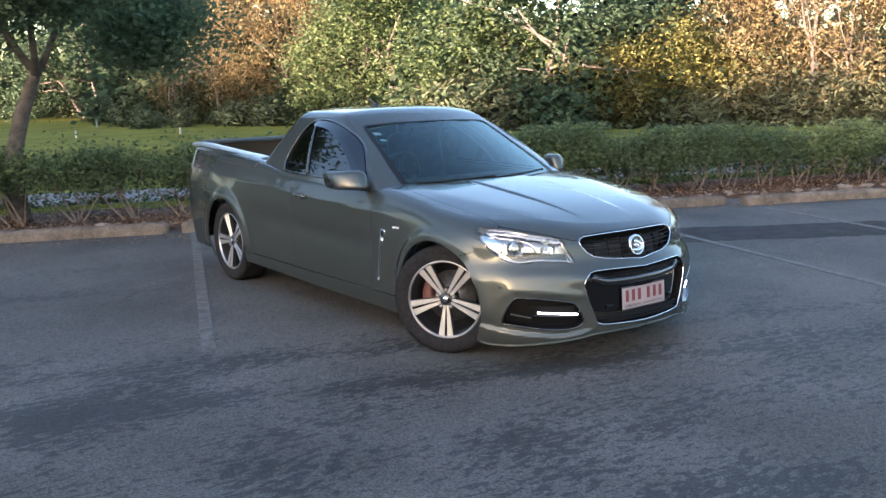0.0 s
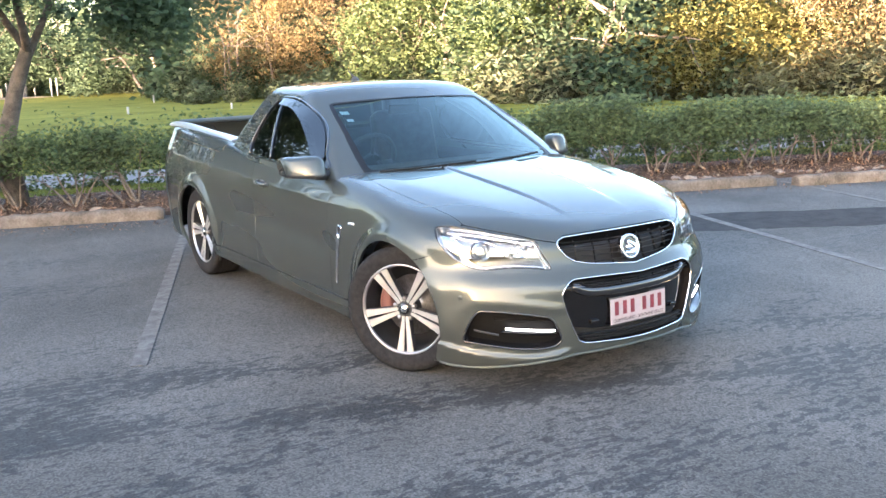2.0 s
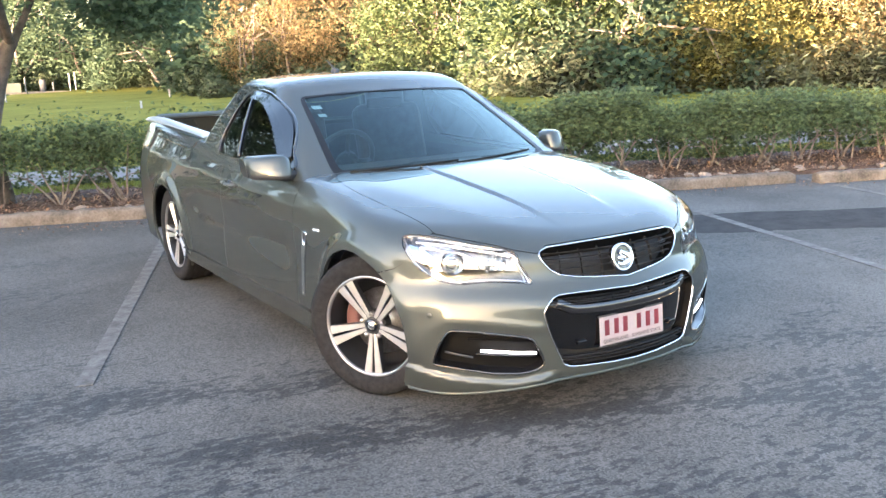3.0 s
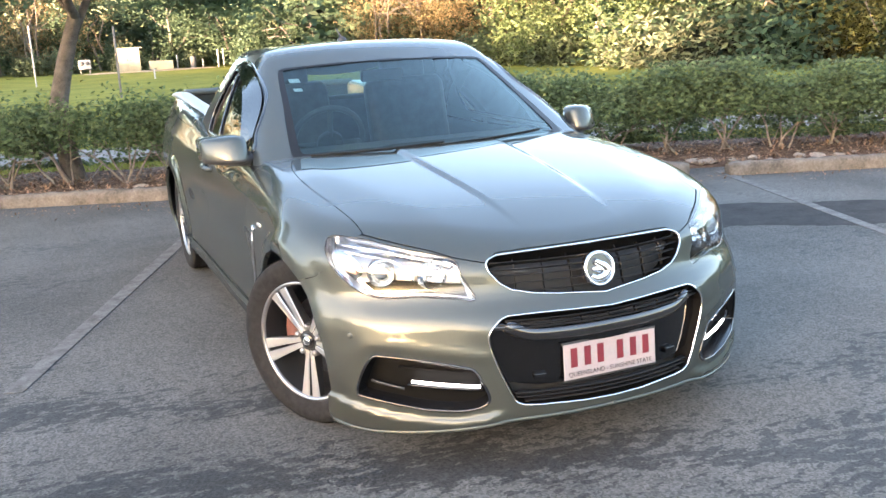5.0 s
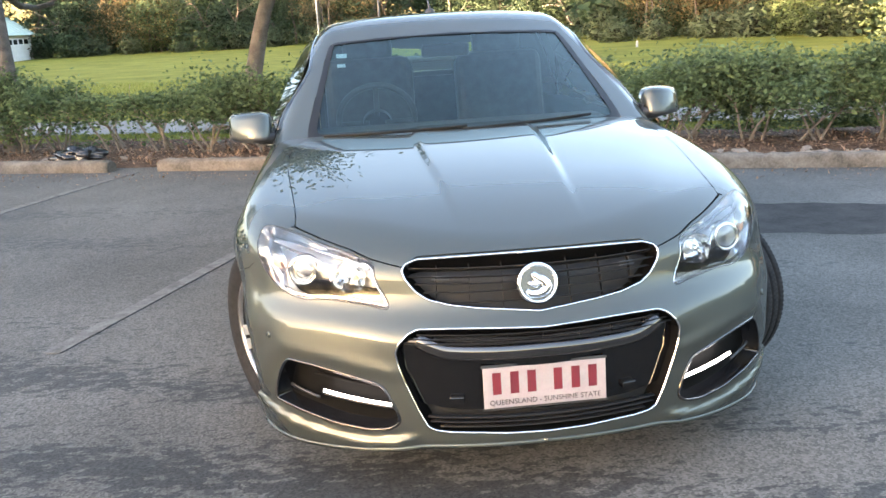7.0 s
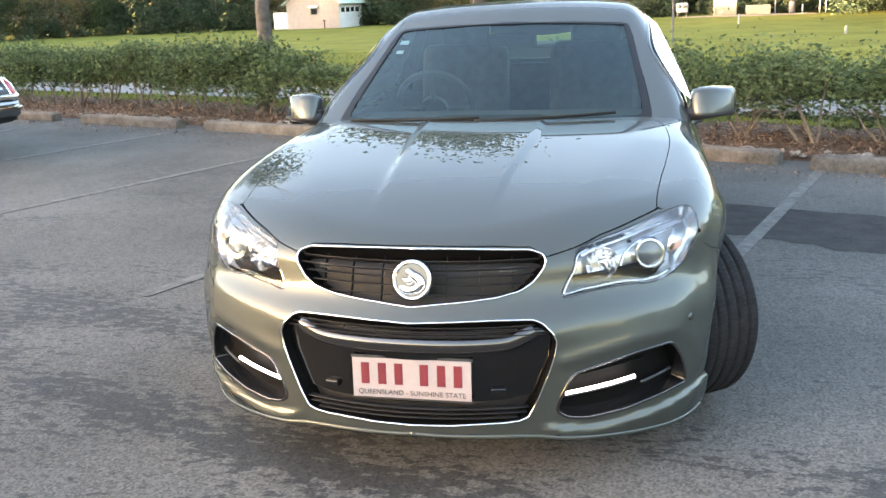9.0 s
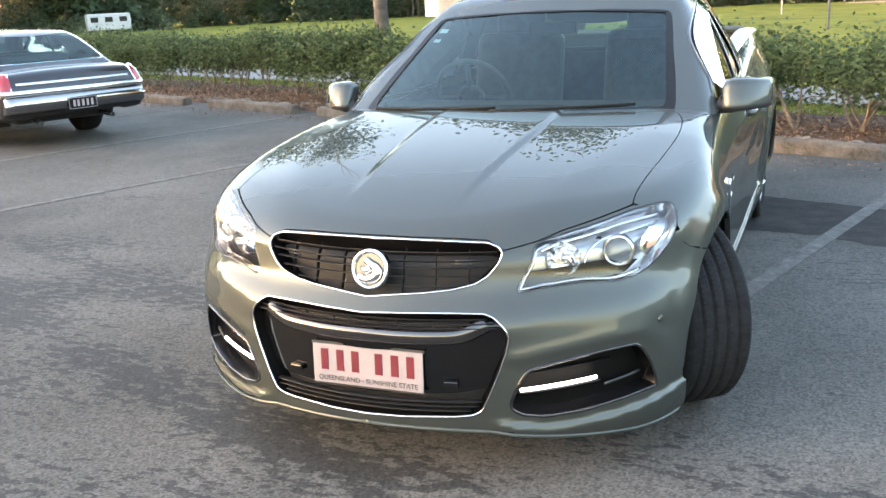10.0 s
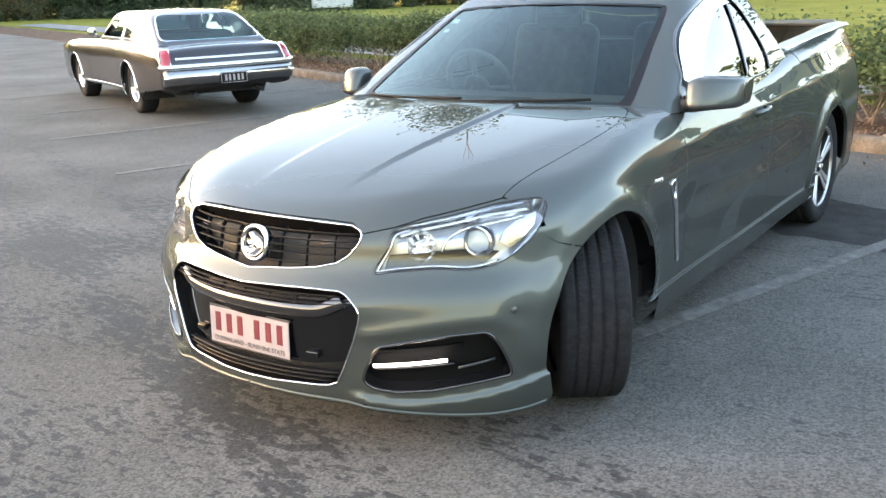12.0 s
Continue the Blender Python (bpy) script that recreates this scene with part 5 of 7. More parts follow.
for s in (1, -1):
    # headlight
    lamp = fill("headlight", FRONT, shrunk(lamp_loop, 0.010), -0.060, bezel_grey, ute, s, "clear headlight with a round projector")
    walls("housing", FRONT, lamp_loop, 0.004, 0.060, 0.010, reflector_chrome, lamp, s)
    cover = fill("lamp_cover", FRONT, shrunk(lamp_loop, 0.003), -0.001, lamp_glass, lamp, s, "clear plastic lamp cover", 40)
    cover.visible_shadow = False
    moulding("lamp_edge", FRONT, shrunk(lamp_loop, 0.002), 0.004, 0.002, gloss_black, lamp, "", -0.002, True, side=s)
    moulding("chrome_edge", FRONT, shrunk(lamp_loop, 0.012)[22:58], 0.008, 0.004, chrome, lamp, "chrome inner edge", -0.012, side=s)
    top_strip = deg(flowing([(44.5, 0.792), (38.0, 0.782), (32.0, 0.762), (27.0, 0.745), (24.2, 0.726)]))
    moulding("chrome_strip", FRONT, top_strip, 0.012, 0.004, chrome, lamp, "bright strip", -0.022, side=s)
    brow = deg(flowing([(30.5, 0.668), (31.5, 0.715), (34.0, 0.747), (38.5, 0.762), (43.5, 0.776)]))
    moulding("brow", FRONT, brow, 0.010, 0.006, chrome, lamp, "chrome brow over the projector", -0.028, side=s)
    for name, d, z, r, back in (("projector", 35.9, 0.697, 0.050, 0.03), ("reflector", 27.5, 0.690, 0.052, 0.028)):
        at, way = spot(d, z, -back)
        way = (way + Vector((0, -2.2, 0.1))).normalized()
        m = mirrored(disc_frame(at, way), s)
        bm = bmesh.new()
        if name == "projector":
            lathe(bm, [(r * 0.72, -0.03), (r * 0.74, 0.004), (r * 0.86, 0.010), (r, 0.002), (r * 1.02, -0.03)], m)
            ring = part(name, bm, chrome, lamp, "chrome ring")
            bm = bmesh.new()
            lathe(bm, [(r * 0.72, -0.004)] + [(r * 0.72 * math.cos(a), r * 0.55 * math.sin(a) - 0.004) for a in np.linspace(0.15, 1.5, 8)] + [(0, r * 0.55 - 0.004)], m)
            part("lens", bm, bulb_glass, lamp, "round glass projector lens")
        else:
            lathe(bm, [(r, 0.004), (r * 0.85, -0.010), (r * 0.65, -0.022), (r * 0.45, -0.030), (r * 0.25, -0.036), (0, -0.038)], m, 14, smooth=False)
            jit = random.Random(4)
            for vert in bm.verts:
                vert.co += Vector((jit.gauss(0, 0.0022), jit.gauss(0, 0.0022), jit.gauss(0, 0.0022)))
            part(name, bm, reflector_chrome, lamp, "faceted chrome reflector")
            bm = bmesh.new()
            lathe(bm, [(0.011, -0.036), (0.011, -0.006), (0, -0.001)], m, 16)
            part("bulb", bm, chrome, lamp)
    out_loop = deg([(40.8, 0.665), (42.8, 0.690), (45.2, 0.745), (45.9, 0.788), (42.6, 0.775), (40.2, 0.74), (39.4, 0.69)])
    fill("side_reflector", FRONT, out_loop, -0.034, reflector_chrome, lamp, s, "", 12)
    fill("indicator", FRONT, deg([(40.4, 0.690), (42.3, 0.696), (43.0, 0.722), (40.9, 0.716)]), -0.026, amber, lamp, s, "small pinkish reflector", 8)
    low = deg([(21.6, 0.616), (25, 0.620), (30, 0.626), (34.0, 0.618), (37.2, 0.632), (39.3, 0.660), (35.0, 0.672), (30.0, 0.668), (24.5, 0.660), (22.5, 0.658)])
    fill("lower_trim", FRONT, low, -0.040, pocket_black, lamp, s, "black lower bezel", 16)

    # fog pocket with daylight strip
    fog = fill("fog_pocket", FRONT, shrunk(fog_loop, 0.012), -0.055, holder_black, ute, s, "black bumper pocket")
    walls("pocket_wall", FRONT, fog_loop, 0.0, 0.056, 0.012, pocket_black, fog, s)
    moulding("pocket_edge", FRONT, shrunk(fog_loop, 0.003), 0.010, 0.004, gloss_black, fog, "", 0.0, True, side=s)
    strip = deg([(20.6, 0.316), (24, 0.321), (28, 0.328), (31.0, 0.334)])
    moulding("daylight_strip", FRONT, dense(strip - (0, 0.005), 0.02), 0.011, 0.005, lamp_glow, fog, "lit white daylight strip", -0.016, side=s)
    moulding("strip_holder", FRONT, dense(deg([(19.9, 0.352), (24, 0.357), (28, 0.364), (33.5, 0.372)]), 0.02), 0.010, 0.006, holder_black, fog, "", -0.046, side=s)
    moulding("strip_tray", FRONT, dense(deg([(20.0, 0.290), (26, 0.298), (32, 0.308)]), 0.02), 0.012, 0.012, pocket_black, fog, "", -0.042, side=s)
    moulding("fin", FRONT, dense(deg([(32.5, 0.294), (35.5, 0.307), (38.0, 0.318)]), 0.02), 0.010, 0.004, dark_alloy, fog, "grey fin", -0.030, side=s)

    fill("wing_corner", FRONT, deg([(44.2, 0.705), (46.0, 0.735), (47.1, 0.775), (47.0, 0.806), (51.0, 0.80), (51.0, 0.70), (47.0, 0.690)]), -0.003, paint, ute, s, "", 10)

    # parking sensor
    at, way = spot(40.5, 0.486, 0.001)
    bm = bmesh.new()
    lathe(bm, [(0.011, -0.01), (0.011, 0.002), (0.009, 0.004), (0, 0.004)], mirrored(disc_frame(at, way), s), 20)
    part("parking_sensor", bm, paint, ute)

    # wing vent, repeater badge
    vent = rounded([(0.552, 0.706), (0.600, 0.712), (0.622, 0.60), (0.668, 0.372), (0.655, 0.362), (0.606, 0.58)], 0.015)
    vent_uv = SIDE.uv(on_side(f_body, vent))
    v = fill("wing_vent", SIDE, vent_uv, 0.002, gloss_black, ute, s, "slim black vent with a chrome frame", 24)
    moulding("vent_frame", SIDE, vent_uv, 0.010, 0.006, chrome, v, "chrome frame", 0.002, True, side=s)
    moulding("vent_bar", SIDE, SIDE.uv(on_side(f_body, [(0.585, 0.66), (0.606, 0.60)])), 0.022, 0.006, chrome, v, "chrome bar", 0.003, side=s)
    for k in range(3):
        moulding("wing_badge", SIDE, SIDE.uv(on_side(f_body, [(0.395 + k * 0.028, 0.742 - 0.002 * k), (0.412 + k * 0.028, 0.740 - 0.002 * k)])), 0.016, 0.003, chrome, ute, "", 0.001, side=s)

    # door handle
    d_at = on_side(f_body, [(1.70, 0.842)])[0]
    bm = bmesh.new()
    pts = [(d_at[0] * s + s * o, y, z) for y, z, o in ((1.615, 0.838, -0.004), (1.635, 0.839, 0.022), (1.70, 0.843, 0.032), (1.765, 0.847, 0.026), (1.79, 0.848, -0.004))]
    tube(bm, pts, [0.012, 0.013, 0.013, 0.013, 0.012], 10)
    part("door_handle", bm, paint, ute)
    moulding("handle_bowl", SIDE, SIDE.uv(on_side(f_body, [(1.66, 0.836), (1.74, 0.84)])), 0.05, 0.002, dark_alloy, ute, "", 0.0, side=s)

    # mirror
    bm = bmesh.new()
    rings = []
    for x, y0, y1, z0, z1 in ((0.858, 0.86, 0.93, 0.972, 1.05), (0.868, 0.83, 0.945, 0.952, 1.068), (0.90, 0.82, 0.955, 0.947, 1.078), (0.95, 0.835, 0.99, 0.947, 1.078), (1.0, 0.875, 1.045, 0.950, 1.072), (1.036, 0.92, 1.09, 0.951, 1.068), (1.053, 0.955, 1.098, 0.960, 1.058)):
        cy, cz, ry, rz = (y0 + y1) / 2, (z0 + z1) / 2, (y1 - y0) / 2, (z1 - z0) / 2
        ring = []
        for k in range(20):
            a = k * math.tau / 20
            c, n = math.cos(a), math.sin(a)
            hz = cz + rz * math.copysign(abs(n) ** 0.45, n)
            ring.append(bm.verts.new((s * x, cy + ry * math.copysign(abs(c) ** 0.5, c) + 0.4 * (hz - 1.0), hz)))
        rings.append(ring)
    for a, b in zip(rings, rings[1:]):
        for k in range(20):
            f = bm.faces.new((a[k], a[(k + 1) % 20], b[(k + 1) % 20], b[k]))
            f.smooth = True
            f.material_index = 1 if f.calc_center_median().z < 0.980 else 0
    for r in (rings[0], rings[-1]):
        bm.faces.new(r).smooth = True
    bmesh.ops.recalc_face_normals(bm, faces=bm.faces)
    mir = part("wing_mirror", bm, [paint, matt_black], ute, "grey door mirror with a black lower half")
    bm = bmesh.new()
    tube(bm, [(s * 0.845, 0.86, 0.965), (s * 0.90, 0.85, 0.965), (s * 0.945, 0.86, 0.972)], [0.030, 0.026, 0.024], 12)
    part("mirror_arm", bm, matt_black, mir)
    bm = bmesh.new()
    cube(bm, (0.006, 0.11, 0.06), (s * 0.850, 0.90, 0.975), Matrix.Rotation(s * 0.1, 4, "Y"), 0.003)
    part("mirror_base", bm, matt_black, mir)

    # wheel-arch liners
    for c in (FRONT_AXLE, REAR_AXLE):
        bm = bmesh.new()
        rows = [[bm.verts.new((s * x, c + 0.405 * math.cos(a), 0.335 + 0.405 * math.sin(a))) for a in np.radians(np.linspace(-20, 200, 30))] for x in (0.50, 0.865)]
        for k in range(29):
            bm.faces.new((rows[0][k], rows[0][k + 1], rows[1][k + 1], rows[1][k])).smooth = True
        bm.faces.new(rows[0])
        part("arch_liner", bm, matt_black, ute)

# grilles
slat_black = mat("slat_black", (0.010, 0.010, 0.0105), 0.45, spec=0.2)
# near-black backing sheet: the dark depth of the opening is put into its colour
grille_dark = mat("grille_shadow_mesh", (0.004, 0.004, 0.0045), 0.7)
for name, loop, half, levels, label in (
        ("upper_grille", upper_all, upper_loop, (0.627, 0.652, 0.677, 0.702, 0.727), "black upper grille in a chrome frame"),
        ("lower_grille", lower_all, lower_loop, (0.249, 0.265, 0.281, 0.516, 0.531, 0.545), "black lower grille in a chrome frame")):
    grille = fill(name, FRONT, shrunk(loop, 0.004), -0.06, grille_dark, ute, 1, label, 40)
    walls("grille_wall", FRONT, loop, 0.0, 0.061, 0.004, holder_black, grille)
    moulding("grille_frame", FRONT, loop, 0.0062, 0.0045, chrome, grille, "chrome frame", 0.001, True)
    for z in levels:
        row = np.linspace(-20, 20, 161)
        hit = inside(shrunk(loop, 0.006), deg([(a, z) for a in row]))
        lim = abs(row[hit]).max()
        moulding("slat", FRONT, deg([(a, z) for a in np.linspace(-lim, lim, 30)]), 0.005, 0.012, slat_black, grille, "", -0.019)
    for a in np.arange(-14.1, 15, 4.7):
        col = np.linspace(0.2, 0.8, 241)
        hit = inside(shrunk(loop, 0.006), deg([(a, z) for z in col]))
        seg = col[hit]
        if name == "lower_grille":
            seg = seg[seg > 0.5] if len(seg) else seg
        if len(seg) > 3 and not (name == "upper_grille" and abs(a) < 3):
            moulding("rib", FRONT, deg([(a, z) for z in np.linspace(seg[0], seg[-1], 5)]), 0.003, 0.008, slat_black, grille, "", -0.026)
    if name == "lower_grille":
        piano_black = mat("piano_black", (0.004, 0.004, 0.0045), 0.06, spec=0.45)
        bar_black = mat("bar_black", (0.012, 0.012, 0.013), 0.10, 0.0, 1.0)
        panel = both_ways(np.array([(0.0, 0.492), (6, 0.490), (12.0, 0.494), (15.2, 0.522), (17.2, 0.545), (18.5, 0.515), (19.0, 0.488), (18.7, 0.45), (17.9, 0.394), (16.6, 0.318), (12, 0.300), (0.0, 0.293)]))
        fill("centre_panel", FRONT, panel, -0.030, piano_black, grille, 1, "gloss black centre panel", 40)
        bar = [(16.4, 0.538), (15.2, 0.520), (13.5, 0.500), (11.5, 0.492), (6, 0.489), (0.0, 0.490)]
        bar = flowing(bar + [(-a, z) for a, z in bar[-2::-1]])
        moulding("cross_bar", FRONT, deg(bar) - (0, 0.006), 0.052, 0.016, bar_black, grille, "gloss black bar", -0.026)
        for sg in (1, -1):
            at, way = spot(11.6, 0.335, -0.02)
            bm = bmesh.new()
            cube(bm, (0.045, 0.016, 0.022), at, Matrix.Rotation(0.17, 4, "Z"), 0.004)
            bmesh.ops.transform(bm, matrix=Matrix.Diagonal((sg, 1, 1, 1)), verts=bm.verts)
            if sg < 0:
                bmesh.ops.reverse_faces(bm, faces=bm.faces)
            part("grille_catch", bm, pocket_black, grille)

    else:
        for a0 in (-14.6, 12.2):
            for z in (0.693, 0.703):
                moulding("grille_badge", FRONT, deg([(a0, z), (a0 + 1.2, z), (a0 + 2.4, z)]), 0.004, 0.002, dark_alloy, grille, "small grey badge bar", -0.010)

# round emblem: plain shape in its ring
at, way = Vector((0, -0.758, 0.668)), Vector((0, -1, 0.22)).normalized()
m = disc_frame(at, way)
bm = bmesh.new()
lathe(bm, [(0.050, -0.02), (0.050, 0.006), (0.054, 0.010), (0.060, 0.009), (0.063, 0.004), (0.063, -0.02)], m, 48)
emblem = part("emblem", bm, chrome, ute, "round chrome emblem")
bm = bmesh.new()
lathe(bm, [(0.052, 0.0), (0, 0.0)], m, 32)
part("emblem_back", bm, gloss_black, emblem)
bm = bmesh.new()
curl = flowing([(-0.036, -0.020), (-0.018, -0.031), (0.010, -0.028), (0.027, -0.012), (0.018, 0.006), (0.002, 0.016), (-0.016, 0.030)])
tube(bm, [m @ Vector((x, y, 0.004)) for x, y in curl], list(0.006 + 0.010 * np.sin(np.linspace(0.25, 2.75, len(curl)))), 12)
tube(bm, [m @ Vector(p) for p in ((-0.030, 0.004, 0.004), (-0.008, -0.004, 0.006), (0.012, 0.010, 0.004))], [0.006, 0.012, 0.008], 12)
part("emblem_relief", bm, chrome, emblem)

# front registration plate: characters stay plain bars
plate_m = Matrix.Translation((0, -0.823, 0.372)) @ Matrix.Rotation(radians(-3), 4, "X")
bm = bmesh.new()
cube(bm, (0.374, 0.004, 0.126), (0, 0, 0), None, 0.0015, 1)
bmesh.ops.transform(bm, matrix=plate_m, verts=bm.verts)
plate = part("registration_plate", bm, plate_white, ute, "white plate with maroon marks")
for x in (-0.146, -0.092, -0.040, 0.040, 0.094, 0.146):
    bm = bmesh.new()
    cube(bm, (0.026, 0.002, 0.068), (x, -0.0026, 0.014), None, 0.0006, 1)
    bmesh.ops.transform(bm, matrix=plate_m, verts=bm.verts)
    part("plate_bar", bm, maroon, plate)
text = bpy.data.curves.new("slogan", "FONT")
text.body, text.size, text.align_x, text.align_y, text.extrude = "QUEENSLAND - SUNSHINE STATE", 0.0225, "CENTER", "CENTER", 0.0004
tmp = new("slogan_curve", text)
slogan_mesh = bpy.data.meshes.new_from_object(tmp.evaluated_get(bpy.context.evaluated_depsgraph_get()))
bpy.data.objects.remove(tmp)
slogan_mesh.materials.clear()
slogan_mesh.materials.append(ink)
slogan = new("slogan", slogan_mesh)
slogan.parent = plate
slogan.matrix_local = plate_m @ Matrix.Translation((0, -0.0032, -0.046)) @ Matrix.Rotation(radians(90), 4, "X")
bm = bmesh.new()
cube(bm, (0.384, 0.004, 0.010), (0, 0.003, -0.066), None, 0.002, 1)
cube(bm, (0.384, 0.004, 0.010), (0, 0.003, 0.066), None, 0.002, 1)
cube(bm, (0.34, 0.03, 0.09), (0, 0.018, 0), None, 0.004, 1)
bmesh.ops.transform(bm, matrix=plate_m, verts=bm.verts)
part("plate_holder", bm, matt_black, plate)


# wheels: local z axis points out of the car
def make_wheel():
    w = new("wheel")
    w.parent = ute
    bm = bmesh.new()
    prof = [(0.243, -0.110), (0.270, -0.121), (0.305, -0.123), (0.325, -0.116), (0.334, -0.104)]
    for g in (-0.066, -0.022, 0.022, 0.066):
        prof += [(0.338, g - 0.006), (0.331, g - 0.004), (0.331, g + 0.004), (0.338, g + 0.006)]
    prof += [(0.334, 0.104), (0.325, 0.116), (0.305, 0.123), (0.270, 0.121), (0.243, 0.110)]
    lathe(bm, prof, None, 72)
    for k in range(120):
        a = k * math.tau / 120
        for zz, tw in ((-0.088, 0.35), (-0.044, -0.35), (0.0, 0.35), (0.044, -0.35), (0.088, 0.35)):
            t = Matrix.Rotation(a + zz * 0.5, 4, "Z") @ Matrix.Translation((0.3372, 0, zz)) @ Matrix.Rotation(tw, 4, "X")
            vs4 = [bm.verts.new(t @ Vector((0.0012, y, z))) for y, z in ((-0.0062, -0.013), (0.0062, -0.013), (0.0062, 0.013), (-0.0062, 0.013))]
            bm.faces.new(vs4)
    part("tyre", bm, rubber, w, "black low-profile tyre")
    bm = bmesh.new()
    lathe(bm, [(0.245, 0.106), (0.241, 0.112), (0.234, 0.111), (0.229, 0.100), (0.226, 0.02), (0.222, -0.10)], None, 64)
    part("rim", bm, rim_alloy, w, "machined rim lip")
    bm = bmesh.new()
    lathe(bm, [(0.2285, 0.098), (0.2255, 0.02), (0.2215, -0.10), (0.0, -0.10)], None, 48)
    part("barrel", bm, dark_alloy, w, "dark rim barrel")
    rs = np.array([0.040, 0.075, 0.12, 0.17, 0.210, 0.234])
    for k in range(5):
        for sg in (-1, 1):
            bm = bmesh.new()
            base = Matrix.Rotation(k * math.tau / 5 + math.pi / 2, 4, "Z")
            rows = []
            for r in rs:
                t = (r - 0.04) / 0.194
                off, wd = 0.010 + 0.0195 * t, 0.017 + 0.025 * t ** 1.2
                top = 0.090 + 0.014 * t
                dep = 0.05 - 0.02 * t
                y = sg * off
                rows.append([bm.verts.new(base @ Vector((r, y + e, h))) for e, h in ((-wd / 2, top - dep), (-wd / 2 - 0.001, top - 0.004), (-wd / 2 + 0.002, top), (wd / 2 - 0.002, top), (wd / 2 + 0.001, top - 0.004), (wd / 2, top - dep))])
            for a, b in zip(rows, rows[1:]):
                for j in range(5):
                    f = bm.faces.new((a[j], b[j], b[j + 1], a[j + 1]))
                    f.material_index = 0 if j in (1, 2, 3) else 1
            bmesh.ops.recalc_face_normals(bm, faces=bm.faces)
            part("spoke", bm, [satin, dark_alloy], w)
    bm = bmesh.new()
    lathe(bm, [(0.068, 0.03), (0.070, 0.070), (0.062, 0.084), (0.036, 0.090), (0.0, 0.090)], None, 40)
    hub = part("hub", bm, dark_alloy, w, "dark wheel hub")
    bm = bmesh.new()
    lathe(bm, [(0.031, 0.085), (0.031, 0.097), (0.028, 0.100), (0.0, 0.101)], None, 32)
    part("centre_cap", bm, gloss_black, w)
    bm = bmesh.new()
    lathe(bm, [(0.018, 0.100), (0.016, 0.1035), (0.0, 0.104)], None, 16)
    part("cap_relief", bm, chrome, w)
    for k in range(5):
        a = (k + 0.5) * math.tau / 5 + math.pi / 2
        bm = bmesh.new()
        lathe(bm, [(0.0125, 0.075), (0.0125, 0.096), (0.009, 0.101), (0, 0.102)], Matrix.Translation((0.057 * math.cos(a), 0.057 * math.sin(a), 0)), 8)
        part("wheel_nut", bm, steel, w)
    bm = bmesh.new()
    lathe(bm, [(0.16, -0.028), (0.16, -0.002), (0.09, -0.002), (0.088, 0.02), (0, 0.02)], None, 48)
    part("brake_disc", bm, steel, w)
    bm = bmesh.new()
    rows = []
    for a in np.radians(np.linspace(108, 172, 9)):
        rows.append([bm.verts.new((r * math.cos(a), r * math.sin(a), z)) for r, z in ((0.105, -0.05), (0.105, 0.03), (0.125, 0.045), (0.165, 0.045), (0.180, 0.03), (0.180, -0.05))])
    for a, b in zip(rows, rows[1:]):
        for j in range(5):
            bm.faces.new((a[j], b[j], b[j + 1], a[j + 1])).smooth = True
    bm.faces.new(rows[0])
    bm.faces.new(rows[-1])
    bmesh.ops.recalc_face_normals(bm, faces=bm.faces)
    part("brake_caliper", bm, caliper_mat, w, "red brake caliper")
    return w


out_l, out_r = Matrix.Rotation(radians(90), 4, "Y"), Matrix.Rotation(radians(-90), 4, "Y")
wheel = make_wheel()
wheel.matrix_basis = Matrix.Translation((-0.787, 0.045, WHEEL_R)) @ Matrix.Rotation(radians(31), 4, "Z") @ out_r @ Matrix.Rotation(radians(-54), 4, "Z")
for m in (Matrix.Translation((0.792, 0.066, WHEEL_R)) @ Matrix.Rotation(radians(36), 4, "Z") @ out_l @ Matrix.Rotation(radians(-50), 4, "Z"),
          Matrix.Translation((-0.79, REAR_AXLE, WHEEL_R)) @ out_r @ Matrix.Rotation(radians(-70), 4, "Z"),
          Matrix.Translation((0.79, REAR_AXLE, WHEEL_R)) @ out_l @ Matrix.Rotation(radians(-110), 4, "Z")):
    copy_thing(wheel, m)

# underbody, engine bay blank, cargo tray, tail
bm = bmesh.new()
cube(bm, (1.0, 4.4, 0.18), (0, 1.75, 0.30), None, 0.04)
cube(bm, (1.6, 1.9, 0.16), (0, 1.55, 0.27), None, 0.03)
cube(bm, (1.0, 0.75, 0.30), (0, -0.25, 0.42), None, 0.05)
part("underbody", bm, matt_black, ute)
bm = bmesh.new()
cube(bm, (1.34, 0.05, 0.62), (0, 2.44, 0.82), None, 0.01)
part("tray_front", bm, paint, ute)
bm = bmesh.new()
cube(bm, (1.32, 1.62, 0.04), (0, 3.26, 0.62), None, 0.005)
part("tray_floor", bm, tray_mat, ute, "brown dusty tray floor")
for s in (1, -1):
    bm = bmesh.new()
    ring = [[bm.verts.new((s * x, y, z)) for x, z in ((0.635, 0.63), (0.675, 0.63), (0.675, belt_line(y) - 0.035), (0.635, belt_line(y) - 0.035))] for y in np.linspace(2.47, 4.03, 9)]
    for a, b in zip(ring, ring[1:]):
        for k in range(4):
            bm.faces.new((a[k], a[(k + 1) % 4], b[(k + 1) % 4], b[k]))
    bm.faces.new(ring[0])
    bm.faces.new(ring[-1])
    bmesh.ops.recalc_face_normals(bm, faces=bm.faces)
    part("tray_wall", bm, tray_mat, ute, "brown tray side lining")
    cap = np.array([(0.70, y, belt_line(y) - 0.030) for y in np.linspace(2.62, 4.04, 20)])
    sweep("tray_cap", cap, np.tile([0, 0, 1.0], (20, 1)), 0.13, 0.022, satin, ute, "bright satin tray edge", side=s)
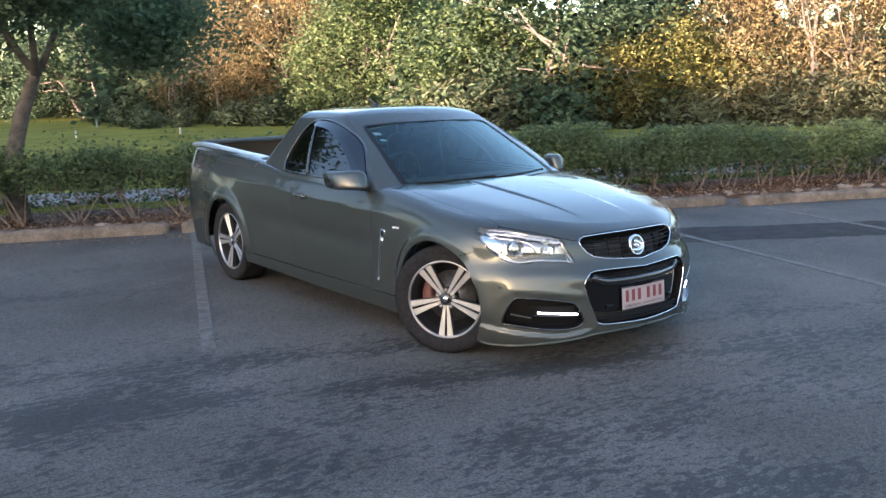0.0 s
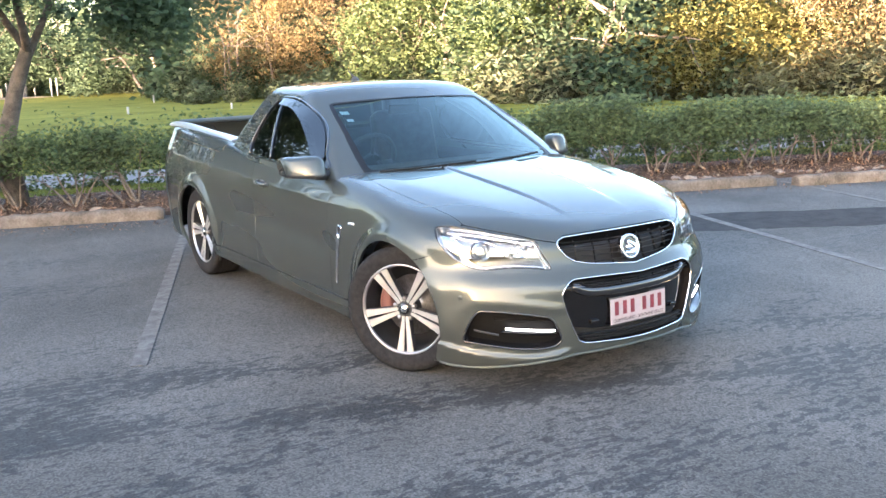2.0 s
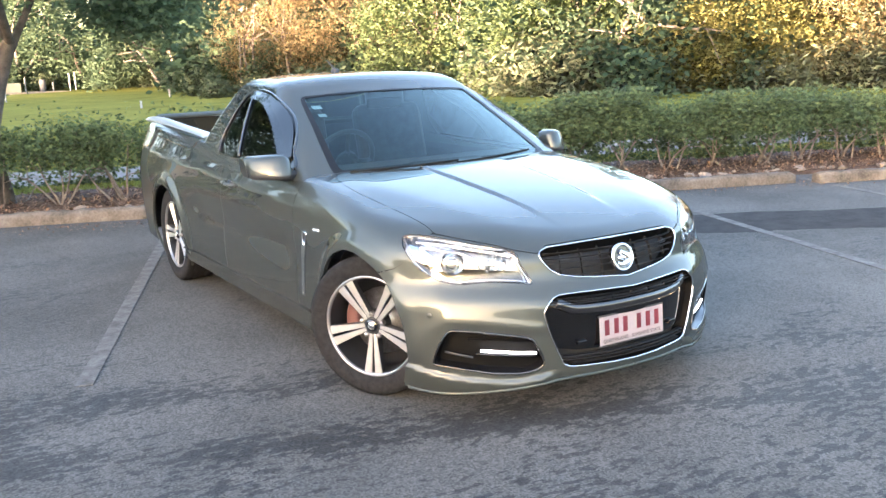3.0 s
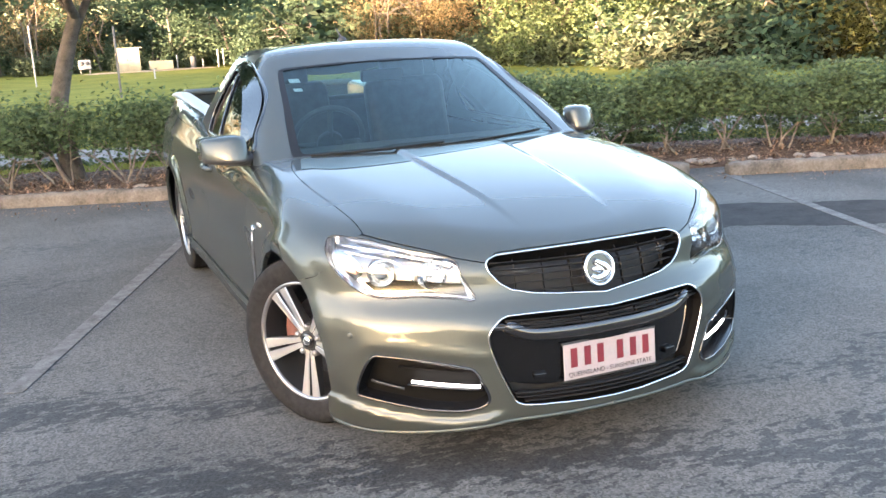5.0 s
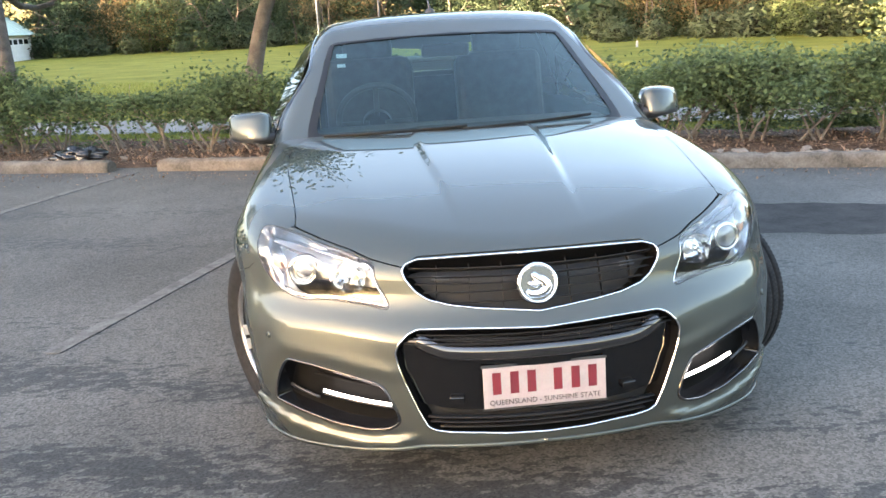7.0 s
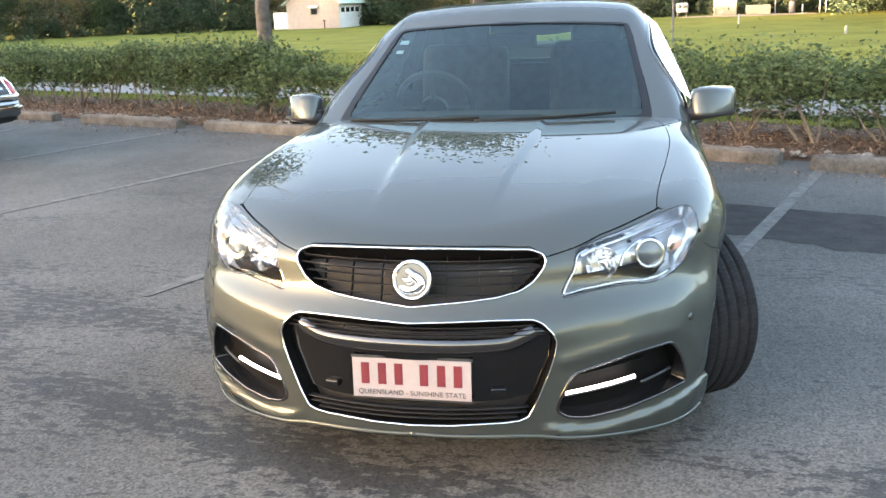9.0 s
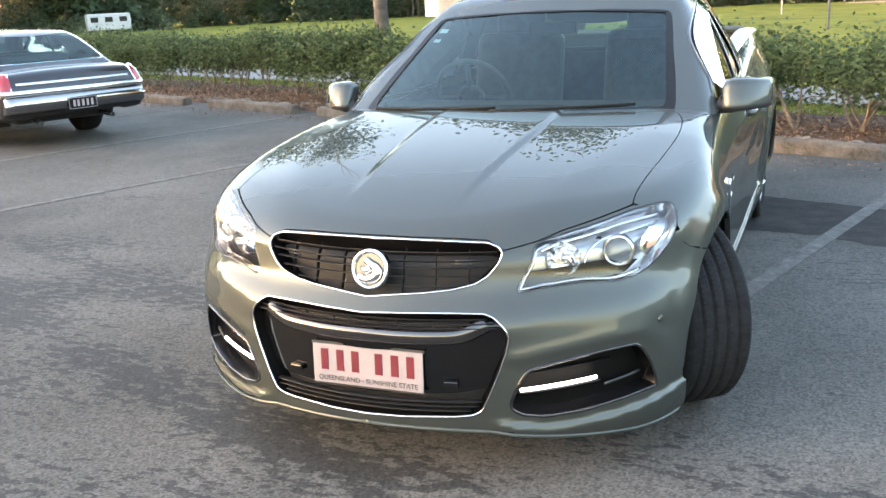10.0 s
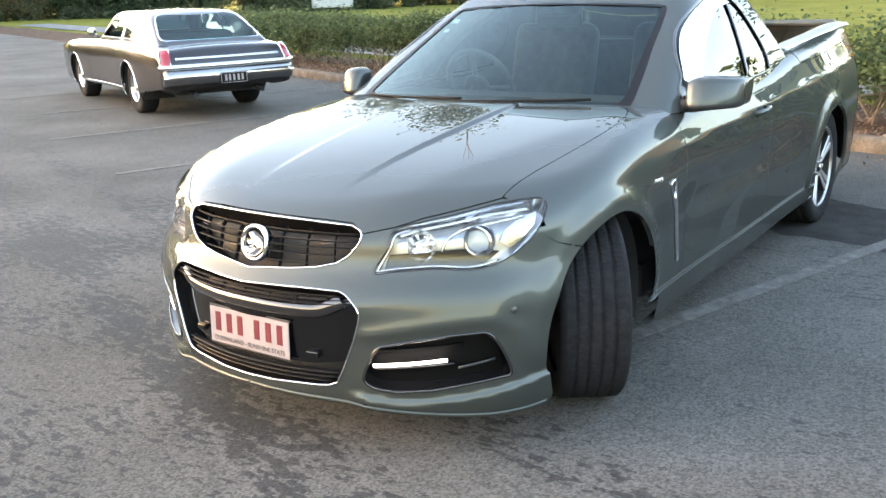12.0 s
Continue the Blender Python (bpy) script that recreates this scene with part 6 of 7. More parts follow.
BACK = Patch(f_body, lambda u, v: (np.stack([u, 0 * u + 3.6, v], -1), np.stack([0 * u, 1 + 0 * u, 0 * u], -1)), lambda x, y, z: (x, z), 1.2)
ub, vb = np.linspace(0.0, 0.93, 30), np.linspace(0.24, 1.14, 34)
skin("tailgate", BACK, ub, vb, [np.array([(0.70, 0.62), (0.70, 1.12)]), np.array([(0, 0.62), (0.70, 0.62)])], lambda c: (c[:, 0] < 0.70) & (c[:, 1] > 0.62) & (BACK.at(c)[:, 1] > 3.9), paint, ute, "grey metallic tailgate", mirror=True)
skin("tail_lamp", BACK, ub, vb, [np.array([(0.71, 0.70), (0.71, 1.02)]), np.array([(0.71, 0.70), (0.93, 0.70)]), np.array([(0.71, 1.02), (0.93, 1.02)])], lambda c: (c[:, 0] > 0.71) & (c[:, 1] > 0.70) & (c[:, 1] < 1.02) & (BACK.at(c)[:, 1] > 3.85), red_lens, ute, "red tail lamp", sides=(1, -1), push=0.003)
skin("rear_bumper", BACK, ub, vb, [np.array([(0, 0.61), (0.93, 0.61)])], lambda c: (c[:, 1] < 0.61) & (BACK.at(c)[:, 1] > 3.85), paint, ute, "grey metallic rear bumper", mirror=True)
bm = bmesh.new()
cube(bm, (1.36, 0.06, 0.05), (0, 4.03, 1.13), None, 0.02)
part("tailgate_cap", bm, paint, ute)

# aerial
bm = bmesh.new()
lathe(bm, [(0.030, 0.0), (0.026, 0.012), (0.012, 0.022), (0, 0.024)], Matrix.Translation((0, 2.05, 1.472)), 20)
tube(bm, [(0, 2.05, 1.485), (0, 2.10, 1.512), (0, 2.15, 1.54)], [0.010, 0.006, 0.004], 8)
part("aerial", bm, matt_black, ute, "short black roof aerial")

# small paper stickers inside the top of the windscreen
label_paper = mottled("sticker_paper", (0.42, 0.44, 0.43), (0.55, 0.57, 0.56), 40.0, 0.6)
for x0, x1, z0, z1 in ((-0.545, -0.495, 1.288, 1.306), (-0.545, -0.505, 1.248, 1.262)):
    q = np.array([(x0, z0), (x1, z0), (x1, z1), (x0, z1)])
    q = cast(f_cabin, np.stack([q[:, 0], 0 * q[:, 0] + 1.7, q[:, 1]], -1), np.tile([0, -1.0, 0], (4, 1)), 0.0, 1.6)
    q = q - gradient(f_cabin, q) * 0.007
    from_arrays("sticker", q, np.array([(0, 1, 2, 3)]), label_paper, ute, "small pale paper sticker")

# wipers and cowl
wiper_black = mat("wiper_rubber", (0.006, 0.006, 0.006), 0.7, spec=0.2)
bm = bmesh.new()
pts = [(x, cowl_y(x) + 0.035, hood_height(x, 0.6) - 0.026) for x in np.linspace(-0.70, 0.70, 21)]
for (x0, y0, z0), (x1, y1, z1) in zip(pts, pts[1:]):
    bm.faces.new([bm.verts.new(Vector(c)) for c in ((x0, y0 - 0.05, z0 - 0.01), (x1, y1 - 0.05, z1 - 0.01), (x1, y1 + 0.10, z1 + 0.02), (x0, y0 + 0.10, z0 + 0.02))])
part("cowl_tray", bm, matt_black, ute)
for a, b in (((-0.62, 0.972), (-0.02, 0.990)), ((-0.04, 0.980), (0.54, 0.992))):
    xs = np.linspace(a[0], b[0], 12)
    zs = np.linspace(a[1], b[1], 12)
    q = cast(f_cabin, np.stack([xs, 0 * xs + 1.7, zs], -1), np.tile([0, -1.0, 0], (12, 1)), 0.0, 1.6)
    g = gradient(f_cabin, q)
    sweep("wiper", q + g * 0.012, g, 0.011, 0.007, wiper_black, ute)

# cab inside
bm = bmesh.new()
cube(bm, (1.42, 0.42, 0.20), (0, 0.98, 0.86), None, 0.07, 4)
cube(bm, (1.34, 0.30, 0.10), (0, 0.86, 0.93), None, 0.04, 3)
part("dashboard", bm, seat_mat, ute, "dark dashboard")
for sx in (-0.37, 0.37):
    seat = new("front_seat")
    seat.parent = ute
    bm = bmesh.new()
    cube(bm, (0.50, 0.18, 0.66), (sx, 1.98, 0.92), Matrix.Rotation(radians(-14), 4, "X"), 0.07, 4)
    part("seat_back", bm, seat_mat, seat)
    bm = bmesh.new()
    cube(bm, (0.28, 0.11, 0.18), (sx, 2.06, 1.29), Matrix.Rotation(radians(-8), 4, "X"), 0.045, 4)
    part("headrest", bm, seat_mat, seat)
    bm = bmesh.new()
    cube(bm, (0.50, 0.52, 0.16), (sx, 1.66, 0.60), Matrix.Rotation(radians(6), 4, "X"), 0.06, 4)
    part("seat_cushion", bm, seat_mat, seat)
bm = bmesh.new()
sm = Matrix.Translation((-0.37, 1.22, 0.98)) @ Matrix.Rotation(radians(-65), 4, "X")
ring = [sm @ Vector((0.185 * math.cos(a), 0.185 * math.sin(a), 0)) for a in np.linspace(0, math.tau, 37)]
tube(bm, ring, 0.015, 8, False)
for a in (0.1, math.pi - 0.1, -math.pi / 2):
    tube(bm, [sm @ Vector((0.185 * math.cos(a), 0.185 * math.sin(a), 0)), sm @ Vector((0.04 * math.cos(a), 0.04 * math.sin(a), -0.03))], 0.013, 8)
lathe(bm, [(0.07, -0.05), (0.07, -0.02), (0.05, -0.005), (0, 0)], sm, 20)
part("steering_wheel", bm, seat_mat, ute, "dark leather steering wheel")
bm = bmesh.new()
cube(bm, (0.24, 0.03, 0.065), (0, 1.38, 1.285), Matrix.Rotation(radians(12), 4, "X"), 0.012)
part("rear_view_mirror", bm, matt_black, ute)
bm = bmesh.new()
cube(bm, (1.28, 0.02, 0.52), (0, 2.42, 0.84), None, 0.005)
part("cab_back_trim", bm, seat_mat, ute)
# ---------------------------------------------------------------- the old black coupe: rear axle at y = 0, nose towards -y
black_paint = mat("black_car_paint", (0.010, 0.008, 0.008), 0.3, 0.0, 1.0, 0.2)
old_deck = spline((-4.1, 0.80), (-3.6, 0.88), (-2.6, 0.93), (-1.9, 0.95), (-0.6, 0.955), (0.3, 0.95), (0.8, 0.925), (1.30, 0.875), (1.5, 0.84))
old_side_z = spline((0.15, 0.86), (0.30, 0.915), (0.50, 0.945), (0.68, 0.945), (0.80, 0.925), (0.92, 0.87), (1.1, 0.76))
old_side_y = spline((-4.1, -0.10), (-3.4, -0.01), (-2.8, 0.01), (-1.6, -0.015), (-0.7, -0.005), (0.0, 0.03), (0.6, 0.015), (1.4, -0.05))


def f_old(x, y, z):
    ax = np.abs(x)
    side = ax - old_side_z(z) - old_side_y(y)
    top = (z - old_deck(y) + 0.045 * ax ** 2) * 0.97
    back = (y - (1.36 - 0.05 * ax ** 2 - 0.28 * ramp(z, 0.62, 0.98) * 0.5 - 0.10 * ramp(z, 0.45, 0.25))) * 0.97
    front = (-3.95 + 0.06 * ax ** 2 - y)
    return smax(smax(smax(side, front, 0.12), back, 0.10), top, 0.09)


def f_old_cab(x, y, z):
    ax = np.abs(x)
    roof = z - (1.335 - 0.06 * ax ** 2 - 0.035 * (y + 0.75) ** 2)
    side = (ax - (0.80 - 0.36 * (z - 0.93) - 0.25 * (z - 0.93) ** 2 - 0.03 * ramp(y, -0.3, 0.9))) * 0.92
    back = (y - (0.92 - 0.10 * ax ** 2 - (z - 0.92) * 1.75)) * 0.5
    front = (-1.86 + 0.12 * ax ** 2 + (z - 0.92) * 1.35 - y) * 0.6
    return smax(smax(smax(roof, side, 0.10), back, 0.07), front, 0.05)


coupe_glass = pane_material("coupe_side_glass", (0.30, 0.32, 0.31), 0.0, 1.22)
coupe = tagged(new("coupe"), "old black two-door coupe with chrome bumper parked along the hedge", "car")
coupe.matrix_basis = Matrix.Translation((-7.80, 5.68, 0)) @ Matrix.Rotation(radians(-111.5), 4, "Z") @ Matrix.Diagonal((0.91, 1.0, 0.97, 1))
O_SIDE = Patch(f_old, lambda u, v: (np.stack([0 * u, u, 0 * u + 0.5], -1), np.stack([np.cos(v / 0.95), 0 * u, np.sin(v / 0.95)], -1)), lambda x, y, z: (y, np.arctan2(z - 0.5, x) * 0.95))
O_TOP = Patch(f_old, lambda u, v: (np.stack([u, v, 0 * u + 0.4], -1), np.stack([0 * u, 0 * u, 1 + 0 * u], -1)), lambda x, y, z: (x, y), 1.0)
O_BACK = Patch(f_old, lambda u, v: (np.stack([u, 0 * u + 0.5, v], -1), np.stack([0 * u, 1 + 0 * u, 0 * u], -1)), lambda x, y, z: (x, z), 1.6)
O_FRONT = Patch(f_old, lambda u, v: (np.stack([u, 0 * u - 3.0, v], -1), np.stack([0 * u, -1 + 0 * u, 0 * u], -1)), lambda x, y, z: (x, z), 1.6)
OC = (0.0, -0.60, 0.80)
O_CAB = Patch(f_old_cab, lambda u, v: (np.broadcast_to(np.array(OC), (len(u), 3)), np.stack([np.sin(u) * np.cos(v), np.cos(u) * np.cos(v), np.sin(v)], -1)), lambda x, y, z: (np.arctan2(x, y - OC[1]), np.arctan2(z - OC[2], np.hypot(x, y - OC[1]))))


def old_side(f, yz):
    yz = np.atleast_2d(np.asarray(yz, float))
    return cast(f, np.stack([0 * yz[:, 0], yz[:, 0], yz[:, 1]], -1), np.tile([1.0, 0, 0], (len(yz), 1)), 0.0, 1.3)


arch_o = np.array([(0.37 * math.cos(a), 0.34 + 0.36 * math.sin(a)) for a in np.radians(np.arange(-25, 206, 6))])
o_arches = [O_SIDE.uv(old_side(f_old, arch_o + (c, 0))) for c in (0.0, -2.845)]
o_low = O_SIDE.uv(old_side(f_old, dense([(-4.0, 0.26), (0.35, 0.30), (1.4, 0.42)], 0.1)))
o_door = [O_SIDE.uv(old_side(f_old, dense([(y, 0.94), (y + 0.02, 0.32)], 0.05))) for y in (-0.62, -2.0)]


def keep_old_side(c):
    p = O_SIDE.at(c)
    y, z = p[:, 1], p[:, 2]
    ok = (np.hypot(y, (z - 0.34) * 0.37 / 0.36) > 0.37) & (np.hypot(y + 2.845, (z - 0.34) * 0.37 / 0.36) > 0.37)
    for d in o_door:
        ok &= nearness(d, c) > 0.003
    return ok & (c[:, 1] > np.interp(c[:, 0], o_low[:, 0], o_low[:, 1])) & (p[:, 0] > 0.55)


skin("body_side", O_SIDE, np.linspace(-3.9, 1.32, 90), np.linspace(-0.32, 0.62, 34), o_arches + [o_low] + [shifted(d, 0.003) for d in o_door] + [shifted(d, -0.003) for d in o_door], keep_old_side, black_paint, coupe, "glossy black flank", o_arches, 0.02, sides=(1, -1))
skin("boot_lid", O_TOP, np.linspace(0.0, 0.80, 24), np.linspace(0.35, 1.28, 24), [], lambda c: (c[:, 0] < 0.79) & (O_TOP.at(c)[:, 2] > 0.62), black_paint, coupe, "glossy black boot lid", mirror=True)
skin("bonnet", O_TOP, np.linspace(0.0, 0.80, 20), np.linspace(-3.93, -1.6, 24), [], lambda c: O_TOP.at(c)[:, 2] > 0.6, black_paint, coupe, "glossy black bonnet", mirror=True)
skin("tail_panel", O_BACK, np.linspace(0.0, 0.93, 26), np.linspace(0.28, 0.90, 24), [], lambda c: (O_BACK.at(c)[:, 1] > 0.9) & (c[:, 1] > 0.40), black_paint, coupe, "black tail panel", mirror=True)
skin("nose_panel", O_FRONT, np.linspace(0.0, 0.90, 16), np.linspace(0.28, 0.86, 14), [], lambda c: O_FRONT.at(c)[:, 1] < -3.5, black_paint, coupe, mirror=True)
o_screen = O_CAB.uv(cast(f_old_cab, *(lambda a: (np.stack([a[:, 0], 0 * a[:, 0] - 0.6, a[:, 1]], -1), np.tile([0, 1.0, 0], (len(a), 1))))(rounded([(-0.73, 0.955), (0.73, 0.955), (0.585, 1.268), (-0.585, 1.268)], 0.10, 6)), 0.0, 2.0))
o_wind = O_CAB.uv(cast(f_old_cab, *(lambda a: (np.stack([a[:, 0], 0 * a[:, 0] - 0.6, a[:, 1]], -1), np.tile([0, -1.0, 0], (len(a), 1))))(rounded([(-0.66, 0.96), (0.66, 0.96), (0.54, 1.26), (-0.54, 1.26)], 0.06)), 0.0, 2.0))
o_wind[:, 0] = np.where(o_wind[:, 0] < 0, o_wind[:, 0] + math.tau, o_wind[:, 0])
o_glass = [O_CAB.uv(old_side(f_old_cab, rounded(q, 0.05))) for q in ([(-1.62, 0.965), (-0.66, 0.965), (-0.62, 1.25), (-1.22, 1.255)], [(-0.60, 0.965), (-0.25, 0.965), (-0.20, 1.03), (-0.42, 1.235), (-0.56, 1.25)])]
uo, vo = np.linspace(0.0, math.pi, 100), np.linspace(0.06, 1.5, 56)


def keep_old_cab(c):
    hole = inside(o_screen, c) | inside(o_wind, c)
    for q in o_glass:
        hole |= inside(q, c)
    return ~hole & (O_CAB.at(c)[:, 2] > 0.90)


skin("cabin_shell", O_CAB, uo, vo, [closed_line(o_screen), closed_line(o_wind)] + [closed_line(q) for q in o_glass], keep_old_cab, black_paint, coupe, "glossy black roof and pillars", mirror=True)
bm = bmesh.new()
lathe(bm, [(0.40, 0.0), (0.36, 0.02), (0.2, 0.03), (0, 0.03)], Matrix.Translation((0, -0.62, 1.302)), 40)
part("roof_crown", bm, black_paint, coupe)
skin("rear_window", O_CAB, np.linspace(0.0, 1.0, 30), vo, [closed_line(o_screen)], lambda c: inside(o_screen, c), screen_glass, coupe, "broad rear window", push=-0.004, mirror=True)
skin("windscreen", O_CAB, np.linspace(2.2, math.pi, 30), vo, [closed_line(o_wind)], lambda c: inside(o_wind, c), screen_glass, coupe, push=-0.004, mirror=True)[0]
for q in o_glass:
    skin("side_window", O_CAB, np.linspace(q[:, 0].min() - 0.02, q[:, 0].max() + 0.02, 16), np.linspace(q[:, 1].min() - 0.02, q[:, 1].max() + 0.02, 12), [closed_line(q)], lambda c, q=q: inside(q, c), coupe_glass, coupe, "", push=-0.004, sides=(1, -1))
    for s in (1, -1):
        moulding("window_chrome", O_CAB, q, 0.014, 0.007, chrome, coupe, "chrome window trim", 0.0, True, side=s)
moulding("rear_window_chrome", O_CAB, o_screen, 0.022, 0.008, chrome, coupe, "chrome rear window trim", -0.004, True)
bm = bmesh.new()
cube(bm, (1.25, 0.5, 0.5), (0, -0.15, 0.78), None, 0.08)
cube(bm, (1.25, 0.4, 0.5), (0, -1.05, 0.78), None, 0.08)
part("seats", bm, seat_mat, coupe, "dark seats")
# brightwork at the tail
xs = np.linspace(-0.92, 0.92, 41)


def back_line(z, x0=-0.92, x1=0.92, n=41):
    return np.stack([np.linspace(x0, x1, n), np.full(n, z)], -1)


moulding("bumper_top", O_BACK, back_line(0.655, -0.90, 0.90), 0.075, 0.040, chrome, coupe, "polished chrome upper bumper edge", 0.015)
# lower bumper chrome darkened: the mirrored asphalt is put into its colour
p = O_BACK.at(back_line(0.53, -0.90, 0.90))
sweep("rear_bumper", p + np.array((0, 0.015, 0)), np.tile([0, 1.0, 0], (41, 1)), 0.20, 0.055, mat("bumper_steel", (0.30, 0.30, 0.305), 0.12, 1.0), coupe, "dark satin bumper bar")
moulding("boot_strip", O_BACK, back_line(0.755, -0.72, 0.72), 0.032, 0.006, satin, coupe, "chrome tail strip", 0.003)
for s in (1, -1):
    q = rounded([(s * 0.80, 0.66), (s * 0.90, 0.66), (s * 0.86, 0.85), (s * 0.77, 0.85)], 0.012)
    lampo = skin("tail_lamp", O_BACK, np.linspace(min(q[:, 0]) - 0.01, max(q[:, 0]) + 0.01, 12), np.linspace(0.64, 0.85, 12), [closed_line(q)], lambda c, q=q: inside(q, c), red_lens, coupe, "tall red tail lamp", push=0.02)[0]
    moulding("lamp_chrome", O_BACK, q, 0.018, 0.024, chrome, lampo, "chrome lamp surround", 0.010, True)
    moulding("reverse_lamp", O_BACK, back_line(0.535, s * 0.80, s * 0.87, 5), 0.035, 0.010, chrome, lampo, "clear reversing lamp", 0.055)
    for c in o_arches:
        moulding("arch_chrome", O_SIDE, c, 0.016, 0.008, chrome, coupe, "chrome arch trim", 0.002, side=s)
    moulding("sill_chrome", O_SIDE, O_SIDE.uv(old_side(f_old, dense([(-2.4, 0.30), (-0.42, 0.31)], 0.1))), 0.05, 0.006, chrome, coupe, "", 0.002, side=s)
    bm = bmesh.new()
    tube(bm, [(s * 0.45, 0.95, 0.33), (s * 0.47, 1.26, 0.30)], 0.028, 14)
    part("exhaust", bm, dark_alloy, coupe)
    for c in (0.0, -2.845):
        bm = bmesh.new()
        rows = [[bm.verts.new((s * x, c + 0.40 * math.cos(a), 0.34 + 0.39 * math.sin(a))) for a in np.radians(np.linspace(-20, 200, 24))] for x in (0.45, 0.90)]
        for k in range(23):
            bm.faces.new((rows[0][k], rows[0][k + 1], rows[1][k + 1], rows[1][k]))
        bm.faces.new(rows[0])
        part("arch_liner", bm, matt_black, coupe)
bm = bmesh.new()
tube(bm, [(0.90, -1.45, 0.97), (0.955, -1.46, 1.02)], [0.012, 0.012], 8)
lathe(bm, [(0.0, -0.03), (0.05, -0.025), (0.062, 0.0), (0.05, 0.02), (0, 0.025)], Matrix.Translation((0.98, -1.46, 1.04)) @ Matrix.Rotation(radians(-90), 4, "X"), 20)
part("door_mirror", bm, chrome, coupe, "chrome door mirror")
bm = bmesh.new()
cube(bm, (0.03, 0.012, 0.05), (0, 1.24, 0.765), None, 0.004)
part("tail_badge", bm, chrome, coupe)
# rear plate: black with pale bars
bm = bmesh.new()
cube(bm, (0.372, 0.006, 0.134), (0, 1.435, 0.50), None, 0.002, 1)
oplate = part("registration_plate", bm, gloss_black, coupe, "black plate with pale marks")
bm = bmesh.new()
for dx, dz, w, h in ((0, 0.060, 0.36, 0.006), (0, -0.060, 0.36, 0.006), (0.177, 0, 0.006, 0.12), (-0.177, 0, 0.006, 0.12)):
    cube(bm, (w, 0.002, h), (dx, 1.4395, 0.50 + dz))
part("plate_border", bm, plate_white, oplate)
for x in (-0.118, -0.060, 0.0, 0.060, 0.112):
    bm = bmesh.new()
    cube(bm, (0.030, 0.002, 0.075), (x, 1.4395, 0.50))
    part("plate_bar", bm, plate_white, oplate)


def old_wheel():
    w = new("wheel")
    w.parent = coupe
    bm = bmesh.new()
    lathe(bm, [(0.19, -0.11), (0.25, -0.125), (0.31, -0.122), (0.335, -0.10), (0.34, -0.03), (0.34, 0.03), (0.335, 0.10), (0.31, 0.122), (0.25, 0.125), (0.19, 0.11)], None, 48)
    part("tyre", bm, rubber, w, "black tyre")
    bm = bmesh.new()
    lathe(bm, [(0.196, 0.11), (0.192, 0.122), (0.180, 0.118), (0.170, 0.08), (0.165, -0.08), (0, -0.08)], None, 40)
    part("rim", bm, chrome, w, "polished chrome rim")
    for k in range(5):
        bm = bmesh.new()
        cube(bm, (0.13, 0.055, 0.03), (0.105, 0, 0.065), None, 0.012)
        bmesh.ops.transform(bm, matrix=Matrix.Rotation(k * math.tau / 5, 4, "Z"), verts=bm.verts)
        part("spoke", bm, satin, w)
    bm = bmesh.new()
    lathe(bm, [(0.05, 0.05), (0.05, 0.10), (0.035, 0.115), (0, 0.118)], None, 20)
    part("hub_cap", bm, chrome, w)
    return w


ow = old_wheel()
ow.matrix_basis = Matrix.Translation((-0.76, 0, 0.34)) @ out_r
for m in (Matrix.Translation((0.76, 0, 0.34)) @ out_l, Matrix.Translation((-0.76, -2.845, 0.34)) @ out_r, Matrix.Translation((0.76, -2.845, 0.34)) @ out_l):
    copy_thing(ow, m)
bm = bmesh.new()
cube(bm, (1.3, 4.6, 0.2), (0, -1.3, 0.38), None, 0.05)
part("underbody", bm, matt_black, coupe)
# ---------------------------------------------------------------- things on the lawn and in the bed
cream = mottled("cream_wall_paint", (0.62, 0.50, 0.42), (0.74, 0.63, 0.54), 3.0, 0.8, 0.1, 0.002)
pale_wall = mottled("white_wall_paint", (0.60, 0.60, 0.57), (0.72, 0.72, 0.69), 3.0, 0.8)
green_roof = mottled("pale_green_roofing", (0.34, 0.43, 0.36), (0.48, 0.56, 0.49), 2.0, 0.6, 0.2, 0.004)
dark_window = mat("dark_pane", (0.02, 0.022, 0.025), 0.1)
kiosk_mat = mottled("beige_steel", (0.22, 0.20, 0.135), (0.29, 0.265, 0.185), 3.0, 0.6)
post_mat = mottled("grey_timber", (0.06, 0.058, 0.055), (0.13, 0.125, 0.12), 10.0, 0.9, 0.4, 0.004)
white_post = mottled("white_post_paint", (0.22, 0.22, 0.21), (0.30, 0.30, 0.29), 10.0, 0.7)
dirt_mat = mottled("bare_earth", (0.24, 0.16, 0.10), (0.40, 0.29, 0.19), 1.0, 0.95, 0.4, 0.02)


def polar(bearing, d):
    """A place at a bearing (degrees from +x) and distance from the middle of the walk."""
    return Vector((-1.2 + d * math.cos(radians(bearing)), -3.6 + d * math.sin(radians(bearing)), 0))


def lawn_z(p):
    return ground_z(p.x * VX + p.y * VY)


# toilet block: gable end to the car park
hut = tagged(new("amenities_block"), "small cream amenities block with a pale green gable roof", "building")
at = polar(109.05, 92)
hut.matrix_basis = Matrix.Translation((at.x, at.y, lawn_z(at) - 0.05)) @ Matrix.Rotation(radians(-6), 4, "Z")
W, D, H, R = 5.4, 5.4, 2.5, 4.25
for y in (0.0, D):
    bm = bmesh.new()
    pts = [(-W / 2, y, 0), (W / 2, y, 0), (W / 2, y, H), (0, y, R - 0.12), (-W / 2, y, H)]
    bm.faces.new([bm.verts.new(p) for p in (pts if y == 0 else pts[::-1])])
    bmesh.ops.solidify(bm, geom=bm.faces[:], thickness=-0.12)
    part("gable_wall", bm, cream, hut, "cream gable wall")
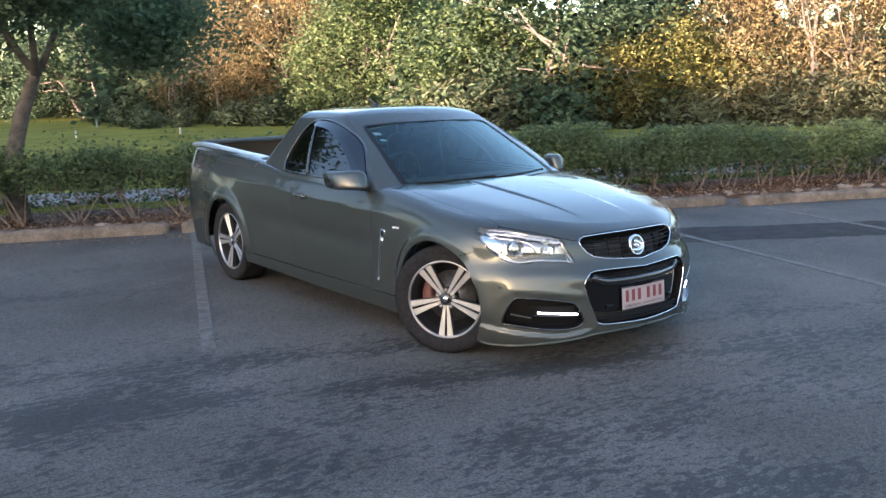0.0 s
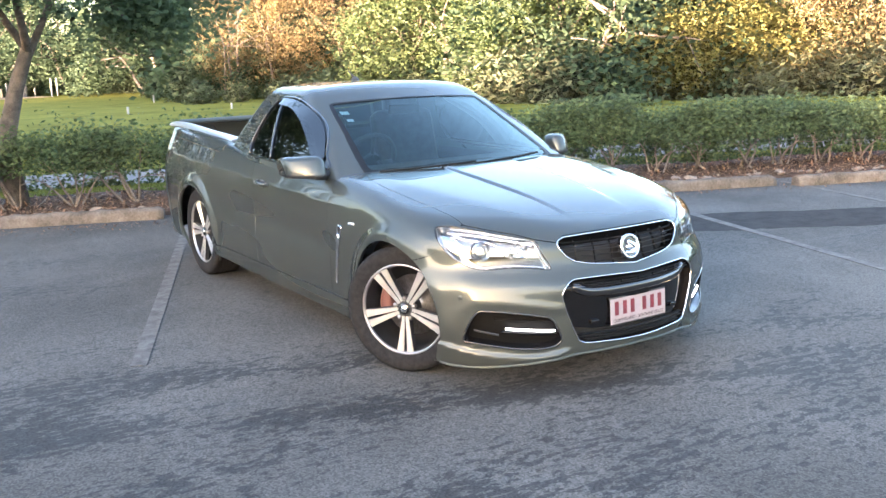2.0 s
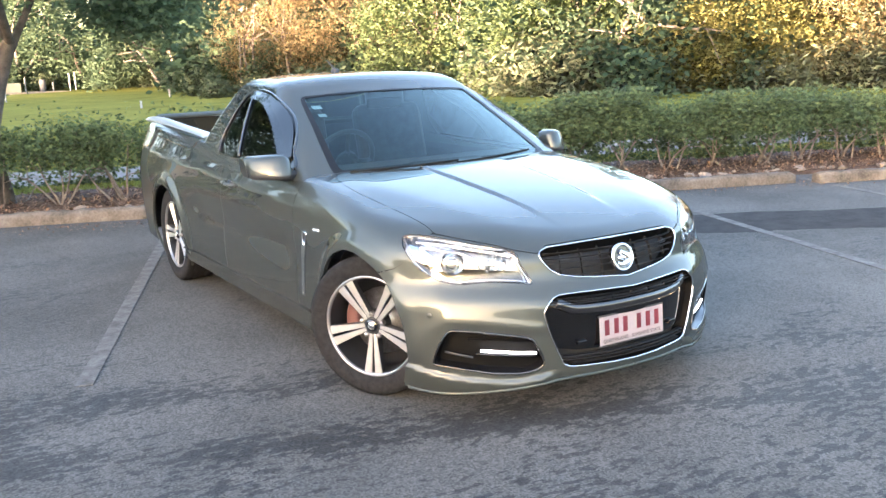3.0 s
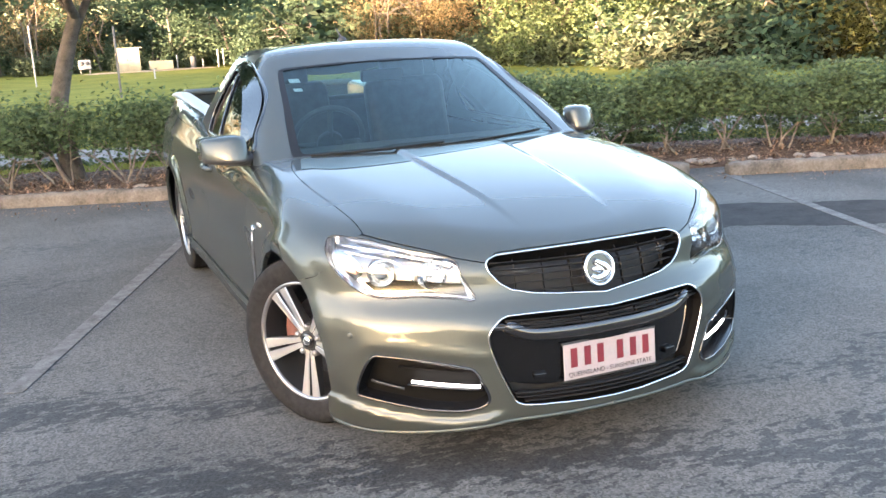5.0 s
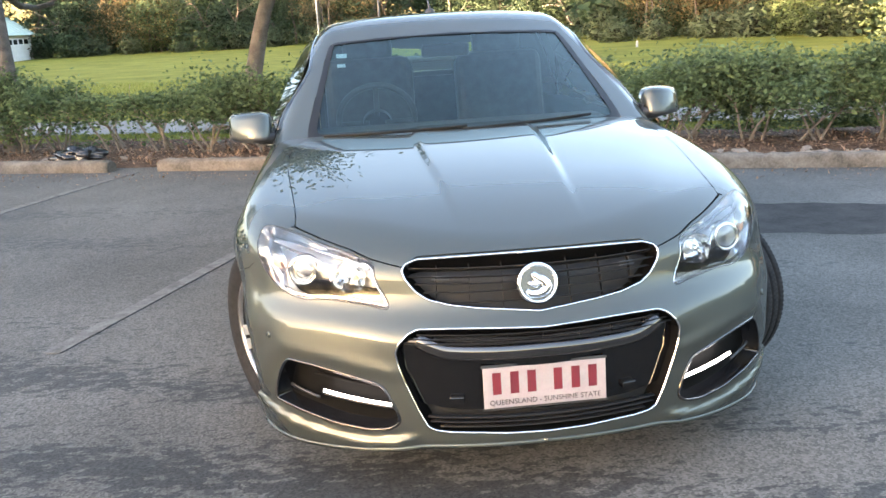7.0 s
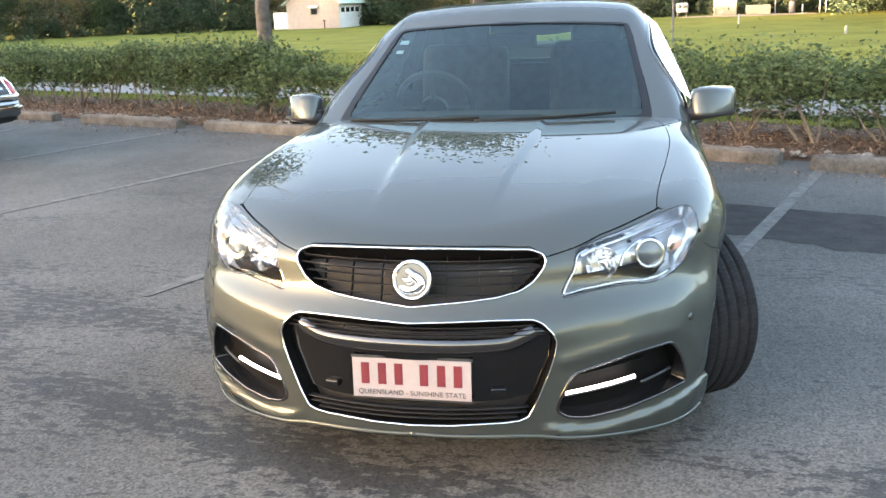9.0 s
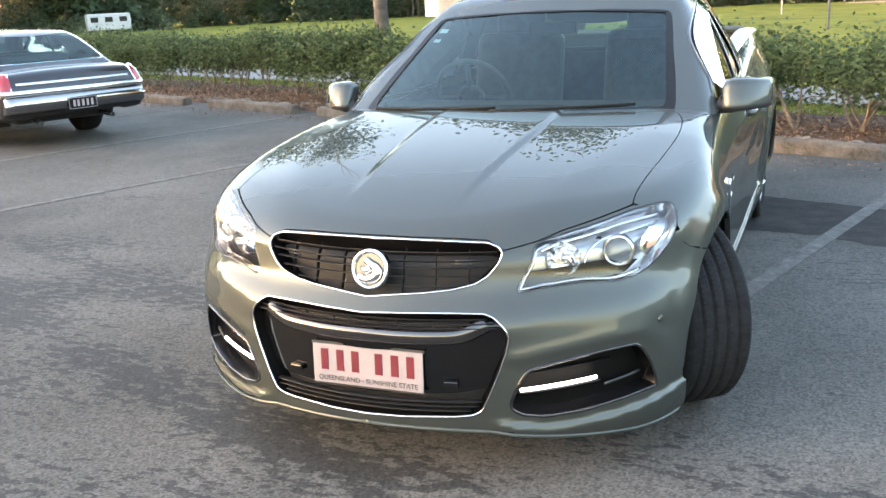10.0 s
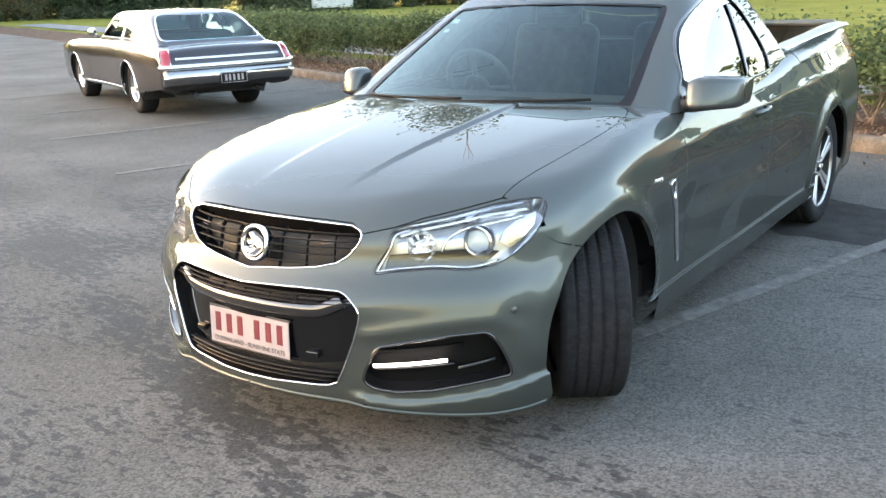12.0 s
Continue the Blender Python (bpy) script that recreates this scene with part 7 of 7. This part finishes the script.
for s in (1, -1):
    bm = bmesh.new()
    cube(bm, (0.12, D - 0.25, H), (s * (W / 2 - 0.06), D / 2, H / 2))
    part("side_wall", bm, pale_wall, hut)
    bm = bmesh.new()
    sl = math.atan2(R - H, W / 2)
    ln = (W / 2 + 0.42) / math.cos(sl)
    cube(bm, (ln, D + 0.8, 0.07), (s * (W / 4 + 0.2), D / 2, (R + H) / 2 - 0.13), Matrix.Rotation(s * sl, 4, "Y"), 0.01, 1)
    roof = part("roof_slope", bm, green_roof, hut, "pale green sheet roof")
    for k in range(8):
        bm = bmesh.new()
        cube(bm, (ln, 0.05, 0.03), (s * (W / 4 + 0.2), -0.3 + k * 0.83, (R + H) / 2 - 0.08), Matrix.Rotation(s * sl, 4, "Y"))
        part("roof_rib", bm, green_roof, roof)
bm = bmesh.new()
cube(bm, (0.62, 0.06, 0.55), (0.15, -0.02, 1.62), None, 0.01)
win = part("window", bm, dark_window, hut, "small dark window")
bm = bmesh.new()
cube(bm, (0.95, 0.5, 0.05), (0.15, -0.25, 2.02), Matrix.Rotation(radians(28), 4, "X"), 0.01)
part("awning", bm, green_roof, win, "pale green window hood")
for k in range(4):
    bm = bmesh.new()
    cube(bm, (0.05, 0.75, 0.42), (W / 2 + 0.01, 0.9 + k * 1.1, 1.68), None, 0.01)
    part("louvre_window", bm, dark_window, hut)
bm = bmesh.new()
cube(bm, (0.09, 0.09, 0.75), (1.45, -0.6, 0.38), None, 0.01)
cube(bm, (0.24, 0.16, 0.10), (1.45, -0.6, 0.78), None, 0.02)
part("water_fountain", bm, maroon, hut, "small red water point")
bm = bmesh.new()
cube(bm, (1.6, 0.08, 1.55), (-W / 2 - 0.8, 0.3, 0.85), None, 0.01)
part("screen_fence", bm, pale_wall, hut, "white privacy screen")

# electrical kiosk and its small neighbours on a bare patch
at = polar(85.2, 83)
bm = bmesh.new()
lathe(bm, [(3.8, -0.02), (3.4, 0.03), (0, 0.04)], Matrix.Translation((at.x + 1.6, at.y - 0.3, lawn_z(at))) @ Matrix.Diagonal((1.5, 0.7, 1, 1)), 40)
tagged(part("bare_patch", bm, dirt_mat), "bare brown earth round the kiosk", "earth", kind="structure")
kz = lawn_z(at) + 0.03
kiosk = tagged(new("electrical_kiosk"), "beige steel electrical kiosk standing on bare earth", "kiosk")
kiosk.matrix_basis = Matrix.Translation((at.x, at.y, kz))
bm = bmesh.new()
cube(bm, (1.75, 1.1, 1.85), (0, 0, 0.925), None, 0.03)
body = part("body", bm, kiosk_mat, kiosk)
bm = bmesh.new()
cube(bm, (2.05, 1.35, 0.07), (0.1, 0, 1.89), None, 0.02)
part("lid", bm, kiosk_mat, kiosk)
for x in (-0.43, 0.43):
    bm = bmesh.new()
    cube(bm, (0.82, 0.03, 1.6), (x, -0.56, 0.92), None, 0.008)
    door = part("door", bm, kiosk_mat, kiosk)
    bm = bmesh.new()
    cube(bm, (0.03, 0.04, 0.16), (x * 0.3, -0.585, 0.95), None, 0.008)
    part("handle", bm, matt_black, door)
bm = bmesh.new()
cube(bm, (1.9, 0.9, 0.75), (2.55, 0.2, 0.375), None, 0.04)
bmesh.ops.transform(bm, matrix=kiosk.matrix_basis, verts=bm.verts)
tagged(part("service_box", bm, kiosk_mat), "low beige service box beside the kiosk", "service box")
for dx, h, r, label in ((3.9, 1.15, 0.05, 1), (5.2, 0.95, 0.25, 2), (6.0, 0.7, 0.05, 1), (7.3, 1.4, 0.06, 1), (7.75, 1.45, 0.06, 1)):
    bm = bmesh.new()
    lathe(bm, [(r, -0.05), (r, h - r * 0.3), (r * 0.8, h), (0, h)], kiosk.matrix_basis @ Matrix.Translation((dx, 0.3, 0)), 14)
    tagged(part("post" if label == 1 else "litter_bin", bm, white_post if label == 1 else post_mat), "short white post standing on the lawn" if label == 1 else "grey round litter bin on bare earth", "post" if label == 1 else "bin", "lawn posts" if label == 1 else "")
gauge = tagged(new("pump_cabinet"), "white pump cabinet with round fittings on the lawn", "cabinet")
gauge.matrix_basis = Matrix.Translation((at.x - 3.4, at.y, kz - 0.1))
bm = bmesh.new()
cube(bm, (0.95, 0.5, 0.75), (0, 0, 0.85), None, 0.06)
part("case", bm, white_post, gauge)
for x in (-0.22, 0.2):
    bm = bmesh.new()
    lathe(bm, [(0.16, 0.0), (0.15, 0.05), (0, 0.06)], Matrix.Translation((x, -0.25, 0.95)) @ Matrix.Rotation(radians(90), 4, "X"), 20)
    part("fitting", bm, post_mat, gauge)
for x in (-0.35, 0.35):
    bm = bmesh.new()
    cube(bm, (0.08, 0.3, 0.5), (x, 0, 0.24), None, 0.01)
    part("leg", bm, post_mat, gauge)

# marker posts on the lawn
for b, d, h, mt in ((86.3, 36, 2.5, post_mat), (90.3, 60, 3.4, white_post), (77.6, 42, 0.32, white_post), (71.6, 43, 0.27, white_post), (84.0, 62, 0.6, white_post), (75.4, 58, 0.45, white_post)):
    q = polar(b, d)
    bm = bmesh.new()
    r = 0.04 if h > 1 else 0.05
    lathe(bm, [(r, -0.1), (r, h - 0.02), (r * 0.7, h), (0, h)], Matrix.Translation((q.x, q.y, lawn_z(q))), 12)
    tagged(part("marker_post", bm, mt), "slim marker post standing on the lawn", "post", "lawn posts")

van_mat = mottled("chalky_van_panel", (0.30, 0.31, 0.30), (0.42, 0.43, 0.42), 2.0, 0.7)
# white caravans far behind the hedge
for k, (b, d) in enumerate(((129.2, 78),)):
    q = polar(b, d)
    van = tagged(new("caravan"), "long white caravan far behind the hedge", "caravan", "caravans")
    van.matrix_basis = Matrix.Translation((q.x, q.y, lawn_z(q))) @ Matrix.Rotation(radians(b - 90 + 8), 4, "Z") @ Matrix.Diagonal((0.62, 0.62, 0.62, 1))
    bm = bmesh.new()
    cube(bm, (5.2, 2.2, 2.0), (0, 0, 1.5), None, 0.2, 3)
    part("body", bm, van_mat, van)
    for x in (-1.7, 0.0, 1.7):
        bm = bmesh.new()
        cube(bm, (0.9, 0.04, 0.6), (x, -1.11, 1.8), None, 0.02)
        part("window", bm, dark_window, van)
    for x in (-0.6, 0.6):
        bm = bmesh.new()
        lathe(bm, [(0.33, -0.1), (0.33, 0.1), (0, 0.1)], Matrix.Translation((x, -0.9, 0.33)) @ Matrix.Rotation(radians(90), 4, "X"), 20)
        part("wheel", bm, rubber, van)

# black plastic bag on the mulch
rng = np.random.default_rng(9)
bm = bmesh.new()
bmesh.ops.create_icosphere(bm, subdivisions=4, radius=1.0)
for v in bm.verts:
    k = 0.75 + 0.35 * noise.noise(v.co * 2.2) + 0.16 * noise.noise(v.co * 6.0)
    v.co = Vector((v.co.x * 0.42 * k, v.co.y * 0.20 * k, max(-0.02, v.co.z * 0.13 * k + 0.06)))
bmesh.ops.transform(bm, matrix=Matrix.Translation(bay(-6.15, 5.85, 0.05)) @ BAY, verts=bm.verts)
tagged(part("rubbish_bag", bm, mat("black_plastic_film", (0.012, 0.012, 0.013), 0.22), None, "", True), "crumpled black plastic bag lying on the mulch", "bag")

# stones along the wheel stops
stone_mat = mottled("bed_stone", (0.09, 0.07, 0.055), (0.24, 0.195, 0.155), 8.0, 0.9, 0.6, 0.006, per_object=0.3)
stone_meshes = []
for k in range(5):
    bm = bmesh.new()
    bmesh.ops.create_icosphere(bm, subdivisions=2, radius=1.0)
    for v in bm.verts:
        v.co *= 0.8 + 0.45 * noise.noise(v.co * 1.3 + Vector((k * 7.1, 0, 0)))
        v.co.z *= 0.6
    stone_meshes.append(mesh_of(bm, "stone", stone_mat))
rnd = random.Random(31)
for k in range(150):
    s = rnd.choice((0.03, 0.04, 0.05, 0.07)) * rnd.uniform(0.8, 1.3)
    ob = new("stone", rnd.choice(stone_meshes))
    ob.matrix_basis = Matrix.Translation(bay(rnd.uniform(-11, 8), 5.66 + abs(rnd.gauss(0, 0.16)), 0.035 + s * 0.25)) @ Matrix.Rotation(rnd.uniform(0, 6), 4, "Z") @ Matrix.Diagonal((s * rnd.uniform(0.8, 1.5), s, s, 1))
    tagged(ob, "small brown stone on the mulch beside the stops", "stone", "stones along the bed")

# bark chips and fallen leaves: too many to count
rng = np.random.default_rng(17)
n = 26000
uv = np.stack([rng.uniform(-22, 14, n), rng.uniform(5.58, 7.7, n)], -1)
c = np.stack([uv[:, 0] * VY + uv[:, 1] * VX, -uv[:, 0] * VX + uv[:, 1] * VY, 0.055 + rng.uniform(0, 0.02, n)], -1)
v, f = leaves(c, 0.026, rng, 0.0, 0.85, 0.4)
tagged(from_arrays("bark_chips", v, f, leaf_material("bark_chip", (0.05, 0.03, 0.02), (0.26, 0.16, 0.10), 0.0)), "brown bark chips and dry leaves on the bed", "mulch", kind="stuff")
n = 2600
uv = np.stack([rng.uniform(-14, 10, n), 5.2 - np.abs(rng.normal(0, 0.25, n))], -1)
c = np.stack([uv[:, 0] * VY + uv[:, 1] * VX, -uv[:, 0] * VX + uv[:, 1] * VY, np.full(n, 0.012)], -1)
v, f = leaves(c, 0.016, rng, 0.0, 0.9, 0.45)
tagged(from_arrays("leaf_litter", v, f, bpy.data.materials["bark_chip"]), "small dry leaves strewn along the wheel stops", "leaf litter", kind="stuff")


# grass blades where the lawn is near
def blades(name, u0, u1, v0, v1, n, h, label):
    rng = np.random.default_rng(int(v0 * 10))
    u, w = rng.uniform(u0, u1, n), rng.uniform(v0, v1, n)
    z = np.array([ground_z(a) for a in np.linspace(v0, v1, 64)])
    base = np.stack([u * VY + w * VX, -u * VX + w * VY, np.interp(w, np.linspace(v0, v1, 64), z)], -1)
    a = rng.uniform(0, math.tau, n)
    side = np.stack([np.cos(a), np.sin(a), 0 * a], -1) * 0.006 * (h / 0.06)
    tip = base + np.stack([rng.normal(0, 0.35, n), rng.normal(0, 0.35, n), np.ones(n)], -1) * (h * rng.uniform(0.5, 1.3, n))[:, None]
    pts = np.stack([base - side, base + side, tip], 1).reshape(-1, 3)
    tagged(from_arrays(name, pts, np.arange(n * 3).reshape(-1, 3), grass_leaf), label, "grass", kind="stuff")


grass_leaf = leaf_material("grass_blades", (0.08, 0.095, 0.018), (0.20, 0.215, 0.055))
blades("verge_grass", -24, 14, 7.65, 8.78, 60000, 0.06, "mown green grass strip beside the footpath")
blades("lawn_grass", -30, 18, 10.6, 24.0, 70000, 0.09, "mown green lawn grass behind the footpath")
